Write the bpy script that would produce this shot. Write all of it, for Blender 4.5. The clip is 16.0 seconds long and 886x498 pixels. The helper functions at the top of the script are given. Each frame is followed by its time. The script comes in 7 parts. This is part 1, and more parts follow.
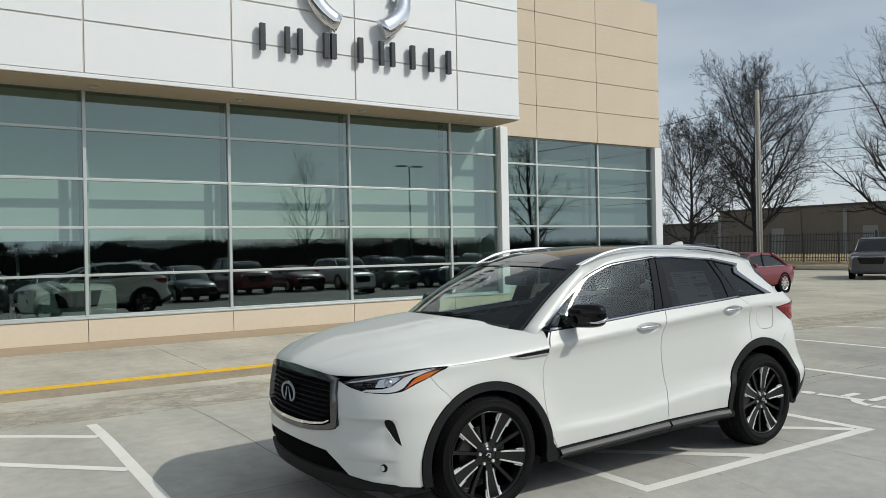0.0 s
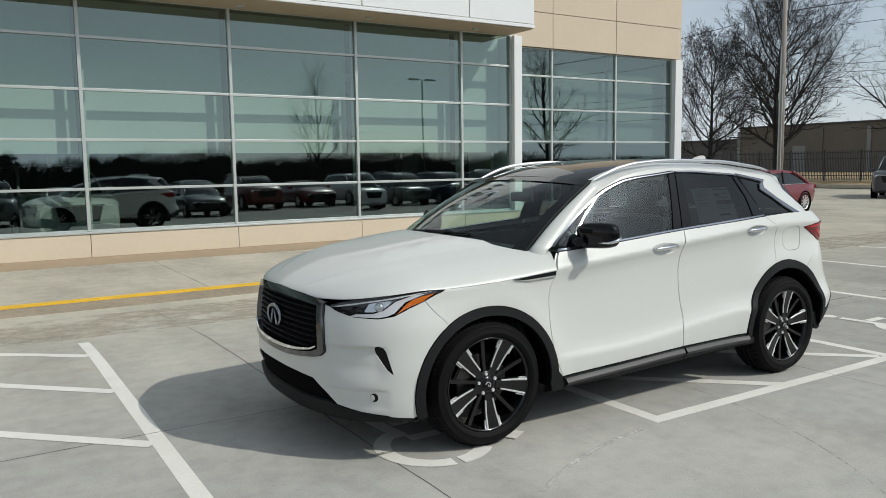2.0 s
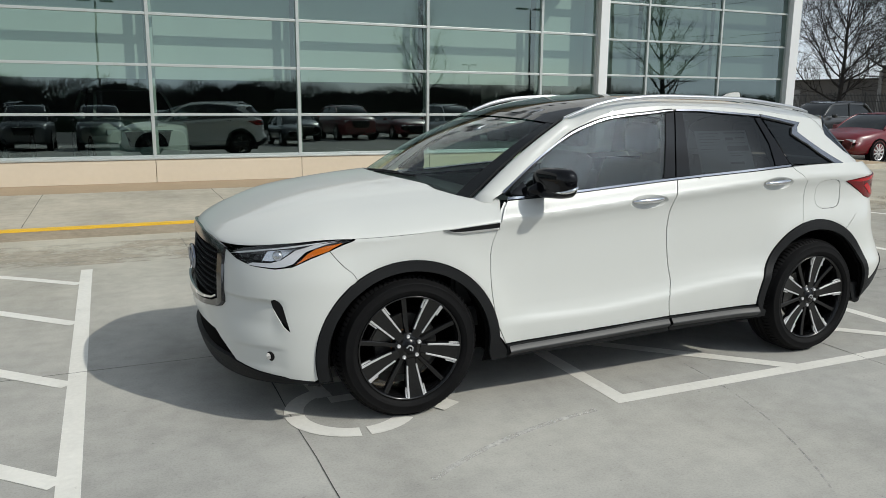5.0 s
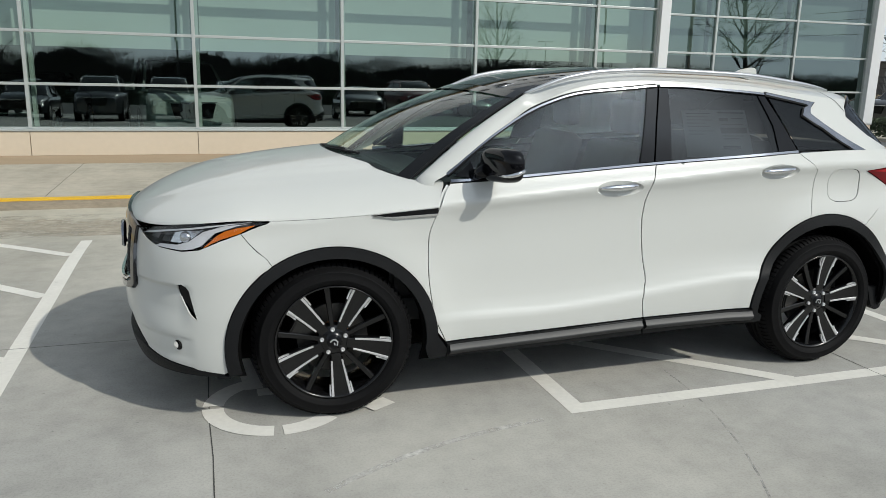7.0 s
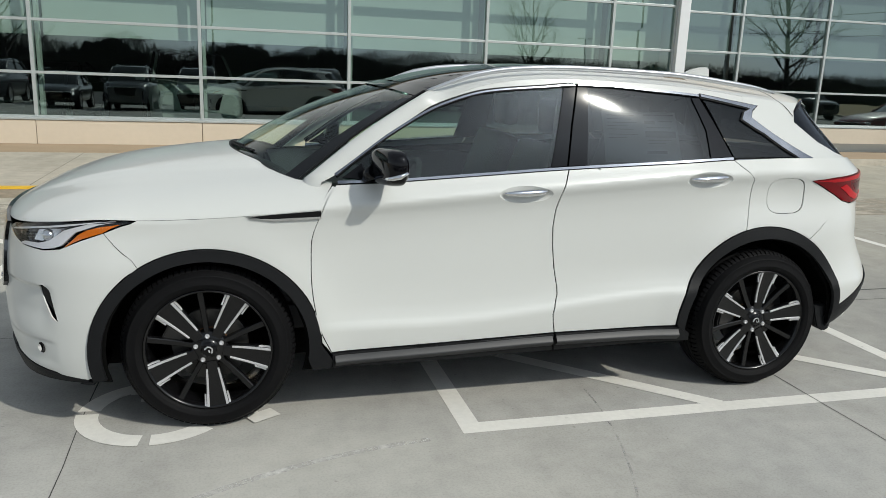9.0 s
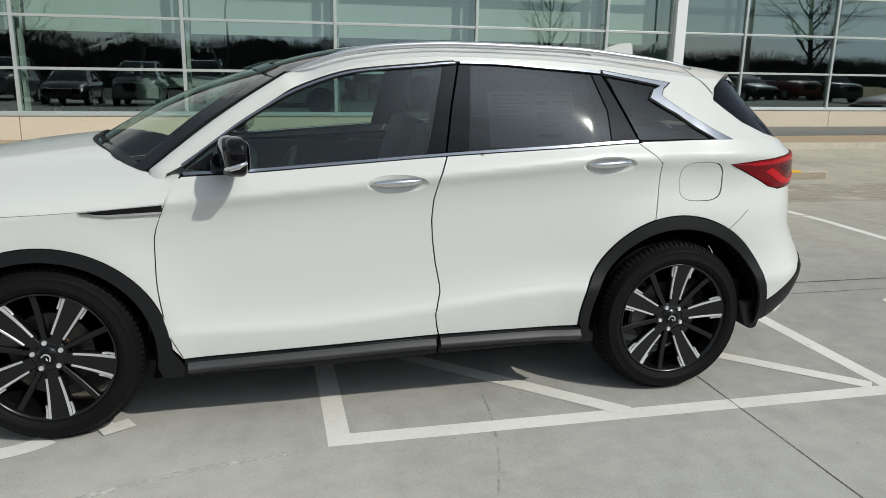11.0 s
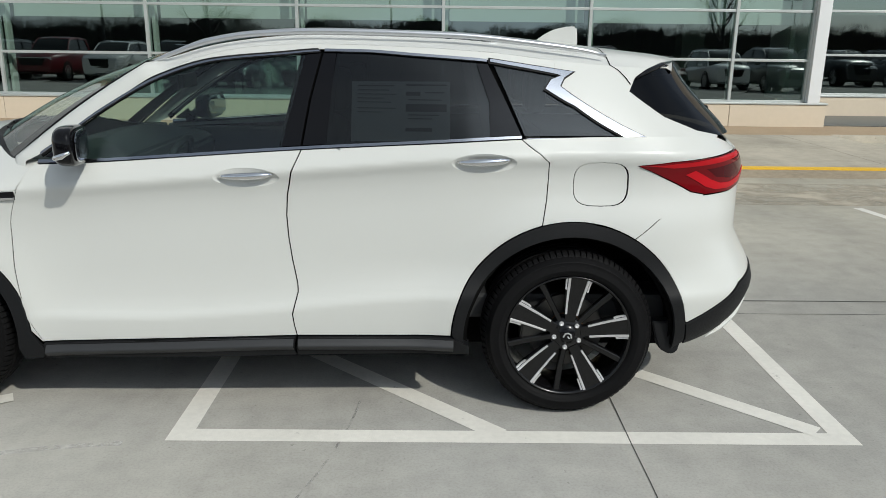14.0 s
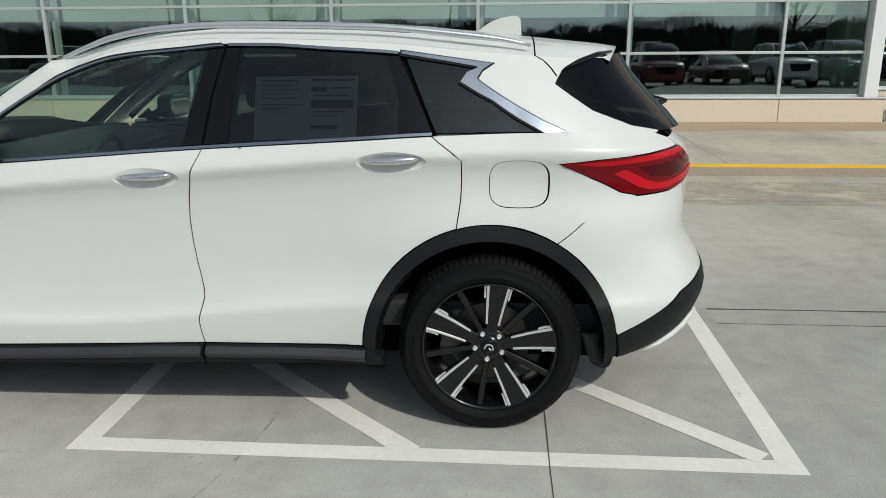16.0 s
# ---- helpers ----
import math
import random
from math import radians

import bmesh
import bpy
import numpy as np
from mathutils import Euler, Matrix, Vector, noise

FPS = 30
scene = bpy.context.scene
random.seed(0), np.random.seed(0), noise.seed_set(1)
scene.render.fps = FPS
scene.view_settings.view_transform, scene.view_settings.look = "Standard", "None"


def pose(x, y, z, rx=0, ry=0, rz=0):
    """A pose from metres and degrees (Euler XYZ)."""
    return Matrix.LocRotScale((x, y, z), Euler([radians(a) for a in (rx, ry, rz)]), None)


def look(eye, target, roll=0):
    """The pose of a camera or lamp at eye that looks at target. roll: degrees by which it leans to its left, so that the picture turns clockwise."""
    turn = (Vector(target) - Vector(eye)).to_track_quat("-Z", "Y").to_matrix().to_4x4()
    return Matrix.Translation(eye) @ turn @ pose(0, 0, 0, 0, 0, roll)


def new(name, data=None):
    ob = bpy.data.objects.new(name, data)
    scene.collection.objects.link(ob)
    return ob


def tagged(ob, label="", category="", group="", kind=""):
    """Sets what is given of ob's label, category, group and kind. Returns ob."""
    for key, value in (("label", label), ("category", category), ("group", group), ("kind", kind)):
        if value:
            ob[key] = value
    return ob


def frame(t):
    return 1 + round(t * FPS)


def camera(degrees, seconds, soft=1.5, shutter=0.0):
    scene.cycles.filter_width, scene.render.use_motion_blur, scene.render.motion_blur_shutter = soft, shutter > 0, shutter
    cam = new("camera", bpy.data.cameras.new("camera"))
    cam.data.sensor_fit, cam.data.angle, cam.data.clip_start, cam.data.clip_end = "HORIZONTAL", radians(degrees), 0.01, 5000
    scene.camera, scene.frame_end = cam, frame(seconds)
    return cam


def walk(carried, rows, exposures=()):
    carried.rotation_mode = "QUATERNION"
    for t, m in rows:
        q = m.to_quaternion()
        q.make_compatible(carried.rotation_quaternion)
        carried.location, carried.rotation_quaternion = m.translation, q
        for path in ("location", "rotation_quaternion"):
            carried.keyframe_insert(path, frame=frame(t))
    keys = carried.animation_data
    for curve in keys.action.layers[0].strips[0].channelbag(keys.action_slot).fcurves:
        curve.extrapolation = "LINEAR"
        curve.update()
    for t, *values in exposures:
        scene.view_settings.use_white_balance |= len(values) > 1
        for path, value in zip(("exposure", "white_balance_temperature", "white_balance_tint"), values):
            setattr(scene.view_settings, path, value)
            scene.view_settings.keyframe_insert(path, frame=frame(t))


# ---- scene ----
cam = camera(60.0, 16.0, soft=0.8)
PATH = [
    (0, (1.046, 0.249, 1.654), (2.142, 1.922, 1.654), -1.1),
    (0.5, (1.087, 0.34, 1.627), (2.182, 2.012, 1.572), -1.1),
    (1, (1.146, 0.488, 1.62), (2.237, 2.16, 1.506), -1.1),
    (1.5, (1.204, 0.566, 1.629), (2.282, 2.242, 1.457), -1.0),
    (2, (1.365, 0.563, 1.627), (2.421, 2.247, 1.411), -0.8),
    (2.5, (1.563, 0.537, 1.629), (2.588, 2.236, 1.375), -0.6),
    (3, (1.734, 0.597, 1.61), (2.721, 2.313, 1.321), -0.4),
    (3.5, (1.906, 0.685, 1.615), (2.849, 2.419, 1.294), -0.2),
    (4, (2.096, 0.653, 1.608), (2.991, 2.407, 1.259), 0.0),
    (4.2, (2.187, 0.603, 1.613), (3.061, 2.366, 1.257), 0.1),
    (6.5, (3.086, 0.638, 1.605), (3.731, 2.482, 1.175), 1.1),
    (7, (3.29, 0.724, 1.591), (3.897, 2.577, 1.149), 1.3),
    (7.5, (3.485, 0.781, 1.607), (4.062, 2.641, 1.155), 1.6),
    (8, (3.697, 0.725, 1.608), (4.245, 2.594, 1.154), 1.6),
    (8.2, (3.758, 0.711, 1.61), (4.294, 2.584, 1.16), 1.8),
    (10.3, (4.459, 0.846, 1.611), (4.945, 2.727, 1.136), 1.8),
    (10.5, (4.531, 0.801, 1.606), (4.997, 2.689, 1.138), 1.1),
    (11, (4.759, 0.889, 1.576), (5.207, 2.778, 1.095), 1.1),
    (11.5, (5.007, 0.981, 1.594), (5.414, 2.875, 1.098), 0.9),
    (12, (5.282, 0.948, 1.601), (5.631, 2.851, 1.094), 0.7),
    (12.5, (5.477, 0.933, 1.6), (5.748, 2.846, 1.085), 0.6),
    (13, (5.675, 0.992, 1.585), (5.856, 2.914, 1.063), 0.6),
    (13.5, (5.9, 1.008, 1.606), (5.993, 2.935, 1.08), 0.7),
    (14, (6.092, 0.961, 1.615), (6.111, 2.89, 1.086), 0.7),
    (14.5, (6.223, 0.982, 1.608), (6.186, 2.909, 1.076), 0.4),
    (15, (6.388, 1.103, 1.61), (6.306, 3.029, 1.076), 0.1),
    (15.5, (6.541, 1.181, 1.585), (6.42, 3.109, 1.065), -0.4),
    (16, (6.72, 1.183, 1.582), (6.566, 3.105, 1.052), -0.4),
]
walk(cam, [(t, look(eye, target, roll)) for t, eye, target, roll in PATH], exposures=[(0, -0.2, 6530, 5.4), (16, -0.2, 6530, 5.4)])

# ---- light ----
SUN_DIR = Vector((0.466, -0.600, 0.650)).normalized()     # from the ground towards the sun
sun_elev = math.asin(SUN_DIR.z)
world = bpy.data.worlds.new("sky")
scene.world = world
world.use_nodes = True
wn, wl = world.node_tree.nodes, world.node_tree.links
sky = wn.new("ShaderNodeTexSky")
sky.sky_type = "NISHITA"
sky.sun_disc = False
sky.sun_elevation = sun_elev
sky.sun_rotation = math.atan2(SUN_DIR.x, SUN_DIR.y)
sky.dust_density = 1.4
sky.air_density = 1.0
sky.ozone_density = 1.0
# thin broken cloud over the blue
tc = wn.new("ShaderNodeTexCoord")
mapn = wn.new("ShaderNodeMapping")
mapn.inputs["Scale"].default_value = (1.0, 1.0, 4.0)
cl = wn.new("ShaderNodeTexNoise")
cl.inputs["Scale"].default_value = 1.7
cl.inputs["Detail"].default_value = 6.0
cl.inputs["Roughness"].default_value = 0.45
ramp = wn.new("ShaderNodeValToRGB")
ramp.color_ramp.elements[0].position, ramp.color_ramp.elements[0].color = 0.34, (0.45, 0.45, 0.45, 1)
ramp.color_ramp.elements[1].position, ramp.color_ramp.elements[1].color = 0.62, (0.98, 0.98, 0.98, 1)
mixw = wn.new("ShaderNodeMixRGB")
wl.new(tc.outputs["Generated"], mapn.inputs["Vector"])
wl.new(mapn.outputs["Vector"], cl.inputs["Vector"])
wl.new(cl.outputs["Fac"], ramp.inputs["Fac"])
# cloud is brighter round the sun
nrm = wn.new("ShaderNodeVectorMath")
nrm.operation = "NORMALIZE"
dot = wn.new("ShaderNodeVectorMath")
dot.operation = "DOT_PRODUCT"
dot.inputs[1].default_value = SUN_DIR
glow = wn.new("ShaderNodeMath")
glow.operation, glow.use_clamp = "MAXIMUM", True
powr = wn.new("ShaderNodeMath")
powr.operation, powr.inputs[1].default_value = "POWER", 22.0
gain = wn.new("ShaderNodeMath")
gain.operation, gain.inputs[1].default_value, gain.inputs[2].default_value = "MULTIPLY_ADD", 7.0, 0.92
lit = wn.new("ShaderNodeVectorMath")
lit.operation = "SCALE"
lit.inputs[0].default_value = (5.1, 5.6, 6.4)
wl.new(tc.outputs["Generated"], nrm.inputs[0])
wl.new(nrm.outputs["Vector"], dot.inputs[0])
wl.new(dot.outputs["Value"], glow.inputs[0])
wl.new(glow.outputs[0], powr.inputs[0])
wl.new(powr.outputs[0], gain.inputs[0])
# and paler in the haze low down
sep = wn.new("ShaderNodeSeparateXYZ")
inv = wn.new("ShaderNodeMath")
inv.operation, inv.use_clamp, inv.inputs[0].default_value = "SUBTRACT", True, 1.0
pw2 = wn.new("ShaderNodeMath")
pw2.operation, pw2.inputs[1].default_value = "POWER", 4.0
haze = wn.new("ShaderNodeMath")
haze.operation, haze.inputs[1].default_value = "MULTIPLY_ADD", 1.25
wl.new(nrm.outputs["Vector"], sep.inputs[0])
wl.new(sep.outputs["Z"], inv.inputs[1])
wl.new(inv.outputs[0], pw2.inputs[0])
wl.new(pw2.outputs[0], haze.inputs[0])
wl.new(gain.outputs[0], haze.inputs[2])
wl.new(haze.outputs[0], lit.inputs["Scale"])
wl.new(lit.outputs["Vector"], mixw.inputs["Color2"])
wl.new(ramp.outputs["Color"], mixw.inputs["Fac"])
wl.new(sky.outputs["Color"], mixw.inputs["Color1"])
wl.new(mixw.outputs["Color"], wn["Background"].inputs["Color"])
wn["Background"].inputs["Strength"].default_value = 0.095
sun = new("sun", bpy.data.lights.new("sun", "SUN"))
sun.data.energy, sun.data.angle, sun.data.color = 3.2, radians(0.6), (1.0, 0.945, 0.87)
sun.matrix_world = look(SUN_DIR * 60, (0, 0, 0))


# ---- materials ----
def mat(name, color, rough=0.5, metal=0.0, vary=0.0, scale=4.0, bump=0.0, bscale=60.0, coat=0.0, spec=0.5, tint=None,
        stretch=(1, 1, 1), coat_rough=0.03):
    """A principled material: base colour varied at two scales, fine relief."""
    m = bpy.data.materials.new(name)
    m.use_nodes = True
    n, l = m.node_tree.nodes, m.node_tree.links
    b = n["Principled BSDF"]
    b.inputs["Base Color"].default_value = (*color, 1)
    b.inputs["Roughness"].default_value = rough
    b.inputs["Metallic"].default_value = metal
    b.inputs["Coat Weight"].default_value = coat
    b.inputs["Coat Roughness"].default_value = coat_rough
    b.inputs["Specular IOR Level"].default_value = spec
    if vary or bump:
        co = n.new("ShaderNodeTexCoord")
        mp = n.new("ShaderNodeMapping")
        mp.inputs["Scale"].default_value = stretch
        l.new(co.outputs["Object"], mp.inputs["Vector"])
    if vary:
        a = n.new("ShaderNodeTexNoise")
        a.inputs["Scale"].default_value, a.inputs["Detail"].default_value = scale, 6
        c = n.new("ShaderNodeTexNoise")
        c.inputs["Scale"].default_value, c.inputs["Detail"].default_value = scale * 11, 4
        mx = n.new("ShaderNodeMath")
        mx.operation = "MULTIPLY_ADD"
        mx.inputs[1].default_value = 0.55
        sc = n.new("ShaderNodeMath")
        sc.operation = "MULTIPLY"
        sc.inputs[1].default_value = 0.45
        l.new(mp.outputs["Vector"], a.inputs["Vector"])
        l.new(mp.outputs["Vector"], c.inputs["Vector"])
        l.new(c.outputs["Fac"], sc.inputs[0])
        l.new(a.outputs["Fac"], mx.inputs[0])
        l.new(sc.outputs[0], mx.inputs[2])
        r = n.new("ShaderNodeValToRGB")
        lo = [max(0, v * (1 - vary)) for v in color]
        hi = [min(1, v * (1 + vary)) for v in (tint or color)]
        r.color_ramp.elements[0].position, r.color_ramp.elements[0].color = 0.3, (*lo, 1)
        r.color_ramp.elements[1].position, r.color_ramp.elements[1].color = 0.7, (*hi, 1)
        l.new(mx.outputs[0], r.inputs["Fac"])
        l.new(r.outputs["Color"], b.inputs["Base Color"])
    if bump:
        d = n.new("ShaderNodeTexNoise")
        d.inputs["Scale"].default_value, d.inputs["Detail"].default_value = bscale, 5
        bp = n.new("ShaderNodeBump")
        bp.inputs["Strength"].default_value, bp.inputs["Distance"].default_value = bump, 0.01
        l.new(mp.outputs["Vector"], d.inputs["Vector"])
        l.new(d.outputs["Fac"], bp.inputs["Height"])
        l.new(bp.outputs["Normal"], b.inputs["Normal"])
    return m


def glass(name, tint, clear, rough=0.0, ior=1.6, gloss=(0.97, 1.0, 1.0)):
    """Thin tinted pane: part see-through, part mirror by Fresnel."""
    m = bpy.data.materials.new(name)
    m.use_nodes = True
    n, l = m.node_tree.nodes, m.node_tree.links
    n.remove(n["Principled BSDF"])
    tr = n.new("ShaderNodeBsdfTransparent")
    tr.inputs["Color"].default_value = (*[c * clear for c in tint], 1)
    gl = n.new("ShaderNodeBsdfGlossy")
    gl.inputs["Roughness"].default_value = rough
    gl.inputs["Color"].default_value = (*gloss, 1)
    f0 = ((ior - 1) / (ior + 1)) ** 2
    lw = n.new("ShaderNodeLayerWeight")
    lw.inputs["Blend"].default_value = 0.5
    pw = n.new("ShaderNodeMath")
    pw.operation, pw.inputs[1].default_value = "POWER", 5.0
    fr = n.new("ShaderNodeMath")
    fr.operation, fr.inputs[1].default_value, fr.inputs[2].default_value = "MULTIPLY_ADD", 1 - f0, f0
    l.new(lw.outputs["Facing"], pw.inputs[0])
    l.new(pw.outputs[0], fr.inputs[0])
    mx = n.new("ShaderNodeMixShader")
    l.new(fr.outputs[0], mx.inputs["Fac"])
    l.new(tr.outputs[0], mx.inputs[1])
    l.new(gl.outputs[0], mx.inputs[2])
    l.new(mx.outputs[0], n["Material Output"].inputs["Surface"])
    return m


# ---- mesh helpers ----
def part(name, bm, material, parent=None, label="", smooth=False):
    """Link a bmesh as one mesh object under a thing or a part."""
    me = bpy.data.meshes.new(name)
    bm.to_mesh(me)
    bm.free()
    if smooth:
        for p in me.polygons:
            p.use_smooth = len(p.vertices) <= 4
    for m in material if isinstance(material, (list, tuple)) else [material]:
        me.materials.append(m)
    ob = new(name, me)
    if parent is not None:
        ob.parent = parent
    if label:
        ob["label"] = label
    return ob


def empty(name, at=(0, 0, 0), rz=0):
    e = new(name)
    e.empty_display_size = 0.2
    e.matrix_world = pose(*at, 0, 0, rz)
    return e


def box(x0, x1, y0, y1, z0, z1, bevel=0.0, bm=None):
    """An axis-aligned block, edges bevelled."""
    b = bmesh.new()
    bmesh.ops.create_cube(b, size=1)
    bmesh.ops.scale(b, vec=(x1 - x0, y1 - y0, z1 - z0), verts=b.verts)
    bmesh.ops.translate(b, vec=((x0 + x1) / 2, (y0 + y1) / 2, (z0 + z1) / 2), verts=b.verts)
    if bevel:
        bmesh.ops.bevel(b, geom=b.edges[:], offset=bevel, segments=2, affect="EDGES", profile=0.6)
    return join(bm, b)


def join(bm, b):
    """Add b to bm (or hand b back where there is none)."""
    if bm is None:
        return b
    me = bpy.data.meshes.new("tmp")
    b.to_mesh(me)
    b.free()
    bm.from_mesh(me)
    bpy.data.meshes.remove(me)
    return bm


def prism(pts, z0, z1, bm=None, axis="z", bevel=0.0):
    """An outline extruded along an axis between two levels."""
    b = bmesh.new()
    put = {"z": lambda p, h: (p[0], p[1], h), "y": lambda p, h: (p[0], h, p[1]), "x": lambda p, h: (h, p[0], p[1])}[axis]
    lo = [b.verts.new(put(p, z0)) for p in pts]
    hi = [b.verts.new(put(p, z1)) for p in pts]
    b.faces.new(lo)
    b.faces.new(hi)
    for i in range(len(pts)):
        j = (i + 1) % len(pts)
        b.faces.new((lo[i], lo[j], hi[j], hi[i]))
    bmesh.ops.recalc_face_normals(b, faces=b.faces[:])
    if bevel:
        bmesh.ops.bevel(b, geom=b.edges[:], offset=bevel, segments=2, affect="EDGES")
    return join(bm, b)


def tube(pts, rad, sides=8, bm=None, closed_ends=True):
    """A round bar through points; rad may be a list."""
    b = bmesh.new()
    rs = rad if isinstance(rad, (list, tuple)) else [rad] * len(pts)
    pts = [Vector(p) for p in pts]
    rings = []
    for i, p in enumerate(pts):
        d = (pts[min(i + 1, len(pts) - 1)] - pts[max(i - 1, 0)]).normalized()
        a = d.orthogonal().normalized() if i == 0 else (a - d * a.dot(d)).normalized()
        c = d.cross(a)
        rings.append([b.verts.new(p + (a * math.cos(k * 2 * math.pi / sides) + c * math.sin(k * 2 * math.pi / sides)) * rs[i]) for k in range(sides)])
    for q, r in zip(rings, rings[1:]):
        for k in range(sides):
            b.faces.new((q[k], q[(k + 1) % sides], r[(k + 1) % sides], r[k]))
    if closed_ends:
        b.faces.new(rings[0][::-1])
        b.faces.new(rings[-1])
    return join(bm, b)


def lathe(profile, segs=48, bm=None, axis="y"):
    """A profile of (radius, along) turned about an axis."""
    b = bmesh.new()
    rings = []
    for r, h in profile:
        ring = []
        for k in range(segs):
            a = 2 * math.pi * k / segs
            c, s = r * math.cos(a), r * math.sin(a)
            ring.append(b.verts.new({"y": (c, h, s), "z": (c, s, h), "x": (h, c, s)}[axis]))
        rings.append(ring)
    for q, r in zip(rings, rings[1:]):
        for k in range(segs):
            b.faces.new((q[k], q[(k + 1) % segs], r[(k + 1) % segs], r[k]))
    bmesh.ops.remove_doubles(b, verts=b.verts, dist=1e-5)
    bmesh.ops.recalc_face_normals(b, faces=b.faces[:])
    return join(bm, b)




def concrete(name, color, warm, stain=0.22, slab=False):
    """Troweled concrete: broad blotches, drag streaks, fine pitting."""
    m = bpy.data.materials.new(name)
    m.use_nodes = True
    n, l = m.node_tree.nodes, m.node_tree.links
    b = n["Principled BSDF"]
    b.inputs["Roughness"].default_value = 0.85
    b.inputs["Specular IOR Level"].default_value = 0.3
    co = n.new("ShaderNodeTexCoord")

    def tex(scale, detail, stretch=(1, 1, 1), rough=0.6):
        mp = n.new("ShaderNodeMapping")
        mp.inputs["Scale"].default_value = stretch
        t = n.new("ShaderNodeTexNoise")
        t.inputs["Scale"].default_value, t.inputs["Detail"].default_value, t.inputs["Roughness"].default_value = scale, detail, rough
        l.new(co.outputs["Object"], mp.inputs["Vector"])
        l.new(mp.outputs["Vector"], t.inputs["Vector"])
        return t.outputs["Fac"]

    def ramp_(src, p0, p1, c0, c1):
        r = n.new("ShaderNodeValToRGB")
        r.color_ramp.elements[0].position, r.color_ramp.elements[0].color = p0, (*c0, 1)
        r.color_ramp.elements[1].position, r.color_ramp.elements[1].color = p1, (*c1, 1)
        l.new(src, r.inputs["Fac"])
        return r.outputs["Color"]

    def mul(a, c):
        x = n.new("ShaderNodeMixRGB")
        x.blend_type = "MULTIPLY"
        x.inputs["Fac"].default_value = 1.0
        l.new(a, x.inputs["Color1"])
        l.new(c, x.inputs["Color2"])
        return x.outputs["Color"]
    g = lambda v: (v, v, v)
    c = ramp_(tex(0.22, 8), 0.36, 0.64, color, warm)
    c = mul(c, ramp_(tex(0.55, 5, (0.5, 1.6, 1), 0.7), 0.30, 0.52, g(1 - 0.8 * stain), g(1.0)))
    c = mul(c, ramp_(tex(2.6, 8, (1, 1, 1), 0.75), 0.58, 0.72, g(1.0), g(1 - 0.6 * stain)))
    c = mul(c, ramp_(tex(1.3, 7, (1, 0.35, 1)), 0.32, 0.62, g(1 - stain), g(1.05)))
    c = mul(c, ramp_(tex(7.0, 6), 0.30, 0.60, g(0.90), g(1.04)))
    c = mul(c, ramp_(tex(90.0, 3), 0.25, 0.55, g(0.86), g(1.03)))
    c = mul(c, ramp_(tex(26.0, 2), 0.24, 0.30, g(0.72), g(1.0)))
    if slab:
        sp = n.new("ShaderNodeVectorMath")
        sp.operation, sp.inputs[1].default_value = "DIVIDE", (3.6, 3.62, 50.0)
        of = n.new("ShaderNodeVectorMath")
        of.operation, of.inputs[1].default_value = "ADD", (0.092, 0.505, 0.5)
        fl = n.new("ShaderNodeVectorMath")
        fl.operation = "FLOOR"
        wn_ = n.new("ShaderNodeTexWhiteNoise")
        l.new(co.outputs["Object"], sp.inputs[0])
        l.new(sp.outputs[0], of.inputs[0])
        l.new(of.outputs[0], fl.inputs[0])
        l.new(fl.outputs[0], wn_.inputs["Vector"])
        c = mul(c, ramp_(wn_.outputs["Value"], 0.0, 1.0, g(0.93), (1.05, 1.04, 1.02)))
        # lighter and warmer towards the kerb, from y 5 to 10.5
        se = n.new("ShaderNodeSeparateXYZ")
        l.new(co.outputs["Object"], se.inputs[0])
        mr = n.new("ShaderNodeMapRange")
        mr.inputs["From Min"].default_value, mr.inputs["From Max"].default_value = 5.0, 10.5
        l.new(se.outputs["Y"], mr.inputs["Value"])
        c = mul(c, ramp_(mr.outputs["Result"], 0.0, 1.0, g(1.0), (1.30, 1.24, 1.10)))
        # a fifth darker to the right, from x 6.5 to 9.5
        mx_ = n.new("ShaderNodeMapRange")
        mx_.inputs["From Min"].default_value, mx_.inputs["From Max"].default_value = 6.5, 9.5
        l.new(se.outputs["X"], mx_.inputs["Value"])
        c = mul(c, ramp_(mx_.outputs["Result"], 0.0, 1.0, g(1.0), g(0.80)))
    l.new(c, b.inputs["Base Color"])
    bp = n.new("ShaderNodeBump")
    bp.inputs["Strength"].default_value, bp.inputs["Distance"].default_value = 0.35, 0.004
    l.new(tex(160, 4), bp.inputs["Height"])
    l.new(bp.outputs["Normal"], b.inputs["Normal"])
    return m


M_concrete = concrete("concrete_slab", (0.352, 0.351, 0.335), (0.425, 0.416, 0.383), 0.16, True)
M_walkway = concrete("walkway_concrete", (0.42, 0.385, 0.32), (0.50, 0.455, 0.375), 0.20)
M_tan = mat("tan_concrete", (0.36, 0.27, 0.18), 0.9, vary=0.1, scale=1.5, bump=0.3, bscale=90)
M_white_line = mat("white_marking_paint", (0.69, 0.675, 0.625), 0.7, vary=0.10, scale=3, bump=0.2, bscale=160)


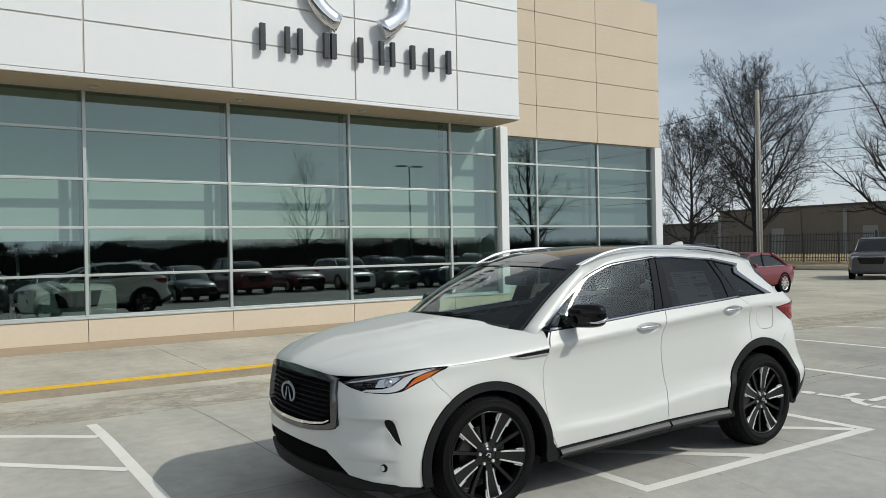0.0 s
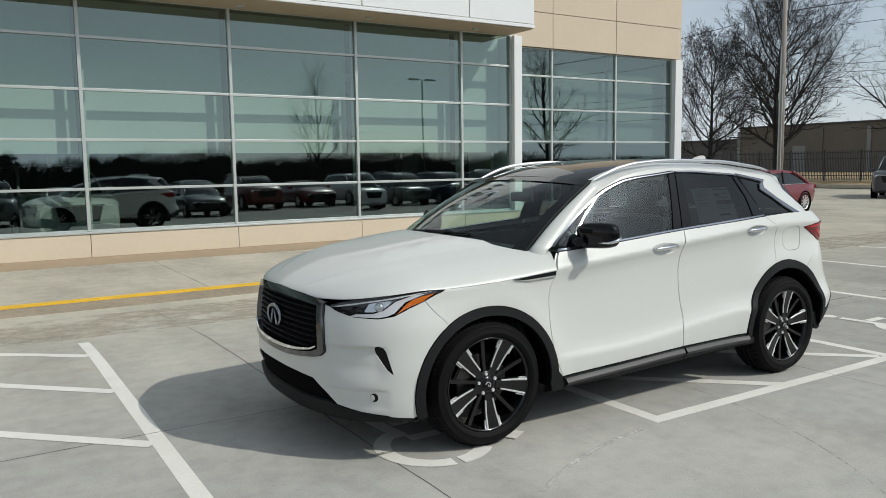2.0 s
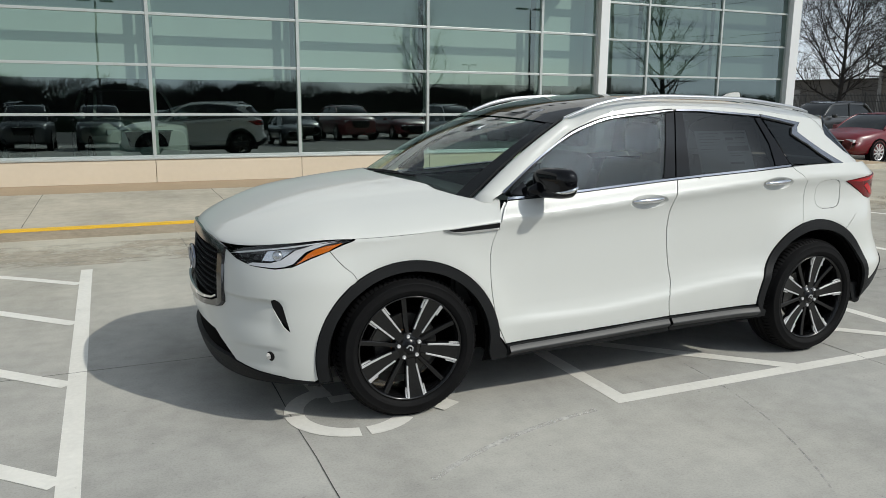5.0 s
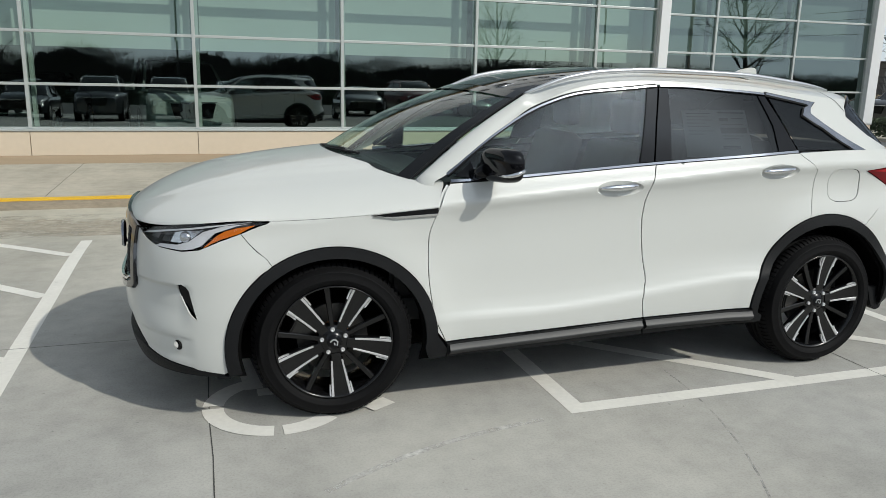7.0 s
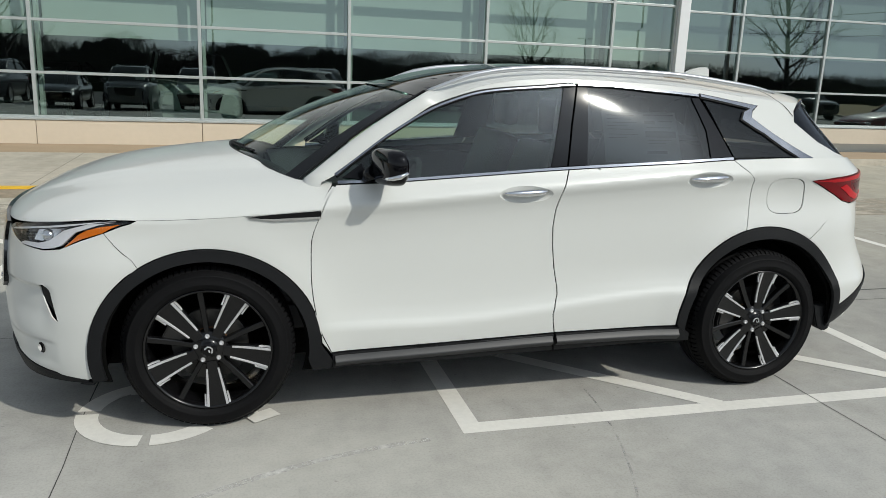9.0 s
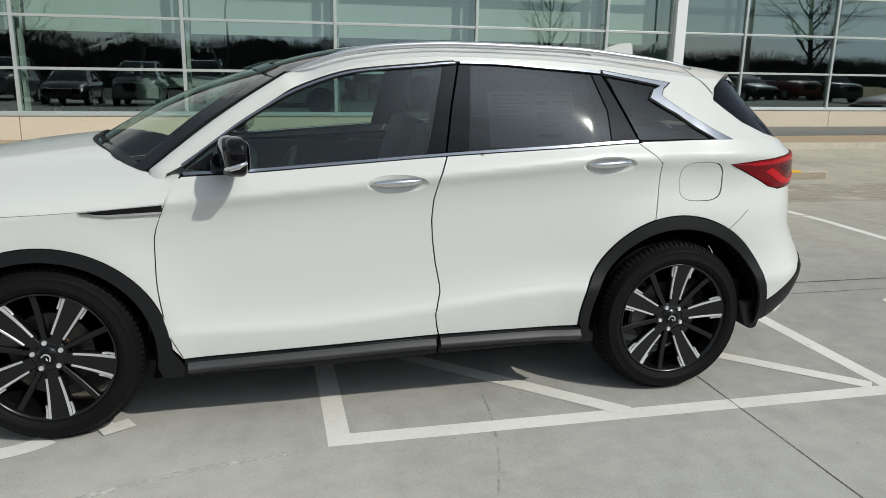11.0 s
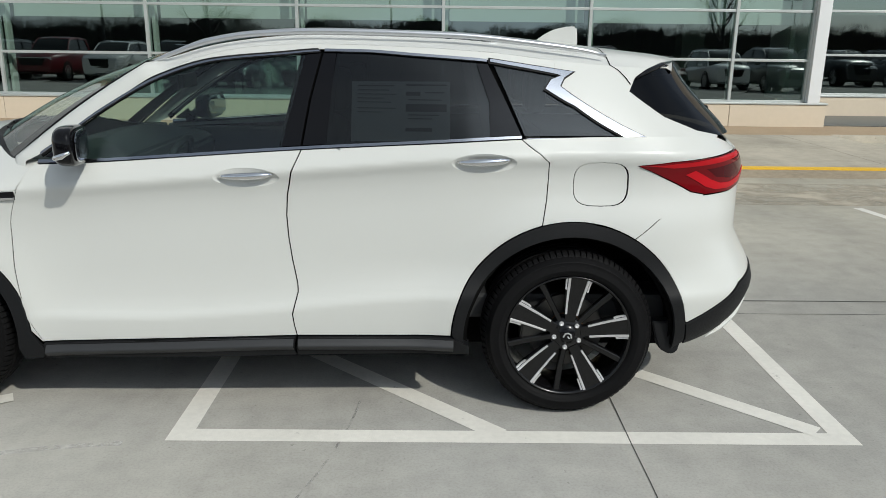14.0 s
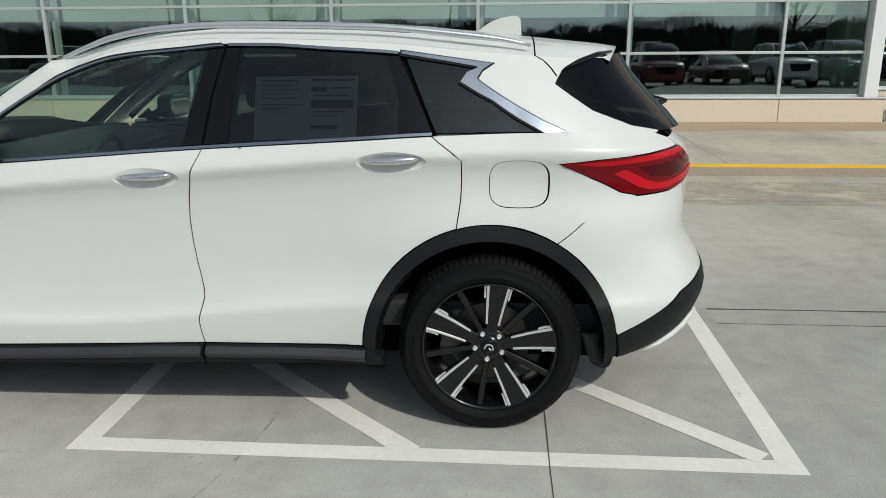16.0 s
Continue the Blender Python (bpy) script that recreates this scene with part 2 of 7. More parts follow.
def worn(m, scale, low, high):
    """Paint chipped away in places, bare concrete showing through."""
    n, l = m.node_tree.nodes, m.node_tree.links
    co = n.new("ShaderNodeTexCoord")
    no = n.new("ShaderNodeTexNoise")
    no.inputs["Scale"].default_value, no.inputs["Detail"].default_value, no.inputs["Roughness"].default_value = scale, 9, 0.72
    rp = n.new("ShaderNodeValToRGB")
    rp.color_ramp.elements[0].position, rp.color_ramp.elements[0].color = low, (0, 0, 0, 1)
    rp.color_ramp.elements[1].position, rp.color_ramp.elements[1].color = high, (1, 1, 1, 1)
    tr = n.new("ShaderNodeBsdfTransparent")
    mx = n.new("ShaderNodeMixShader")
    l.new(co.outputs["Object"], no.inputs["Vector"])
    l.new(no.outputs["Fac"], rp.inputs["Fac"])
    l.new(rp.outputs["Color"], mx.inputs["Fac"])
    l.new(tr.outputs[0], mx.inputs[1])
    l.new(n["Principled BSDF"].outputs[0], mx.inputs[2])
    l.new(mx.outputs[0], n["Material Output"].inputs["Surface"])
    return m


worn(M_white_line, 7.0, 0.24, 0.36)
M_scuff = worn(mat("pale_chalk_scuff", (0.56, 0.55, 0.52), 0.9), 9.0, 0.38, 0.66)
M_oil = worn(mat("dark_tyre_scuff", (0.30, 0.30, 0.29), 0.9), 11.0, 0.45, 0.80)
M_yellow_line = mat("yellow_marking_paint", (0.72, 0.43, 0.03), 0.7, vary=0.12, scale=3, bump=0.2, bscale=160)
M_joint = mat("joint_sealant", (0.06, 0.06, 0.055), 0.9, vary=0.3, scale=5)
M_panel_white = mat("white_metal_panel", (0.66, 0.675, 0.685), 0.45, vary=0.02, scale=0.6)
M_panel_joint = mat("panel_joint", (0.50, 0.47, 0.43), 0.7)
M_beige = mat("beige_stucco_panel", (0.53, 0.445, 0.345), 0.85, vary=0.05, scale=0.8, bump=0.2, bscale=90)
M_beige_joint = mat("tan_reveal", (0.24, 0.20, 0.15), 0.8)
M_base = mat("cream_base_panel", (0.57, 0.49, 0.385), 0.8, vary=0.04, scale=0.9, bump=0.15, bscale=100)
M_soffit = mat("tan_soffit", (0.42, 0.34, 0.24), 0.7, vary=0.05, scale=2)
M_alu = mat("silver_aluminium", (0.48, 0.51, 0.50), 0.4, 0.5, vary=0.04, scale=3)
def wavy(m, scale, depth):
    """Slow unevenness of float glass in what it mirrors."""
    n, l = m.node_tree.nodes, m.node_tree.links
    co = n.new("ShaderNodeTexCoord")
    mp = n.new("ShaderNodeMapping")
    mp.inputs["Scale"].default_value = (0.45, 1.0, 1.6)
    no = n.new("ShaderNodeTexNoise")
    no.inputs["Scale"].default_value, no.inputs["Detail"].default_value = scale, 2
    bp = n.new("ShaderNodeBump")
    bp.inputs["Strength"].default_value, bp.inputs["Distance"].default_value = 1.0, depth
    l.new(co.outputs["Object"], mp.inputs["Vector"])
    l.new(mp.outputs["Vector"], no.inputs["Vector"])
    l.new(no.outputs["Fac"], bp.inputs["Height"])
    for x in n:
        if x.bl_idname == "ShaderNodeBsdfGlossy":
            l.new(bp.outputs["Normal"], x.inputs["Normal"])
    return m


M_pane = glass("green_tinted_glass", (0.62, 0.86, 0.78), 0.42, ior=2.6, gloss=(0.84, 1.0, 0.97), rough=0.012)
wavy(M_pane, 1.1, 0.004)
M_blind = mat("pale_blind_fabric", (0.76, 0.79, 0.75), 0.9, vary=0.04, scale=1.2)
M_blind_grey = mat("grey_blind_fabric", (0.24, 0.27, 0.25), 0.9, vary=0.05, scale=1.2)
M_floor_in = mat("dark_showroom_tile", (0.10, 0.10, 0.095), 0.4, vary=0.1, scale=1)
M_inside = mat("showroom_paint", (0.22, 0.23, 0.21), 0.7, vary=0.05, scale=1)
M_black_metal = mat("black_painted_steel", (0.02, 0.02, 0.02), 0.45, vary=0.2, scale=6)
M_grass = mat("dormant_grass", (0.28, 0.21, 0.11), 0.95, vary=0.25, scale=3, bump=0.6, bscale=60)
M_bark = mat("grey_bark", (0.018, 0.016, 0.015), 0.9, vary=0.3, scale=6, bump=0.6, bscale=40)
M_letter = mat("dark_sign_metal", (0.03, 0.035, 0.04), 0.4, 0.2)
M_chrome = mat("chrome", (0.75, 0.75, 0.76), 0.06, 1.0)

# ---- ground ----
XS, XE = -40, 90


def lot_height(y):
    """The lot falls gently to the gutter at the kerb."""
    if y < 7.5:
        return 0.0
    k = min(1, (y - 7.5) / 3.5)
    return -0.13 * k * k * (3 - 2 * k)


KERB = 11.08
bm = bmesh.new()
ys = [-900, -60, -20, 0, 4, 7.5, 8, 8.5, 9, 9.5, 10, 10.5, KERB + 0.1]
rows_ = [[bm.verts.new((x, y, lot_height(y))) for y in ys] for x in (-900, XS, 0, 20, XE, 900)]
for a, b in zip(rows_, rows_[1:]):
    for i in range(len(ys) - 1):
        bm.faces.new((a[i], b[i], b[i + 1], a[i + 1]))
for x0, x1 in ((13.3, 900), (-900, XS)):
    vs = [bm.verts.new(p) for p in ((x0, KERB + 0.1, -0.13), (x1, KERB + 0.1, -0.13), (x1, 900, -0.13), (x0, 900, -0.13))]
    bm.faces.new(vs)
bmesh.ops.recalc_face_normals(bm, faces=bm.faces[:])
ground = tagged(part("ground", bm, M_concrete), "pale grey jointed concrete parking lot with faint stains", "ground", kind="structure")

walkway = tagged(part("pavement", box(XS, 13.3, KERB, 30, -0.3, 0.0, 0.012), M_walkway),
                 "pale concrete walkway along the glazed front", "pavement", kind="structure")
tagged(part("painted_kerb_edge", box(XS, 12.82, KERB - 0.003, KERB + 0.14, -0.02, 0.003), M_yellow_line), "yellow painted edge of the kerb", "kerb paint", kind="structure")
M_kerbface = mat("stained_kerb_face", (0.30, 0.255, 0.195), 0.9, vary=0.30, scale=2.2, bump=0.4, bscale=40, stretch=(0.5, 1, 2))
tagged(part("kerb_face", box(XS, 13.27, KERB - 0.012, KERB - 0.001, -0.2, -0.022, 0.003), M_kerbface), "stained brownish face of the kerb", "kerb", kind="structure")
M_asphalt = mat("old_asphalt", (0.055, 0.055, 0.053), 0.9, vary=0.2, scale=0.4, bump=0.3, bscale=60)
tagged(part("road", box(-150, 150, -58, -13.5, -0.05, 0.006), M_asphalt), "dark asphalt drive behind the parked row", "road", kind="structure")
tagged(part("walkway_band", box(13.29, 22.4, 15.05, 18.6, -0.1, 0.004), M_tan), "tan coloured concrete band at the foot of the corner glazing", "paving", kind="structure")
tagged(part("walkway_band", box(XS, 13.28, 14.9, 16.25, -0.1, 0.004), M_tan), "tan coloured concrete band at the foot of the building", "paving", kind="structure")


tagged(part("pavement_end", box(13.3, 22.5, 14.9, 30, -0.3, 0.0, 0.012), M_walkway), "pale concrete walkway under the corner glazing", "pavement", kind="structure")


def stripe(pts, w=0.10, name="parking_line", z=0.0014):
    """A painted line through two points on the lot."""
    (x0, y0), (x1, y1) = pts
    d = Vector((x1 - x0, y1 - y0)).normalized()
    n = Vector((-d.y, d.x)) * w / 2
    b = bmesh.new()
    k = max(1, int((Vector((x1, y1)) - Vector((x0, y0))).length / 0.5))
    prev = None
    for i in range(k + 1):
        p = Vector((x0, y0)).lerp(Vector((x1, y1)), i / k)
        q = [b.verts.new((p.x + s * n.x, p.y + s * n.y, lot_height(p.y) + z)) for s in (1, -1)]
        if prev:
            b.faces.new((prev[0], q[0], q[1], prev[1]))
        prev = q
    bmesh.ops.recalc_face_normals(b, faces=b.faces[:])
    for f in b.faces:
        if f.normal.z < 0:
            f.normal_flip()
    return tagged(part(name, b, M_white_line), "white painted parking line on the concrete", "road marking", "parking lines", "structure")


stripe(((2.28, 8.60), (2.28, 3.70)))                     # bay line beside the car's nose
for y in (7.86, 6.54, 5.23, 3.99):
    stripe(((2.235, y), (-0.5, y + 2.64)), 0.10, z=0.0026)
stripe(((5.03, 3.815), (5.03, 8.6)))
stripe(((7.83, 3.815), (7.83, 8.6)))
stripe(((5.08, 3.865), (7.78, 3.865)))
for x, y in ((6.37, 3.885), (7.74, 3.925), (7.785, 5.44), (7.785, 6.9)):
    stripe(((x, y), (5.07, y + (x - 5.07) * 0.945)), 0.10, z=0.0026)
for x in (10.48, 13.22, 15.98, 18.7, 21.4):
    stripe(((x, 8.75), (x, 3.9)))
for x in (-0.5, -3.2, -5.9, -8.6):
    stripe(((x, 8.6), (x, 3.7)))
for k in range(13):
    stripe(((-16.0 + 2.75 * k, -6.2), (-16.0 + 2.75 * k, -11.2)))


def ring_mark(cx, cy, r0, r1, arcs, name="wheelchair_mark"):
    """Stencilled ring pieces of a painted bay symbol."""
    b = bmesh.new()
    for a0, a1 in arcs:
        k = max(2, int((a1 - a0) / 8))
        prev = None
        for i in range(k + 1):
            a = radians(a0 + (a1 - a0) * i / k)
            q = [b.verts.new((cx + r * math.cos(a), cy + r * math.sin(a), 0.003)) for r in (r1, r0)]
            if prev:
                b.faces.new((prev[0], q[0], q[1], prev[1]))
            prev = q
    bmesh.ops.recalc_face_normals(b, faces=b.faces[:])
    for f in b.faces:
        if f.normal.z < 0:
            f.normal_flip()
    return b


def bay_symbol(cx, cy, label):
    """Stencilled wheelchair: a broken ring with back, arm, seat, leg and head strokes."""
    b = ring_mark(cx, cy, 0.25, 0.35, ((100, 172), (178, 262), (270, 318)))
    head = [(cx - 0.13 + 0.075 * math.cos(radians(30 * i)), cy + 0.80 + 0.075 * math.sin(radians(30 * i))) for i in range(12)]
    f = b.faces.new([b.verts.new((x, y, 0.003)) for x, y in head])
    f.normal_update()
    strokes = (((-0.13, 0.68), (-0.09, 0.20)), ((-0.05, 0.44), (0.22, 0.44)), ((-0.08, 0.15), (0.27, 0.15)), ((0.29, 0.13), (0.43, -0.14)), ((0.42, -0.18), (0.54, -0.11)))
    for i, ((x0, y0), (x1, y1)) in enumerate(strokes):
        d = Vector((x1 - x0, y1 - y0)).normalized() * 0.045
        q = [(x0 - d.y, y0 + d.x), (x0 + d.y, y0 - d.x), (x1 + d.y, y1 - d.x), (x1 - d.y, y1 + d.x)]
        b.faces.new([b.verts.new((cx + x, cy + y, 0.004 + 0.0007 * i)) for x, y in q])
    bmesh.ops.recalc_face_normals(b, faces=b.faces[:])
    for f in b.faces:
        f.normal_update()
        if f.normal.z < 0:
            f.normal_flip()
    return tagged(part("bay_symbol", b, M_white_line), label, "road marking", kind="structure")


bay_symbol(3.62, 4.30, "white stencilled bay symbol, worn, half under the car")
bay_symbol(9.12, 4.32, "white stencilled bay symbol on the open bay")


def joint(x0, y0, x1, y1, w=0.012, wob=0.0, dash=0.0):
    """A saw-cut or sealed joint between slabs."""
    bb = bmesh.new()
    n = max(1, int(math.hypot(x1 - x0, y1 - y0) / 0.3))
    d = Vector((x1 - x0, y1 - y0)).normalized()
    prev = None
    for i in range(n + 1):
        t = i / n
        o = random.uniform(-wob, wob)
        px, py = x0 + (x1 - x0) * t - d.y * o, y0 + (y1 - y0) * t + d.x * o
        h = lot_height(py) if py < KERB else 0.0
        ww = w * random.uniform(0.6, 1.2) / 2
        q = [bb.verts.new((px - d.y * ww * k, py + d.x * ww * k, h + 0.0016)) for k in (1, -1)]
        if prev and not (dash and random.random() < dash):
            f = bb.faces.new((prev[0], q[0], q[1], prev[1]))
            f.normal_update()
            if f.normal.z < 0:
                f.normal_flip()
        prev = q
    return tagged(part("slab_joint", bb, M_joint), "thin dark joint between concrete slabs", "joint", "slab joints", "structure")


for x in (-11.1, -7.5, -3.9, -0.33, 3.27, 6.88, 10.9, 14.5, 18.1, 21.7):
    joint(x, -14.0, x + 0.05, KERB, 0.007, 0.006)
for y in (-9.0, -5.3, -1.7, 1.9, 9.15):
    joint(-30, y, 45, y + 0.05, 0.006, 0.004)
joint(-30, 5.38, 7.7, 5.45, 0.006, 0.005)
joint(7.95, 5.65, 45, 5.72, 0.016, 0.004, dash=0.25)
joint(7.95, 5.405, 45, 5.50, 0.006, 0.003)


def scuff(cx, cy, r, a0, a1, w, m, label):
    """A faint tyre arc dragged over the concrete."""
    bb = bmesh.new()
    prev = None
    k = max(6, int(abs(a1 - a0) / 3))
    for i in range(k + 1):
        a = radians(a0 + (a1 - a0) * i / k)
        q = [bb.verts.new((cx + rr * math.cos(a), cy + rr * math.sin(a), 0.0007)) for rr in (r + w / 2, r - w / 2)]
        if prev:
            bb.faces.new((prev[0], q[0], q[1], prev[1]))
        prev = q
    return tagged(part("tyre_scuff", bb, m), label, "stain", kind="structure")


M_gutter = worn(mat("gutter_silt", (0.42, 0.375, 0.30), 0.95, vary=0.15, scale=2), 0.9, 0.40, 0.62)
bm = bmesh.new()
ys = [8.9, 9.3, 9.7, 10.1, 10.5, 10.9, KERB - 0.01]
gv = [[bm.verts.new((x, y, lot_height(y) + 0.0008)) for y in ys] for x in (-20, -8, 4, 16, 30)]
for a, b in zip(gv, gv[1:]):
    for i in range(len(ys) - 1):
        bm.faces.new((a[i], b[i], b[i + 1], a[i + 1]))
tagged(part("gutter_stain", bm, M_gutter), "brownish silt stains along the gutter", "stain", kind="structure")
scuff(5.03, 1.33, 2.47, 95, 122, 0.035, M_scuff, "faint pale tyre arc on the concrete")
scuff(2.57, 4.42, 3.19, -40, -4, 0.011, M_oil, "faint dark tyre arc on the concrete")
for k in range(16):
    joint(-14.7 + 3.6 * k * 0.75, KERB + 0.2, -14.7 + 3.6 * k * 0.75 + 0.02, 14.88, 0.010, 0.002)

# ---- the building ----
GY = 16.36
MX = [-19.5, -16.65, -13.8, -10.95, -8.1, -5.23, -2.36, 0.51, 3.39, 6.2, 9.03, 11.85, 13.34]
building = tagged(empty("dealership_building", (0, GY, 0)), "white and beige showroom with green glass front and metal fascia", "building", kind="structure")


def child(name, b, m, label="", smooth=False, parent=None):
    """A part of the building, built in world coordinates."""
    ob = part(name, b, m, None, label, smooth)
    ob.parent = parent or building
    ob.matrix_parent_inverse = (parent or building).matrix_world.inverted()
    return ob


child("fascia", box(-19.5, 13.25, 15.3, 16.5, 4.90, 9.6, 0.01), M_panel_white, "white metal panel fascia")
child("fascia_trim", box(-19.5, 13.27, 15.27, 15.32, 4.86, 4.94, 0.01), M_panel_white)
child("soffit", box(-19.5, 13.25, 15.32, 16.42, 4.84, 4.895), M_soffit, "tan soffit under the fascia")
child("rear_mass", box(-19.5, 22.4, 30.0, 30.3, 0, 9.6), M_inside)
child("pilaster", box(13.36, 13.60, 16.2, 18.3, 0.46, 4.84, 0.01), M_panel_white, "white pilaster")
child("slab_above_glass", box(-19.5, 13.25, 16.45, 30, 4.9, 9.4), M_inside)


def panels(name, xs, zs, y, m, joint_m, label, gap=0.012, proud=0.02, back=0.06, parent=None):
    """Cladding: a dark backing and single panels standing proud of it."""
    child(name + "_backing", box(xs[0], xs[-1], y + proud, y + back, zs[0], zs[-1]), joint_m)
    made = {}
    for x0, x1 in zip(xs, xs[1:]):
        for z0, z1 in zip(zs, zs[1:]):
            key = (round(x1 - x0, 3), round(z1 - z0, 3))
            if key not in made:
                b = box(gap / 2, x1 - x0 - gap / 2, 0, proud + 0.003, gap / 2, z1 - z0 - gap / 2, 0.004)
                ob = part("panel", b, m)
                made[key] = ob.data
            else:
                ob = new("panel", made[key])
            ob.parent = building
            ob.matrix_parent_inverse = building.matrix_world.inverted()
            ob.matrix_basis = pose(x0, y, z0)


FX = [-19.5, -16.6, -13.75, -10.9, -8.05, -5.2, -2.35, 0.5, 3.25, 5.95, 8.68, 11.37, 13.25]
panels("fascia", FX, [4.93, 5.88, 6.72, 7.56, 8.4, 9.24, 9.6], 15.26, M_panel_white, M_panel_joint, "white panel", gap=0.034)
BX = [13.25, 16.7, 19.3, 22.32]
panels("beige_wall", BX, [5.06, 6.08, 7.06, 8.04, 9.02, 10.14], 18.66, M_beige, M_beige_joint, "beige panel", gap=0.02, back=0.3)
child("beige_side_wall", box(22.1, 22.32, 18.68, 30, 5.06, 10.14), M_beige)
child("beige_return", box(13.3, 22.3, 18.9, 30.2, 5.08, 10.1), M_beige)
WX = [x + 0.0 for x in MX[:-1]] + [13.76]
panels("base", WX, [0.0, 0.44], 16.22, M_base, M_beige_joint, "cream panel")
child("base_cap", box(-19.5, 13.78, 16.2, 16.45, 0.44, 0.475, 0.006), M_alu)
panels("base_second", [13.76, 16.75, 19.4, 22.32], [0.0, 0.44], 18.62, M_base, M_beige_joint, "cream panel")
child("base_cap", box(13.76, 22.34, 18.6, 18.85, 0.44, 0.475, 0.006), M_alu)
child("end_pilaster", box(22.0, 22.34, 18.6, 19.0, 0.475, 5.05, 0.01), M_panel_white, "white end post")


def curtain_wall(name, xs, zs, y, label):
    """Aluminium grid with one glass pane in each cell."""
    w = tagged(empty(name, (xs[0], y, zs[0])), label, "window", kind="structure")
    for x in xs:
        child("mullion", box(x - 0.03, x + 0.03, y - 0.05, y + 0.11, zs[0], zs[-1], 0.004), M_alu, parent=w)
    for z in zs:
        child("transom", box(xs[0], xs[-1], y - 0.035, y + 0.09, z - 0.025, z + 0.025, 0.004), M_alu, parent=w)
    for x0, x1 in zip(xs, xs[1:]):
        for z0, z1 in zip(zs, zs[1:]):
            b = bmesh.new()
            # each pane is a hair out of true, as real glazing is
            j = [random.uniform(-0.002, 0.002) for _ in range(4)]
            lean = 0.0118 * (z1 - z0)
            vs = [b.verts.new(p) for p in ((x0, y + j[0], z0), (x1, y + j[1], z0), (x1, y + lean + j[2], z1), (x0, y + lean + j[3], z1))]
            b.faces.new(vs)
            p = child("pane", b, M_pane, parent=w)
            p.visible_shadow = False
    return w


curtain_wall("window_1", MX, [0.49, 1.28, 2.2, 3.13, 4.09, 4.86], GY, "green tinted glass wall in a silver metal grid")
curtain_wall("window_2", [13.8, 16.75, 19.4, 22.0], [0.49, 1.36, 2.31, 3.27, 4.25, 5.06], 18.8, "green tinted corner glazing in a silver metal grid")
# showroom seen dimly through the glass
child("end_wall", box(22.08, 22.30, 19.02, 29.98, 0.0, 5.05), M_inside, "plain wall that closes the corner room")
child("end_wall", box(-19.75, -19.52, 15.4, 30.2, 0.0, 9.5), M_inside, "plain end wall of the showroom")
child("showroom_floor", box(-19.5, 22.0, 16.45, 30, -0.1, 0.02), M_floor_in, "dark tiled showroom floor")
for x in MX[:-1]:
    child("mullion_fin", box(x + 0.035, x + 0.095, GY + 0.16, GY + 0.34, 0.49, 4.84, 0.004), M_blind, "pale inner fin behind a mullion")
child("corner_column", box(13.26, 13.40, 17.1, 17.35, 0.02, 4.85, 0.006), M_blind, "pale column inside the corner")
for k, x in enumerate(MX[6:12]):
    child("soffit_light", lathe([(0.0, 4.805), (0.07, 4.805), (0.085, 4.815), (0.085, 4.842)], 20, axis="z"), M_alu, "round soffit downlight").matrix_basis = Matrix.Translation((x + 0.1, 15.85, 0))
for x in (-14.0, -5.2, 3.3, 11.9):
    child("column", box(x - 0.25, x + 0.25, 19.0, 19.5, 0.02, 4.9, 0.01), M_inside)
for x0, x1 in zip(MX, MX[1:]):
    child("roller_blind", box(x0 + 0.12, x1 - 0.05, 16.8, 16.815, 1.95, 4.85), M_blind, "pale roller blind")

# ---- sign on the fascia: plain blocks ----
sign = tagged(empty("facade_sign", (8.7, 15.2, 6.0)), "dark raised sign blocks on the white fascia", "sign")
for x, w in ((6.55, 0.11), (7.08, 0.10), (7.36, 0.10), (7.95, 0.12), (8.12, 0.12), (8.76, 0.11), (9.28, 0.10), (9.56, 0.10), (10.08, 0.11), (10.58, 0.12), (11.06, 0.11)):
    o = part("block", box(x - w / 2, x + w / 2, 15.10, 15.20, 5.74, 6.28, 0.006), M_letter)
    o.parent, o.matrix_parent_inverse = sign, sign.matrix_world.inverted()
    o = part("standoff", box(x - 0.02, x + 0.02, 15.19, 15.262, 5.98, 6.02), M_alu)
    o.parent, o.matrix_parent_inverse = sign, sign.matrix_world.inverted()
# chrome emblem above: a plain oval ring, open at the foot
b = bmesh.new()
rp = [(8.75 + 1.10 * math.cos(radians(a)), 15.12, 7.22 + 0.80 * math.sin(radians(a))) for a in range(-62, 243, 8)]
b = tube(rp, [0.13 + 0.10 * abs(i - 19) / 19 for i in range(len(rp))], 12, b)
bmesh.ops.scale(b, verts=b.verts, vec=(1, 0.5, 1), space=Matrix.Translation((0, -15.12, 0)))
o = part("emblem_ring", b, M_chrome, None, "polished chrome oval emblem", True)
o.parent, o.matrix_parent_inverse = sign, sign.matrix_world.inverted()
for x in (7.9, 9.6):
    o = part("standoff", box(x - 0.03, x + 0.03, 15.12, 15.262, 7.2, 7.26), M_alu)
    o.parent, o.matrix_parent_inverse = sign, sign.matrix_world.inverted()
for x0, x1 in zip([13.8, 16.75, 19.4], [16.75, 19.4, 22.0]):
    child("roller_blind", box(x0 + 0.10, x1 - 0.05, 19.2, 19.215, 2.25, 5.0), M_blind_grey, "grey roller blind")
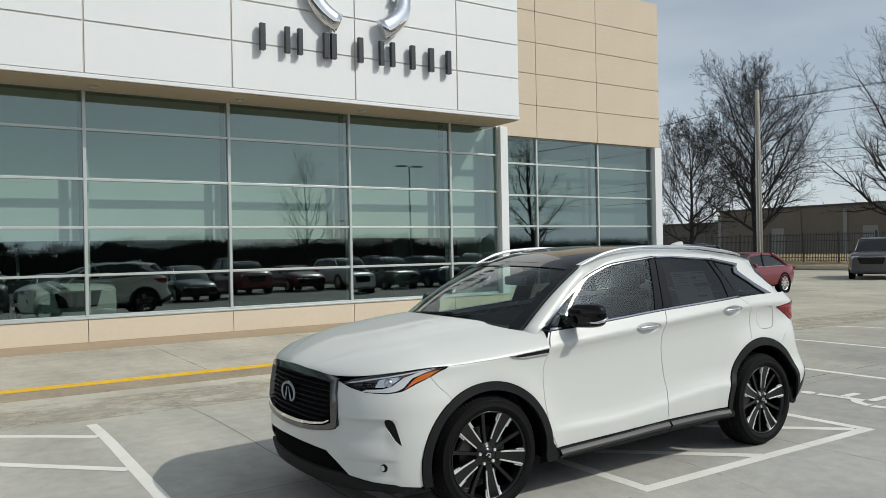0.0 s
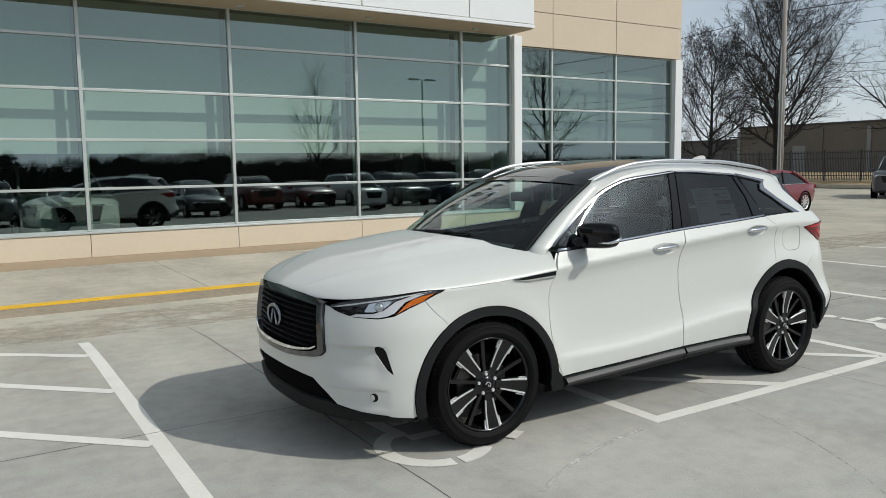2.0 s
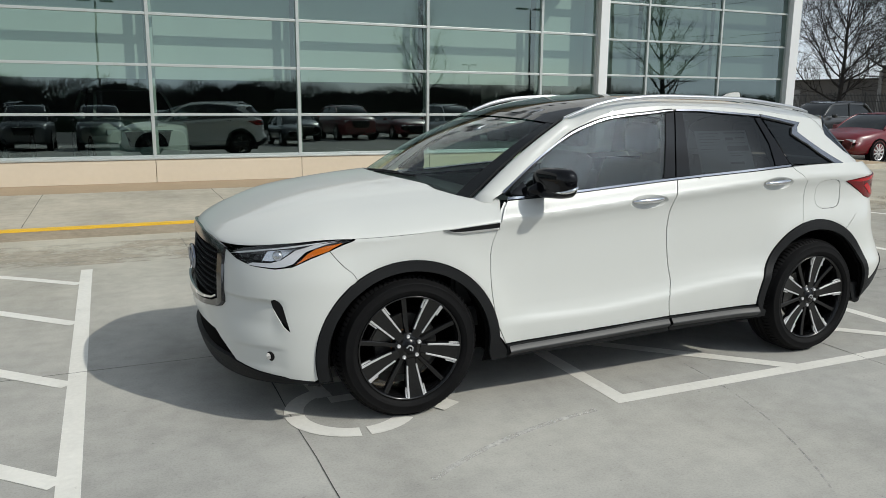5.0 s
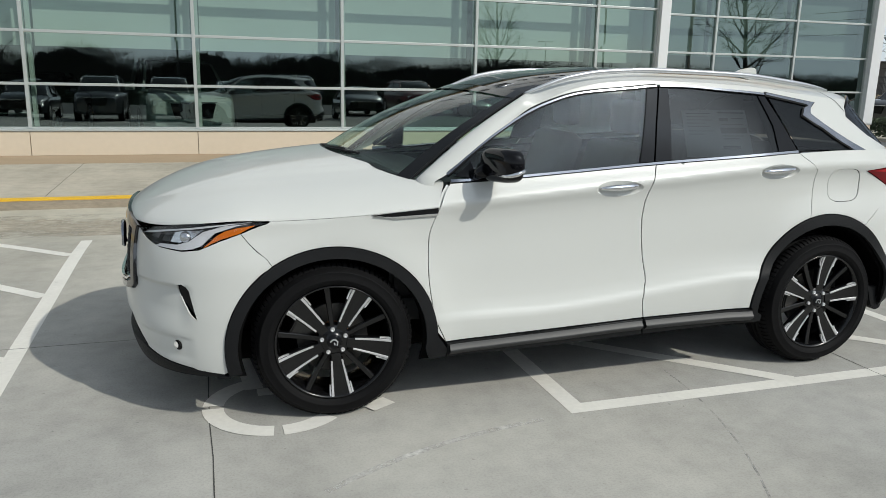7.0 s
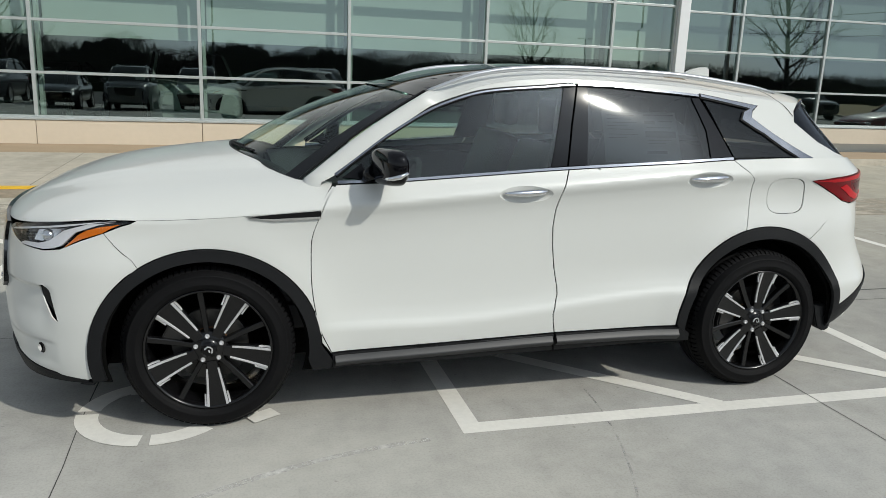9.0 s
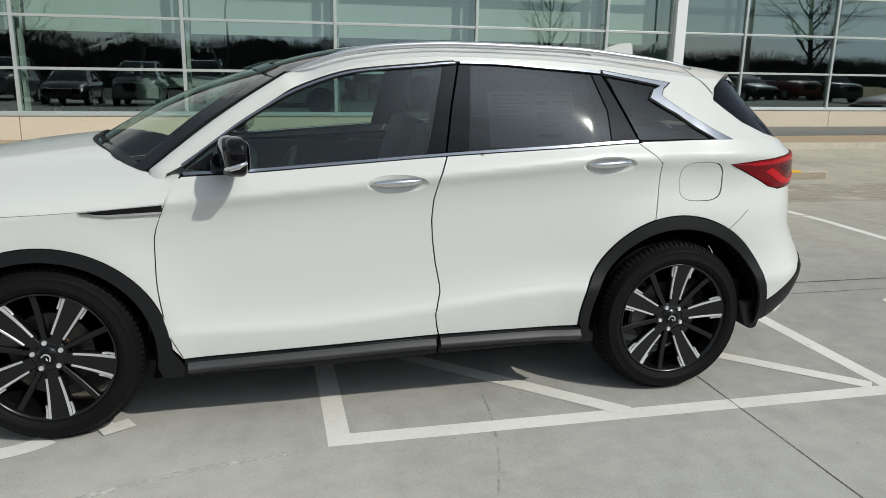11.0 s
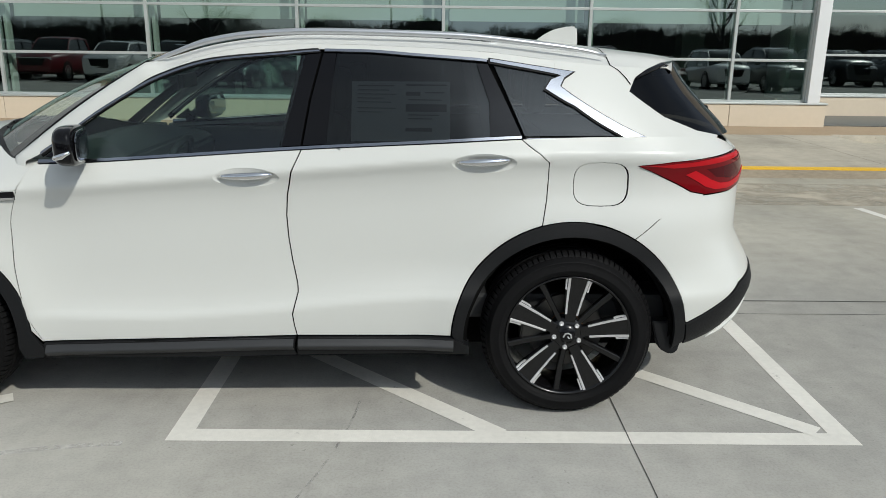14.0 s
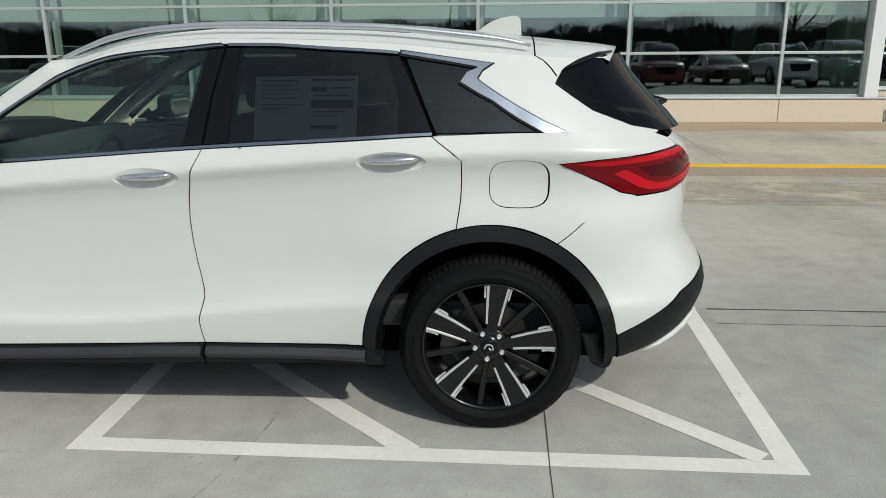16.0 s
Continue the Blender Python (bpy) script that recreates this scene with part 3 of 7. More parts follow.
# ---- the shape of the white crossover: x back from the front axle, w out from the middle, z up ----
def curve(tab):
    """A smooth function through (x, value) pairs (cubic Hermite)."""
    xs, vs = [p[0] for p in tab], [p[1] for p in tab]
    k = len(xs)
    sl = [(vs[i + 1] - vs[i]) / (xs[i + 1] - xs[i]) for i in range(k - 1)]
    tg = [sl[0]] + [0.0 if sl[i - 1] * sl[i] <= 0 else 2 * sl[i - 1] * sl[i] / (sl[i - 1] + sl[i]) for i in range(1, k - 1)] + [sl[-1]]

    def f(x):
        if x <= xs[0]:
            return vs[0]
        if x >= xs[-1]:
            return vs[-1]
        i = 0
        while x > xs[i + 1]:
            i += 1
        h = xs[i + 1] - xs[i]
        t = (x - xs[i]) / h
        return ((1 + 2 * t) * (1 - t) ** 2 * vs[i] + t * (1 - t) ** 2 * h * tg[i] + t * t * (3 - 2 * t) * vs[i + 1] + t * t * (t - 1) * h * tg[i + 1])
    return f


def smooth(a, b, v):
    t = min(1.0, max(0.0, (v - a) / (b - a)))
    return t * t * (3 - 2 * t)


side_w = curve([(0.15, 0.885), (0.26, 0.908), (0.36, 0.919), (0.43, 0.9238), (0.470, 0.925), (0.485, 0.9225), (0.52, 0.908), (0.58, 0.8945), (0.68, 0.884), (0.80, 0.881), (0.88, 0.8865), (0.93, 0.8965),
                (0.975, 0.9126), (0.984, 0.9134), (0.990, 0.9116), (1.043, 0.878), (1.093, 0.848), (1.153, 0.812), (1.25, 0.76)])
side_n = curve([(0.15, 0.885), (0.26, 0.903), (0.36, 0.911), (0.50, 0.9125), (0.64, 0.906), (0.80, 0.900), (0.90, 0.905), (0.970, 0.9118), (0.984, 0.9132), (0.996, 0.9095), (1.043, 0.878), (1.093, 0.848), (1.153, 0.812), (1.25, 0.76)])
nose_x = curve([(0.15, -0.80), (0.22, -0.89), (0.30, -0.925), (0.42, -0.94), (0.52, -0.945), (0.70, -0.935), (0.85, -0.915), (0.92, -0.895), (1.0, -0.86)])
tail_x = curve([(0.25, 3.45), (0.33, 3.60), (0.40, 3.70), (0.47, 3.745), (0.55, 3.77), (0.62, 3.755), (0.72, 3.70), (0.80, 3.665), (0.94, 3.67),
                (1.05, 3.68), (1.13, 3.655), (1.20, 3.585), (1.30, 3.50)])
QA, QB, NP = -0.30, 2.90, 2.5


def width(x, z):
    """Half width of the lower body."""
    crease = max(-0.05, min(0.165, 0.012 + 0.082 * (x - 0.49)))
    ledge = 0.105 * smooth(0.95, 2.35, x) - 0.035
    k = smooth(0.75, 0.30, x)
    zc = z - crease * smooth(0.6, 0.95, z)
    w = side_w(zc - ledge * smooth(0.72, 0.58, z)) * (1 - k) + side_n(zc) * k
    w -= 0.03 * smooth(0.7, 0.95, z) * smooth(0.5, -0.4, x) + 0.045 * smooth(0.75, 1.1, z) * smooth(2.2, 3.0, x)
    w -= 0.012 * smooth(0.3, -0.5, x) + 0.012 * smooth(2.6, 3.2, x)
    for cx, rr in ((0.0, 0.475), (2.8, 0.50)):
        d = math.hypot(x - cx, z - 0.37) - rr
        w += 0.016 * math.exp(-(max(0.0, d) / 0.10) ** 2)
    return w


def skirt(q, z):
    """Lower body: q is x along the side, and turns round the nose (q < QA) and the tail (q > QB) to the middle at QA - 1 and QB + 1."""
    if q < QA:
        a = min(1.0, QA - q) * math.pi / 2
        return (QA - (QA - nose_x(z)) * math.sin(a) ** (2 / NP), width(QA, z) * max(0.0, math.cos(a)) ** (2 / NP), z)
    if q > QB:
        a = min(1.0, q - QB) * math.pi / 2
        return (QB + (tail_x(z) - QB) * math.sin(a) ** (2 / 3.1), width(QB, z) * max(0.0, math.cos(a)) ** (2 / 3.1), z)
    return (q, width(q, z), z)


def fx(x, z):
    """Chart coordinate of the skirt at a given x."""
    if x < QA:
        u = min(1.0, (QA - x) / (QA - nose_x(z)))
        return (QA - math.asin(u ** (NP / 2)) / (math.pi / 2), z)
    if x > QB:
        u = min(1.0, (x - QB) / (tail_x(z) - QB))
        return (QB + math.asin(u ** (3.1 / 2)) / (math.pi / 2), z)
    return (x, z)


def fw(w, z):
    """Chart coordinate on the nose at a given distance from the middle."""
    return (QA - math.acos(min(1.0, w / width(QA, z)) ** (NP / 2)) / (math.pi / 2), z)


def bw(w, z):
    """Chart coordinate on the tail at a given distance from the middle."""
    return (QB + math.acos(min(1.0, w / width(QB, z)) ** (3.1 / 2)) / (math.pi / 2), z)


belt_z = curve([(0.40, 1.085), (0.60, 1.098), (0.766, 1.105), (1.15, 1.132), (1.65, 1.168), (2.14, 1.196), (2.58, 1.219), (3.05, 1.230), (3.4, 1.222), (3.7, 1.19)])
edge_z = curve([(0.50, 1.10), (0.557, 1.128), (0.764, 1.268), (0.91, 1.370), (1.07, 1.466), (1.27, 1.543), (1.46, 1.575), (1.70, 1.588), (2.10, 1.580),
                (2.43, 1.562), (2.78, 1.525), (3.0, 1.508), (3.3, 1.495)])
edge_w = curve([(0.50, 0.81), (0.764, 0.765), (0.91, 0.735), (1.07, 0.712), (1.27, 0.70), (1.70, 0.695), (2.10, 0.685), (2.43, 0.665), (2.78, 0.635),
                (3.1, 0.61), (3.4, 0.59)])
tail_up = curve([(1.15, 3.67), (1.20, 3.65), (1.25, 3.61), (1.35, 3.51), (1.45, 3.42), (1.55, 3.36), (1.6, 3.34)])
UB = 2.75


def upper(q, z):
    """Glasshouse side, turning round the tail past UB to the middle at UB + 1."""
    x = min(q, UB)
    if q > UB:
        a = min(1.0, q - UB) * math.pi / 2
        x = UB + (tail_up(z) - UB) * math.sin(a)
    zb, ze = belt_z(x), edge_z(x)
    s = (z - zb) / max(0.02, ze - zb)
    wb = width(min(x, QB), zb) - 0.012 - 0.02 * smooth(2.9, 3.4, x)
    w = wb + (edge_w(x) - wb) * s + 0.06 * (ze - zb) * max(-0.3, s * (1 - s)) * 1.6
    if q > UB:
        w *= max(0.0, 1 - math.sin(a) ** 2.7) ** (1 / 2.7)
    return (x, w, z)


def ux(x, z):
    if x > UB:
        u = min(1.0, (x - UB) / (tail_up(z) - UB))
        return (UB + math.asin(u) / (math.pi / 2), z)
    return (x, z)


hood_top = curve([(-0.92, 0.90), (-0.86, 0.945), (-0.709, 1.016), (-0.419, 1.102), (-0.181, 1.142), (0.14, 1.178), (0.5, 1.205)])
hood_edge = curve([(-0.95, 0.895), (-0.81, 0.905), (-0.60, 0.935), (-0.39, 0.951), (-0.27, 0.948), (0.0, 0.957), (0.285, 0.976), (0.52, 0.997)])
roof_top = curve([(0.85, 1.50), (0.98, 1.551), (1.3, 1.620), (1.7, 1.657), (2.2, 1.653), (2.7, 1.614), (3.1, 1.572), (3.34, 1.548)])


def hood(x, v):
    """Bonnet: v from 0 in the middle to 1 at the shut line."""
    ze = hood_edge(x)
    y = skirt(*fx(x, ze))[1]
    zc = max(hood_top(x), ze)
    h = (1 - min(1, abs(v)) ** 2.5) ** (1 / 1.42)
    c = 0.50 + 0.10 * smooth(-0.9, 0.3, x)
    r = 0.013 * smooth(c + 0.035, c - 0.03, abs(v)) * smooth(-0.9, -0.5, x) - 0.006 * math.exp(-((abs(v) - c - 0.12) / 0.09) ** 2) * smooth(-0.8, -0.4, x)
    return (x, y * v, ze + (zc - ze) * h + r)


def roof(x, v):
    ze, zc = edge_z(x), roof_top(x)
    w = upper(*ux(x, ze))[1] if x > UB else edge_w(x)
    return (x, w * v, ze + max(0.0, zc - ze) * (1 - abs(v) ** 3.4))


# ---- materials of the cars ----
def paint(name, color, flake=0.0, rough=0.32, coat=1.0):
    m = mat(name, color, rough, 0.0, coat=coat, coat_rough=0.02)
    if flake:
        n, l = m.node_tree.nodes, m.node_tree.links
        b = n["Principled BSDF"]
        co = n.new("ShaderNodeTexCoord")
        no = n.new("ShaderNodeTexNoise")
        no.inputs["Scale"].default_value, no.inputs["Detail"].default_value = 900, 2
        bp = n.new("ShaderNodeBump")
        bp.inputs["Strength"].default_value, bp.inputs["Distance"].default_value = flake, 0.0005
        l.new(co.outputs["Object"], no.inputs["Vector"])
        l.new(no.outputs["Fac"], bp.inputs["Height"])
        l.new(bp.outputs["Normal"], b.inputs["Normal"])
    return m


M_white = paint("pearl_white_paint", (0.55, 0.56, 0.54), 0.05, coat=0.65)
M_white.node_tree.nodes["Principled BSDF"].inputs["Coat IOR"].default_value = 1.4
M_white.node_tree.nodes["Principled BSDF"].inputs["Specular IOR Level"].default_value = 0.3
M_clad = mat("textured_black_plastic", (0.0065, 0.007, 0.008), 0.55, spec=0.22, vary=0.12, scale=8, bump=0.12, bscale=500)
M_sill = mat("satin_black_plastic", (0.020, 0.021, 0.023), 0.5, spec=0.5, bump=0.06, bscale=400)
M_gloss = mat("gloss_black", (0.004, 0.004, 0.005), 0.06, coat=0.1, spec=0.2)
# near-zero black: shade put into the colour of gaps, wells and underbody
M_void = mat("underbody_shade_black", (0.004, 0.004, 0.004), 1.0, spec=0.05)
M_cglass = glass("tinted_car_glass", (0.74, 0.93, 0.87), 0.72, ior=1.62, rough=0.02)
M_privacy = glass("dark_privacy_glass", (0.66, 0.76, 0.80), 0.16, ior=1.52, rough=0.04)
M_rearglass = glass("dark_rear_glass", (0.6, 0.7, 0.75), 0.05, ior=1.5, gloss=(0.6, 0.62, 0.66), rough=0.05)
M_lens = glass("clear_lamp_cover", (1.0, 1.0, 1.0), 0.98, ior=1.25)
M_wind = glass("windscreen_glass", (0.84, 0.97, 0.91), 0.90, ior=1.62)
M_roofglass = mat("black_roof_glass", (0.005, 0.0055, 0.006), 0.05, spec=0.45)
M_satin = mat("satin_chrome", (0.30, 0.315, 0.35), 0.22, 1.0)
M_mirror = mat("mirror_silver", (0.42, 0.44, 0.46), 0.02, 1.0)
M_rail = mat("silver_roof_rail", (0.62, 0.63, 0.65), 0.28, 0.85)
M_dchrome = mat("dark_chrome", (0.13, 0.13, 0.135), 0.12, 1.0)
M_tyre = mat("tyre_rubber", (0.0055, 0.0055, 0.006), 0.65, spec=0.10, vary=0.2, scale=10, bump=0.15, bscale=200)
M_rim = mat("gloss_dark_alloy", (0.004, 0.004, 0.0045), 0.22, 0.0, coat=0.25, spec=0.3)
M_mach = mat("machined_alloy", (0.62, 0.62, 0.63), 0.34, 0.55)
M_rust = mat("rusted_hat", (0.16, 0.07, 0.025), 0.8, 0.2, vary=0.3, scale=20)
M_brake = mat("brake_steel", (0.07, 0.068, 0.065), 0.45, 0.8, vary=0.2, scale=20)
M_lamp_in = mat("lamp_reflector", (0.55, 0.57, 0.60), 0.15, 0.9)
M_lamp_dark = mat("lamp_housing", (0.02, 0.02, 0.023), 0.3)
M_drl = mat("lamp_light_guide", (0.55, 0.56, 0.59), 0.2, coat=0.5)
M_amber = mat("amber_lens", (0.50, 0.125, 0.012), 0.15, coat=0.5)
M_red = mat("red_lens", (0.13, 0.0025, 0.005), 0.12, coat=0.12, spec=0.2)
M_red_dark = mat("deep_red_lens", (0.055, 0.002, 0.004), 0.12, coat=0.12, spec=0.2)
M_red_bright = mat("red_light_guide", (0.42, 0.006, 0.012), 0.2, coat=0.1, spec=0.2)
M_seat = mat("dark_leather", (0.03, 0.03, 0.032), 0.55, vary=0.08, scale=6, bump=0.1, bscale=150)
M_trim_in = mat("dark_interior_trim", (0.018, 0.019, 0.021), 0.6)
M_paper = mat("window_sticker_paper", (0.80, 0.81, 0.80), 0.8, vary=0.04, scale=5)
M_ink = mat("printed_ink", (0.10, 0.10, 0.11), 0.8)


# ---- sheet panels cut from a curved chart ----
def dense(pts, step, closed=True):
    out = []
    for i in range(len(pts) if closed else len(pts) - 1):
        a, b = pts[i], pts[(i + 1) % len(pts)]
        k = max(1, int(math.hypot(b[0] - a[0], b[1] - a[1]) / step + 0.5))
        out += [(a[0] + (b[0] - a[0]) * j / k, a[1] + (b[1] - a[1]) * j / k) for j in range(k)]
    return out


def shrink(pts, d):
    """Move a closed outline inwards by d."""
    area = sum(a[0] * b[1] - b[0] * a[1] for a, b in zip(pts, pts[1:] + pts[:1]))
    s = d if area > 0 else -d
    out = []
    for i, p in enumerate(pts):
        a, b = pts[i - 1], pts[(i + 1) % len(pts)]
        e1, e2 = Vector((p[0] - a[0], p[1] - a[1])), Vector((b[0] - p[0], b[1] - p[1]))
        if e1.length < 1e-9 or e2.length < 1e-9:
            out.append(p)
            continue
        n1, n2 = Vector((-e1.y, e1.x)).normalized(), Vector((-e2.y, e2.x)).normalized()
        n = n1 + n2
        n = n / max(0.35, n.length_squared / 2) if n.length > 0.05 else n1
        out.append((p[0] + n.x * s, p[1] + n.y * s))
    return out


def inside(px, py, poly):
    """Which of many points lie in an outline."""
    r = np.zeros(len(px), bool)
    for (x0, y0), (x1, y1) in zip(poly, poly[1:] + poly[:1]):
        if y0 != y1:
            r ^= ((y0 > py) != (y1 > py)) & (px < (x1 - x0) * (py - y0) / (y1 - y0) + x0)
    return r


def triangles(outline, holes, step):
    """Triangulate an outline with holes on an even grid."""
    from mathutils.geometry import delaunay_2d_cdt
    loops = [outline] + list(holes)
    vs, es = [], []
    for lp in loops:
        k = len(vs)
        vs += lp
        es += [(k + i, k + (i + 1) % len(lp)) for i in range(len(lp))]
    arr = np.array(outline)
    gx = np.arange(arr[:, 0].min() + step / 2, arr[:, 0].max(), step)
    gy = np.arange(arr[:, 1].min() + step / 2, arr[:, 1].max(), step)
    if len(gx) and len(gy):
        mx, my = [a.ravel() for a in np.meshgrid(gx, gy)]
        ok = inside(mx, my, outline)
        for h in holes:
            ok &= ~inside(mx, my, h)
        mx, my = mx[ok], my[ok]
        allb = np.array([p for lp in loops for p in lp])
        if len(mx):
            d = np.min((mx[:, None] - allb[None, :, 0]) ** 2 + (my[:, None] - allb[None, :, 1]) ** 2, axis=1)
            far = d > (0.55 * step) ** 2
            vs = vs + list(zip(mx[far].tolist(), my[far].tolist()))
    v, _, f, _, _, _ = delaunay_2d_cdt([Vector(p) for p in vs], es, [], 0, 1e-6)
    v = [(p.x, p.y) for p in v]
    cx = np.array([sum(v[i][0] for i in t) / 3 for t in f])
    cy = np.array([sum(v[i][1] for i in t) / 3 for t in f])
    ok = inside(cx, cy, outline)
    for h in holes:
        ok &= ~inside(cx, cy, h)
    return v, [t for t, o in zip(f, ok) if o]


def chart_point(f, q, z, off):
    e = 0.004
    a, b, c, d = Vector(f(q + e, z)), Vector(f(q - e, z)), Vector(f(q, z + e)), Vector(f(q, z - e))
    n = (c - d).cross(a - b)
    p = Vector(f(q, z))
    if n.length < 1e-9:
        n = Vector((-1.0 if p.x < 1 else 1.0, 0, 0))
    n.normalize()
    return p + n * off, n


def panel(name, outline, f, m, parent, holes=(), step=0.035, inset=0.003, rim=0.006, off=0.0, sides=(-1,), label=""):
    """A sheet with turned-in edges on the chart f; sides: -1 the kerb-away side, 1 the other, both in one mesh for parts that cross the middle."""
    raw = dense(outline, step)
    loop = shrink(raw, inset)
    if len(sides) == 2:
        loop = [(a[0], b[1]) if min(abs(a[0] - c) for c in (QA - 1, QB + 1, UB + 1)) < 1e-6 else b for a, b in zip(raw, loop)]
    hl = [shrink(dense(h, step), -inset) for h in holes]
    v2, tris = triangles(loop, hl, step)
    verts, faces, normals = [], [], []
    used = sorted({i for t in tris for i in t})
    idx = {i: k for k, i in enumerate(used)}
    pts = [chart_point(f, v2[i][0], v2[i][1], off) for i in used]
    count = {}
    for t in tris:
        for i in range(3):
            e = (t[i], t[(i + 1) % 3])
            count[tuple(sorted(e))] = count.get(tuple(sorted(e)), 0) + 1
    for s in sides:
        k = len(verts)
        for p, n in pts:
            verts.append((p.x, p.y * s, p.z))
            normals.append(Vector((n.x, n.y * s, n.z)))
        for t in tris:
            tri = [k + idx[i] for i in t]
            a, b, c = [Vector(verts[i]) for i in tri]
            if (b - a).cross(c - a).dot(normals[tri[0]]) < 0:
                tri.reverse()
            faces.append(tri)
        if rim:
            for t in tris:
                for i in range(3):
                    e = (t[i], t[(i + 1) % 3])
                    if count[tuple(sorted(e))] > 1:
                        continue
                    third = Vector(verts[k + idx[t[(i + 2) % 3]]])
                    A, B = k + idx[e[0]], k + idx[e[1]]
                    pa, pb, na, nb = Vector(verts[A]), Vector(verts[B]), normals[A], normals[B]
                    if abs((pa.y + pb.y) / 2) < 0.003 and len(sides) == 2:
                        continue
                    out = (pb - pa).cross(na)
                    if out.dot(third - pa) > 0:
                        out = -out
                    if out.length < 1e-9:
                        continue
                    out.normalize()
                    j = len(verts)
                    verts += [pa, pb, pb - nb * rim, pa - na * rim]
                    rn = (out + na * 0.35).normalized()
                    normals += [rn, (out + nb * 0.35).normalized(), out, out]
                    fc = [j, j + 1, j + 2, j + 3]
                    if (Vector(verts[j + 1]) - Vector(verts[j])).cross(Vector(verts[j + 3]) - Vector(verts[j])).dot(out) < 0:
                        fc.reverse()
                    faces.append(fc)
    me = bpy.data.meshes.new(name)
    me.from_pydata([tuple(p) for p in verts], [], faces)
    me.polygons.foreach_set("use_smooth", [True] * len(me.polygons))
    me.normals_split_custom_set_from_vertices([tuple(n) for n in normals])
    me.materials.append(m)
    ob = new(name, me)
    ob.parent = parent
    if label:
        ob["label"] = label
    return ob


def sheet(name, rows, m, parent, label="", flip=False):
    """A smooth surface through rows of points."""
    b = bmesh.new()
    g = [[b.verts.new(p) for p in r] for r in rows]
    for r, s in zip(g, g[1:]):
        for i in range(len(r) - 1):
            try:
                b.faces.new((r[i], r[i + 1], s[i + 1], s[i]))
            except ValueError:
                pass
    bmesh.ops.remove_doubles(b, verts=b.verts, dist=1e-5)
    bmesh.ops.recalc_face_normals(b, faces=b.faces[:])
    if flip:
        bmesh.ops.reverse_faces(b, faces=b.faces[:])
    return part(name, b, m, parent, label, True)


def strip(pts_a, pts_b):
    """An outline from one edge forwards and the other back."""
    return list(pts_a) + list(pts_b)[::-1]


def ell(cx, cz, a, b, t0, t1, k=24):
    """Points on an ellipse; angles in degrees from the back, up being 90."""
    return [fx(cx + a * math.cos(radians(t0 + (t1 - t0) * i / k)), cz + b * math.sin(radians(t0 + (t1 - t0) * i / k))) for i in range(k + 1)]


def oval(cx, cz, a, b, k=24):
    return [(cx + a * math.cos(2 * math.pi * i / k), cz + b * math.sin(2 * math.pi * i / k)) for i in range(k)]


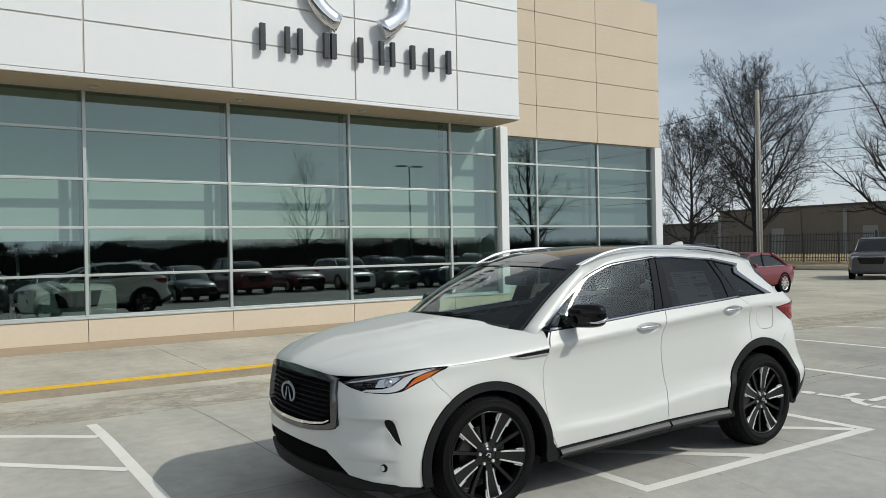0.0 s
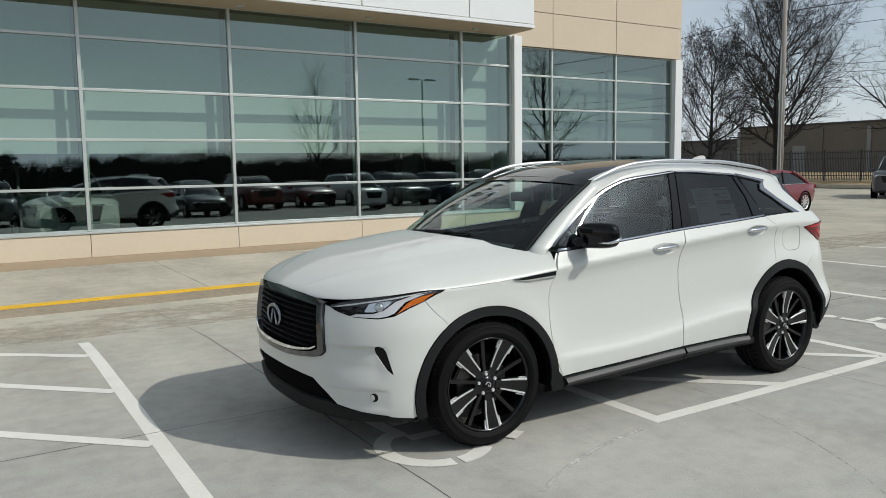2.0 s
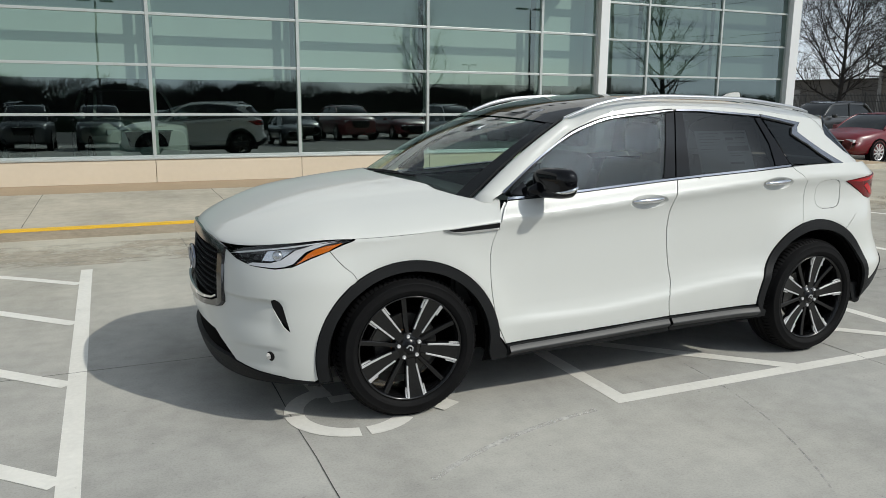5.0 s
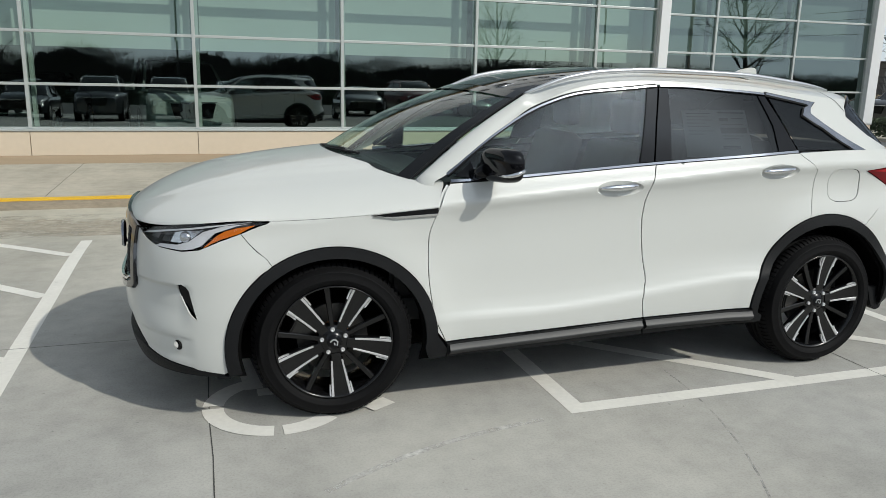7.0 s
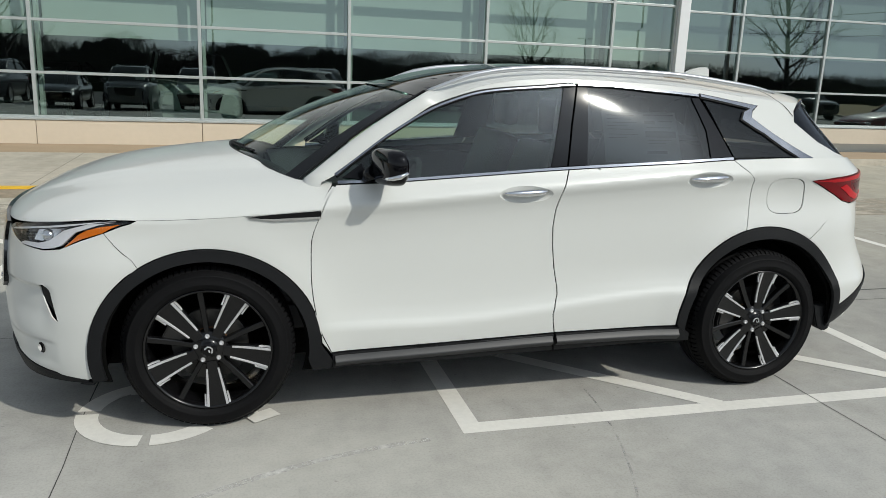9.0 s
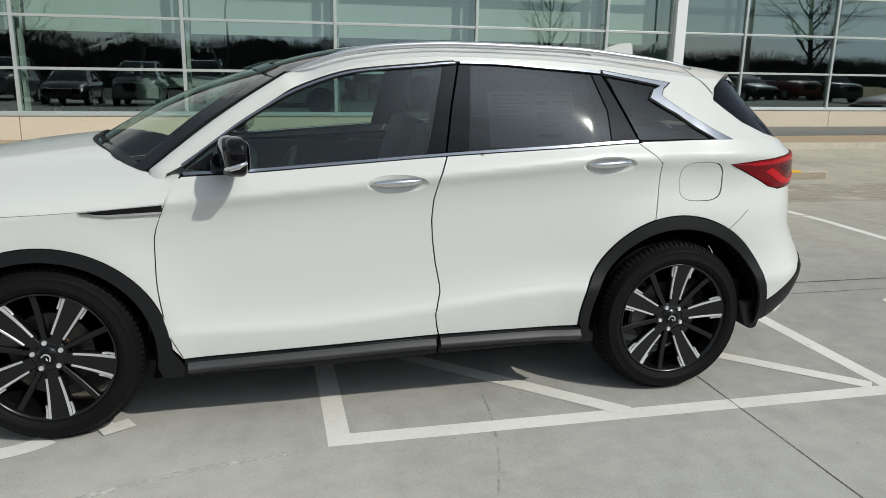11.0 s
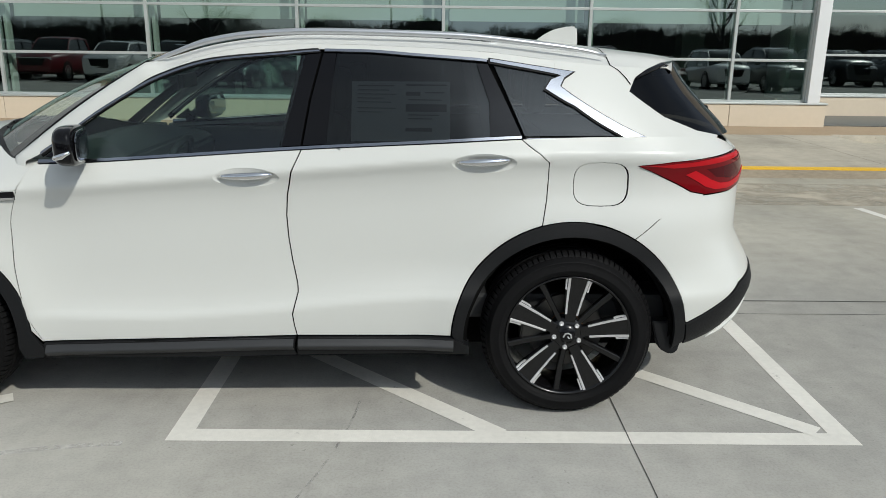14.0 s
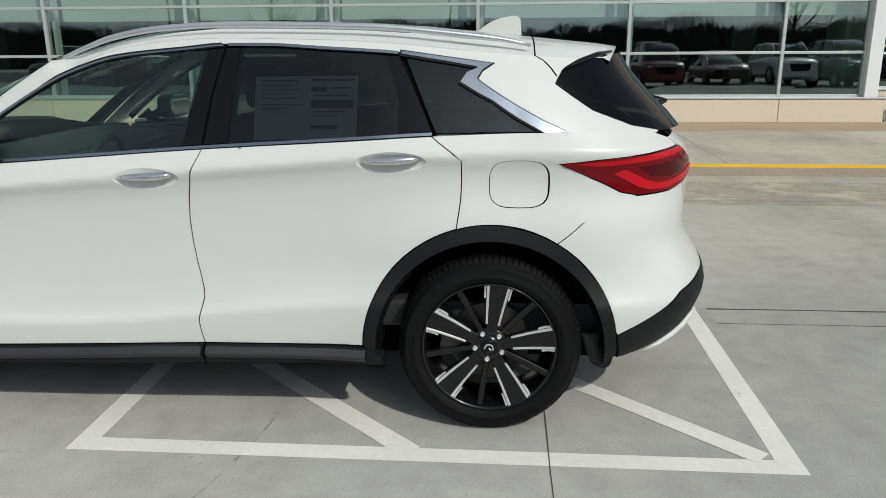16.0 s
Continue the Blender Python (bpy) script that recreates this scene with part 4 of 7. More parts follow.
# ---- a wheel: tyre, alloy rim with paired machined spokes, brake ----
def wheel(parent, x, y, s, steer=0.0, turn=0.0):
    """s: -1 on the side towards the camera's path, 1 on the other."""
    w = empty("wheel")
    w.parent = parent
    w.matrix_basis = pose(x, y, 0.369, 0, 0, steer + (0 if s < 0 else 180)) @ pose(0, 0, 0, 0, turn, 0)
    R = 0.375
    prof = [(0.268, 0.018), (0.277, 0.006), (0.282, -0.003), (0.292, -0.008), (0.300, -0.011), (0.302, -0.0125), (0.306, -0.0125), (0.308, -0.0115), (0.322, -0.011), (0.336, -0.006), (0.338, -0.0068), (0.341, -0.0062), (0.343, -0.003), (0.352, 0.010), (0.359, 0.026), (R - 0.010, 0.045), (R - 0.010, 0.060),
            (R - 0.010, 0.075), (R - 0.007, 0.077), (R - 0.007, 0.085), (R, 0.087), (R, 0.118), (R - 0.007, 0.120), (R - 0.007, 0.128), (R, 0.130), (R, 0.16), (R - 0.007, 0.162),
            (R - 0.007, 0.17), (R, 0.172), (R, 0.19), (R - 0.005, 0.21), (0.345, 0.235), (0.31, 0.245), (0.26, 0.235)]
    part("tyre", lathe(prof, 72), M_tyre, w, smooth=True)
    tb = bmesh.new()
    for k in range(88):      # shoulder blocks of the tread
        a = 2 * math.pi * k / 88
        b = prism([(0.018, 0.352), (0.026, 0.362), (0.040, R - 0.003), (0.056, R + 0.0005), (0.073, R + 0.0005), (0.073, 0.345), (0.04, 0.345)], -0.0108, 0.0108, axis="x", bevel=0.0015)
        bmesh.ops.rotate(b, verts=b.verts, cent=(0, 0, 0), matrix=Matrix.Rotation(a, 3, "Y"))
        tb = join(tb, b)
    part("tread", tb, M_tyre, w)
    rim = part("rim", lathe([(0.272, 0.014), (0.277, 0.007), (0.274, 0.002), (0.268, 0.002), (0.262, 0.014), (0.258, 0.03), (0.250, 0.06), (0.246, 0.20), (0.26, 0.235)], 72), M_rim, w, smooth=True)
    hubb = lathe([(0.0, 0.020), (0.034, 0.020), (0.038, 0.026), (0.046, 0.029), (0.070, 0.031), (0.080, 0.040), (0.080, 0.08)], 40)
    part("hub", hubb, M_rim, rim, smooth=True)
    part("centre_cap", lathe([(0.0, 0.014), (0.028, 0.015), (0.033, 0.019), (0.033, 0.024)], 32), M_gloss, rim, smooth=True)
    em = bmesh.new()
    em = tube([(-0.018, 0.013, -0.009), (-0.012, 0.013, 0.008), (0, 0.013, 0.012), (0.012, 0.013, 0.008), (0.018, 0.013, -0.009)], 0.0034, 6, em)
    em = tube([(0, 0.013, -0.003), (0.009, 0.013, -0.011)], 0.003, 6, em)
    part("cap_emblem", em, M_mach, rim)

    def arm(a, w0, w1, skew, y0, y1, m, name, r0=0.06, r1=0.264, dep=0.026):
        """A spoke from the hub to the rim at angle a; skew shifts it sideways."""
        b = bmesh.new()
        k = 6
        rows = []
        for i in range(k + 1):
            t = i / k
            r = r0 + (r1 - r0) * t
            hw = w0 + (w1 - w0) * t
            ch = min(0.003, hw * 0.25)
            sk = skew[0] + (skew[1] - skew[0]) * t
            yy = y0 + (y1 - y0) * t + 0.006 * math.sin(math.pi * t)
            rows.append([b.verts.new(p) for p in ((sk - hw, yy + dep, r), (sk - hw, yy + ch, r), (sk - hw + ch, yy, r), (sk + hw - ch, yy, r), (sk + hw, yy + ch, r), (sk + hw, yy + dep, r))])
        for p, q in zip(rows, rows[1:]):
            for j in range(6):
                b.faces.new((p[j], p[(j + 1) % 6], q[(j + 1) % 6], q[j]))
        b.faces.new(rows[0])
        b.faces.new(rows[-1][::-1])
        bmesh.ops.recalc_face_normals(b, faces=b.faces[:])
        bmesh.ops.rotate(b, verts=b.verts, cent=(0, 0, 0), matrix=Matrix.Rotation(a, 3, "Y"))
        return part(name, b, m, rim)

    for k in range(5):
        a = 2 * math.pi * k / 5
        arm(a, 0.023, 0.0385, (0, 0), 0.028, 0.010, M_rim, "spoke", dep=0.03)
        for sd in (-1, 1):
            arm(a, 0.0042, 0.0060, (0.0245 * sd, 0.0420 * sd), 0.0225, 0.0045, M_mach, "machined_edge", r0=0.095, r1=0.264, dep=0.012)
            arm(a, 0.0036, 0.0040, (0.0475 * sd, 0.0535 * sd), 0.0145, 0.0065, M_mach, "edge_tab", r0=0.208, r1=0.262, dep=0.010)
            arm(a, 0.003, 0.0090, (0.0265 * sd, 0.0465 * sd), 0.0285, 0.0115, M_rim, "spoke_flank", r0=0.09, r1=0.262, dep=0.03)
        arm(a + math.pi / 5, 0.011, 0.0135, (0, 0), 0.034, 0.020, M_rim, "thin_spoke", dep=0.03)
        nut = lathe([(0.0, 0.024), (0.006, 0.021), (0.0095, 0.022), (0.0105, 0.026), (0.0105, 0.04)], 12)
        bmesh.ops.translate(nut, verts=nut.verts, vec=(0.058 * math.sin(a + math.pi / 5), 0, 0.058 * math.cos(a + math.pi / 5)))
        part("wheel_nut", nut, M_mach, rim)
    part("brake_disc", lathe([(0.06, 0.09), (0.165, 0.09), (0.167, 0.092), (0.167, 0.112), (0.06, 0.112)], 48), M_brake, w, smooth=False)
    part("disc_hat", lathe([(0.0, 0.086), (0.075, 0.086), (0.084, 0.091)], 32), M_rust, w, "rusty brake disc hat", smooth=True)
    cal = prism([(-0.20, -0.06), (-0.13, -0.075), (-0.105, 0.0), (-0.13, 0.075), (-0.20, 0.06)], 0.055, 0.13, axis="y", bevel=0.008)
    part("brake_caliper", cal, M_brake, w)
    return w


# ---- the white crossover ----
car = tagged(empty("car", (3.872, 4.98, 0)), "pearl white crossover with black cladding, parked across painted bays", "car")
FO, FI = (0.492, 0.457), (0.432, 0.400)         # front arch: outer and inner half axes
RO, RI = (0.510, 0.508), (0.456, 0.442)         # rear arch
HEAD = [(-0.945, 0.872), (-0.86, 0.900), (-0.70, 0.925), (-0.53, 0.946), (-0.38, 0.960), (-0.31, 0.958), (-0.275, 0.948), (-0.355, 0.901), (-0.45, 0.863), (-0.54, 0.824),
        (-0.63, 0.812), (-0.77, 0.819), (-0.87, 0.842)]
GR_SIDE = [(-0.951, 0.875), (-0.953, 0.80), (-0.945, 0.685), (-0.94, 0.615)]
GR_LOW = [(-0.965, 0.590), (-1.02, 0.575), (-1.12, 0.557), (-1.22, 0.545), (-1.30, 0.542)]
LOW_IN = [(-1.30, 0.465), (-1.15, 0.462), (-1.03, 0.452), (-0.955, 0.392), (-0.89, 0.325)]
VENT = [(-0.656, 0.648), (-0.648, 0.663), (-0.628, 0.667), (-0.606, 0.657), (-0.590, 0.635), (-0.574, 0.585), (-0.553, 0.512), (-0.585, 0.537), (-0.622, 0.588), (-0.646, 0.622)]
HOODLINE = [(x / 100, hood_edge(x / 100)) for x in range(-28, 51, 6)]

# one inner shell, its black standing in for shade in joints and wheel wells
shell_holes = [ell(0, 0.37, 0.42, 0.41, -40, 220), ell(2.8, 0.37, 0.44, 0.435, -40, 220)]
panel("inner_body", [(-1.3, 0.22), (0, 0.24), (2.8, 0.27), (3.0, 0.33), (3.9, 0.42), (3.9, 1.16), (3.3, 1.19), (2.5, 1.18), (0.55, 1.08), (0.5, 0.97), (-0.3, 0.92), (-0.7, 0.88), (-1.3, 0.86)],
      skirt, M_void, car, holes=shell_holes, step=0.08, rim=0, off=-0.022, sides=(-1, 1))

bumper = [(-1.30, 0.540)] + GR_LOW[::-1][1:] + GR_SIDE[::-1] + HEAD[::-1][:5] + [(-0.45, 0.863), (-0.37, 0.895)]
bumper += [p for p in ell(0, 0.37, FO[0], FO[1], 124, 193, 14)] + [(-0.488, 0.245), (-0.60, 0.283), (-0.74, 0.30)] + LOW_IN[::-1]


def nose_skin(q, z):
    """The skirt with the hollow that leads the air to the corner vents."""
    d = 0.017 * smooth(0.664, 0.646, z) * smooth(0.435, 0.56, z) * smooth(-1.02, -0.80, q) * smooth(-0.56, -0.66, q)
    d += 0.006 * smooth(0.434, 0.418, z) * smooth(0.30, 0.34, z) * smooth(-0.98, -0.88, q) * smooth(-0.56, -0.64, q)
    return tuple(chart_point(skirt, q, z, -d)[0]) if d > 1e-6 else skirt(q, z)


panel("front_bumper", bumper, nose_skin, M_white, car, holes=[VENT], sides=(-1, 1), step=0.014, inset=0.0012)
panel("front_lip", [(-1.30, 0.238), (-0.9, 0.238), (-0.6, 0.243), (-0.45, 0.243), (-0.455, 0.264), (-0.60, 0.281), (-0.74, 0.298), (-0.885, 0.322), (-0.93, 0.335), (-1.30, 0.33)], skirt, M_clad, car,
      sides=(-1, 1), rim=0.05, off=0.002, label="black plastic front lip")
panel("lower_intake", [(-1.30, 0.33), (-0.93, 0.335), (-0.955, 0.39), (-1.03, 0.45), (-1.15, 0.46), (-1.30, 0.463)], skirt, M_void, car, sides=(-1, 1), rim=0, off=-0.05)
for z in (0.355, 0.385, 0.415, 0.44):
    panel("intake_bar", [(-1.30, z - 0.006), (-0.97 - (z - 0.35) * 0.6, z - 0.006), (-0.97 - (z - 0.35) * 0.6, z + 0.006), (-1.30, z + 0.006)], skirt, M_clad, car, sides=(-1, 1), off=-0.03, rim=0.02)
for s in (-1, 1):
    panel("bumper_vent", shrink(VENT, -0.012), skirt, M_gloss, car, sides=(s,), off=-0.0205, rim=0.0, label="black corner vent")
    fog = oval(-0.672, 0.385, 0.012, 0.017)
    panel("fog_lamp", fog, skirt, M_chrome, car, sides=(s,), off=0.0006, rim=0.0, step=0.008, inset=0, label="small chrome fog lamp")
    panel("fog_bezel", oval(-0.664, 0.385, 0.022, 0.024), skirt, M_gloss, car, sides=(s,), off=-0.0035, rim=0.0, step=0.01, inset=0)

# grille: chrome frame, dark mesh behind it
panel("grille_back", [(-1.30, 0.53), (-0.945, 0.60), (-0.955, 0.88), (-1.30, 0.905)], skirt, M_void, car, sides=(-1, 1), off=-0.055, rim=0)
g_out = [(-1.30, 0.925), (-1.12, 0.917), (-1.02, 0.905), (-0.935, 0.888)] + GR_SIDE + GR_LOW
g_in = [(-1.30, 0.878), (-1.12, 0.872), (-1.00, 0.858), (-0.998, 0.80), (-0.99, 0.70), (-0.985, 0.628), (-1.03, 0.607), (-1.12, 0.591), (-1.22, 0.580), (-1.30, 0.576)]
panel("grille_frame", g_out + g_in[::-1], skirt, M_dchrome, car, sides=(-1, 1), off=0.014, rim=0.05, label="polished dark chrome grille surround", step=0.025)
panel("grille_chrome_lip", [(-1.30, 0.60), (-1.22, 0.603), (-1.12, 0.612), (-1.03, 0.628), (-0.998, 0.645), (-0.985, 0.636), (-1.03, 0.612), (-1.12, 0.592), (-1.22, 0.578), (-1.30, 0.573)], skirt, M_chrome, car,
      sides=(-1, 1), off=0.017, rim=0.012)
mesh_b = bmesh.new()
for r in range(9):
    z = 0.615 + r * 0.031
    for c in range(-15, 16):
        w = (c + (0.5 if r % 2 else 0)) * 0.034
        if abs(w) > 0.445 - 0.04 * (z < 0.64):
            continue
        p, n = chart_point(skirt, *fw(abs(w), z), -0.02)
        p2, n2 = chart_point(skirt, *fw(abs(w + 0.017), z + 0.0155), -0.02)
        p3, n3 = chart_point(skirt, *fw(abs(w - 0.017), z + 0.0155), -0.02)
        sg = 1 if w >= 0 else -1
        P = Vector((p.x, w, p.z))
        for q, ww in ((p2, w + 0.017), (p3, w - 0.017)):
            Q = Vector((q.x, ww, q.z))
            mesh_b = tube([P, (P + Q) / 2 + Vector((-0.008, 0, 0.002)), Q], [0.0035, 0.005, 0.0035], 5, mesh_b, False)
part("grille_mesh", mesh_b, M_gloss, car, "black diamond mesh grille")
emb = bmesh.new()
nx = nose_x(0.74) - 0.016
ring = [(nx - 0.004 * math.cos(a), 0.092 * math.cos(a), 0.745 + 0.062 * math.sin(a)) for a in [radians(-60 + 300 * i / 24) for i in range(25)]]
emb = tube(ring, [0.006 + 0.006 * math.sin(math.pi * i / 24) for i in range(25)], 8, emb)
for sg in (-1, 1):
    emb = tube([(nx, sg * 0.045, 0.694), (nx - 0.004, sg * 0.012, 0.785)], [0.012, 0.004], 8, emb)
part("grille_badge", emb, M_satin, car, "plain chrome oval badge", smooth=True)

for s in (-1, 1):
    # headlamp: dark housing, chrome light guide, projector, amber corner, clear cover
    hl = panel("headlamp", HEAD, skirt, M_lamp_dark, car, sides=(s,), off=-0.03, rim=0.0, label="slim headlamp with chrome guide and amber corner")
    panel("upper_guide", [(-0.93, 0.860), (-0.86, 0.881), (-0.70, 0.906), (-0.53, 0.928), (-0.40, 0.945), (-0.33, 0.947), (-0.42, 0.931), (-0.53, 0.914), (-0.70, 0.893), (-0.86, 0.867)], skirt, M_drl, hl, sides=(s,), off=-0.004, rim=0.01)
    panel("lower_guide", [(-0.80, 0.822), (-0.76, 0.838), (-0.66, 0.842), (-0.60, 0.858), (-0.53, 0.905), (-0.43, 0.934), (-0.335, 0.942), (-0.385, 0.926), (-0.475, 0.894), (-0.535, 0.838), (-0.58, 0.822), (-0.63, 0.815), (-0.77, 0.818)], skirt, M_drl, hl, sides=(s,), off=-0.004, rim=0.014)
    panel("reflector", [(-0.72, 0.845), (-0.66, 0.845), (-0.60, 0.86), (-0.54, 0.90), (-0.52, 0.912), (-0.62, 0.905), (-0.69, 0.895)], skirt, M_lamp_in, hl, sides=(s,), off=-0.02, rim=0.0)
    pj = lathe([(0.0, -0.012), (0.014, -0.009), (0.024, 0.0), (0.027, 0.012), (0.027, 0.03)], 24)
    c, n = chart_point(skirt, -0.625, 0.875, -0.012)
    bmesh.ops.rotate(pj, verts=pj.verts, cent=(0, 0, 0), matrix=Vector((0, -1, 0)).rotation_difference(Vector((n.x, n.y * s, n.z))).to_matrix())
    bmesh.ops.translate(pj, verts=pj.verts, vec=(c.x, c.y * s, c.z))
    part("projector_lens", pj, M_lamp_in, hl, smooth=True)
    for k in range(2):
        panel("lamp_fin", [(-0.87 + 0.09 * k, 0.852 - 0.006 * k), (-0.80 + 0.09 * k, 0.850 - 0.006 * k), (-0.78 + 0.09 * k, 0.885), (-0.85 + 0.09 * k, 0.877)], skirt, M_gloss, hl, sides=(s,), off=-0.022, rim=0.006)
    panel("amber_corner", [(-0.528, 0.832), (-0.45, 0.867), (-0.375, 0.892), (-0.318, 0.930), (-0.385, 0.922), (-0.435, 0.908), (-0.470, 0.888)], skirt, M_amber, hl, sides=(s,), off=-0.008, rim=0.01, label="amber side marker lens")
    panel("lamp_cover", HEAD, skirt, M_lens, hl, sides=(s,), off=0.001, rim=0.0, inset=0.004)

    # front wing, doors, quarter
    cf = curve([(0.336, 0.534), (0.479, 0.473), (0.707, 0.445), (0.831, 0.446), (1.0, 0.498)])
    wing = [(-0.37, 0.895)] + ell(0, 0.37, FO[0], FO[1], 124, 2, 26) + [(cf(z), z) for z in [0.336 + (0.985 - 0.336) * i / 20 for i in range(21)]] + HOODLINE[::-1] + [(-0.275, 0.946)]
    blade = [(0.17, 0.966), (0.285, 0.977), (0.49, 0.993), (0.489, 0.952), (0.285, 0.946)]
    panel("front_wing", wing, skirt, M_white, car, sides=(s,), inset=0.0016, step=0.02)
    panel("wing_corner", [(0.465, 0.985), (0.500, 0.987), (0.506, 1.0), (0.534, 1.055), (0.556, 1.088), (0.545, 1.095), (0.512, 1.055), (0.48, 1.0)], skirt, M_white, car, sides=(s,), off=-0.012, rim=0, inset=0, step=0.02)
    vt = panel("wing_vent", blade, skirt, M_gloss, car, sides=(s,), off=0.006, rim=0.012, label="black and chrome wing vent")
    panel("vent_chrome", [(0.18, 0.961), (0.285, 0.960), (0.488, 0.970), (0.488, 0.954), (0.285, 0.944), (0.23, 0.952)], skirt, M_chrome, vt, sides=(s,), off=0.010, rim=0.008)
    CUTF = [(0.534, 0.336), (0.473, 0.479), (0.445, 0.707), (0.446, 0.831), (0.498, 1.0), (0.53, 1.06), (0.556, 1.092)]
    cf = curve([(p[1], p[0]) for p in CUTF])
    CUTF = [(cf(z), z) for z in [0.336 + (1.092 - 0.336) * i / 26 for i in range(27)]]
    CUTM = [(1.662, 1.166), (1.626, 1.083), (1.602, 0.98), (1.595, 0.893), (1.600, 0.80), (1.613, 0.70), (1.632, 0.60), (1.634, 0.565), (1.622, 0.52), (1.610, 0.47), (1.616, 0.42), (1.626, 0.372)]
    CUTR = [(2.574, 1.216), (2.60, 1.195), (2.65, 1.160), (2.687, 1.125), (2.688, 1.05), (2.684, 0.97), (2.668, 0.862)]
    belt = lambda x0, x1, k: [(x0 + (x1 - x0) * i / k, belt_z(x0 + (x1 - x0) * i / k)) for i in range(k + 1)]

    def cup_skin(q, z):
        """The side hollowed behind the handles."""
        d = 0.0
        for hx, hz in ((1.44, 1.056), (2.417, 1.123)):
            e2 = ((q - hx) / 0.1355) ** 2 + ((z - hz) / 0.0405) ** 2
            if e2 < 1:
                d = 0.024 * (1 - e2) ** 0.7
        return tuple(chart_point(skirt, q, z, -d)[0]) if d else skirt(q, z)
    cup = lambda hx, hz: oval(hx, hz, 0.132, 0.037, 40)
    d1 = panel("front_door", CUTF + belt(0.556, 1.662, 24) + CUTM + [(1.10, 0.354)], skirt, M_white, car, sides=(s,), step=0.014 if s < 0 else 0.04, holes=[cup(1.44, 1.056)])
    d2 = panel("rear_door", CUTM[::-1] + belt(1.664, 2.574, 18) + CUTR + ell(2.8, 0.37, RO[0], RO[1], 105, 179, 14) + [(2.09, 0.375)], skirt, M_white, car, sides=(s,), step=0.014 if s < 0 else 0.04, holes=[cup(2.417, 1.123)])
    FUEL = [fx(2.794 + 0.116 + 0.116 * math.copysign(abs(math.cos(a)) ** 0.62, math.cos(a)), 1.034 + 0.092 * math.copysign(abs(math.sin(a)) ** 0.62, math.sin(a))) for a in [radians(15 * i) for i in range(24)]]
    TAIL = [(2.956, 1.112), (3.06, 1.128), (3.21, 1.140), (3.36, 1.150), (3.53, 1.156), (3.62, 1.10), (3.64, 1.035), (3.53, 1.004), (3.40, 0.985), (3.207, 0.982), (3.137, 0.997), (3.037, 1.055)]
    quarter = CUTR[::-1] + belt(2.574, 3.35, 16) + [(3.42, 1.212), (3.50, 1.19), (3.53, 1.158)] + TAIL[:5][::-1] + TAIL[::-1][:3] + [fx(3.16, 0.885)] + ell(2.8, 0.37, RO[0], RO[1], 59, 105, 11)
    if s < 0:
        panel("quarter_panel", quarter, skirt, M_white, car, sides=(s,), holes=[FUEL], inset=0.0016)
        panel("fuel_door", FUEL, skirt, M_white, car, sides=(s,), inset=0.0018)
    else:
        panel("quarter_panel", quarter, skirt, M_white, car, sides=(s,))
    # handles: chrome bars over shallow cups
    for d, hx, hz in ((d1, 1.44, 1.056), (d2, 2.417, 1.123)):
        panel("handle_cup", cup(hx, hz), cup_skin, M_white, d, sides=(s,), step=0.008, inset=-0.003, rim=0)
        pts = []
        for i in range(9):
            t = i / 8
            c, n = chart_point(skirt, hx - 0.112 + 0.224 * t, hz + 0.004 + 0.010 * t, -0.005 + 0.013 * math.sin(math.pi * min(1, max(0, t))) ** 0.6)
            pts.append((c.x, c.y * s, c.z))
        hb = tube(pts, [0.006, 0.011, 0.014, 0.0155, 0.016, 0.016, 0.015, 0.012, 0.006], 12)
        part("door_handle", hb, M_chrome, d, "chrome pull handle", smooth=True)
    # black cladding
    fr = ell(0, 0.37, FO[0], FO[1], 196, 1, 34)
    fi = ell(0, 0.37, FI[0], FI[1], 196, -8, 34)
    panel("front_arch_trim", strip([(-0.488, 0.245)] + fr + [(0.545, 0.30), (0.535, 0.262)], [(-0.425, 0.250)] + fi + [(0.437, 0.285), (0.45, 0.255)]), skirt, M_clad, car, sides=(s,), off=0.010, rim=0.018)
    rr = ell(2.8, 0.37, RO[0], RO[1], 178, -3, 34)
    ri = ell(2.8, 0.37, RI[0], RI[1], 186, -8, 34)
    panel("rear_arch_trim", strip([(2.30, 0.372)] + rr, [(2.358, 0.335)] + ri), skirt, M_clad, car, sides=(s,), off=0.010, rim=0.018)
    panel("front_sill", [(0.537, 0.262), (0.535, 0.333), (1.103, 0.352), (1.624, 0.369), (1.615, 0.32), (1.622, 0.283), (1.095, 0.268)], skirt, M_clad, car, sides=(s,), off=0.014, rim=0.06)
    panel("rear_sill", [(1.626, 0.283), (1.619, 0.32), (1.628, 0.369), (2.09, 0.372), (2.305, 0.373), (2.37, 0.34), (2.371, 0.298), (2.088, 0.292)], skirt, M_clad, car, sides=(s,), off=0.014, rim=0.06)
    sill_z = curve([(0.53, 0.330), (1.10, 0.350), (1.62, 0.367), (2.09, 0.370), (2.37, 0.370)])
    for x0, x1 in ((0.55, 1.612), (1.632, 2.30)):
        rows = []
        for i in range(15):
            x = x0 + (x1 - x0) * i / 14
            zt = sill_z(x) - 0.004
            w0 = width(x, zt) + 0.012
            rows.append([(x, s * (w0 - 0.004), zt + 0.002), (x, s * w0, zt), (x, s * (w0 + 0.017), zt - 0.024), (x, s * (w0 + 0.021), zt - 0.030), (x, s * (w0 + 0.019), zt - 0.036), (x, s * (w0 - 0.012), zt - 0.062)])
        sheet("sill_ledge", rows, M_sill, car, "smooth grey sill ledge")
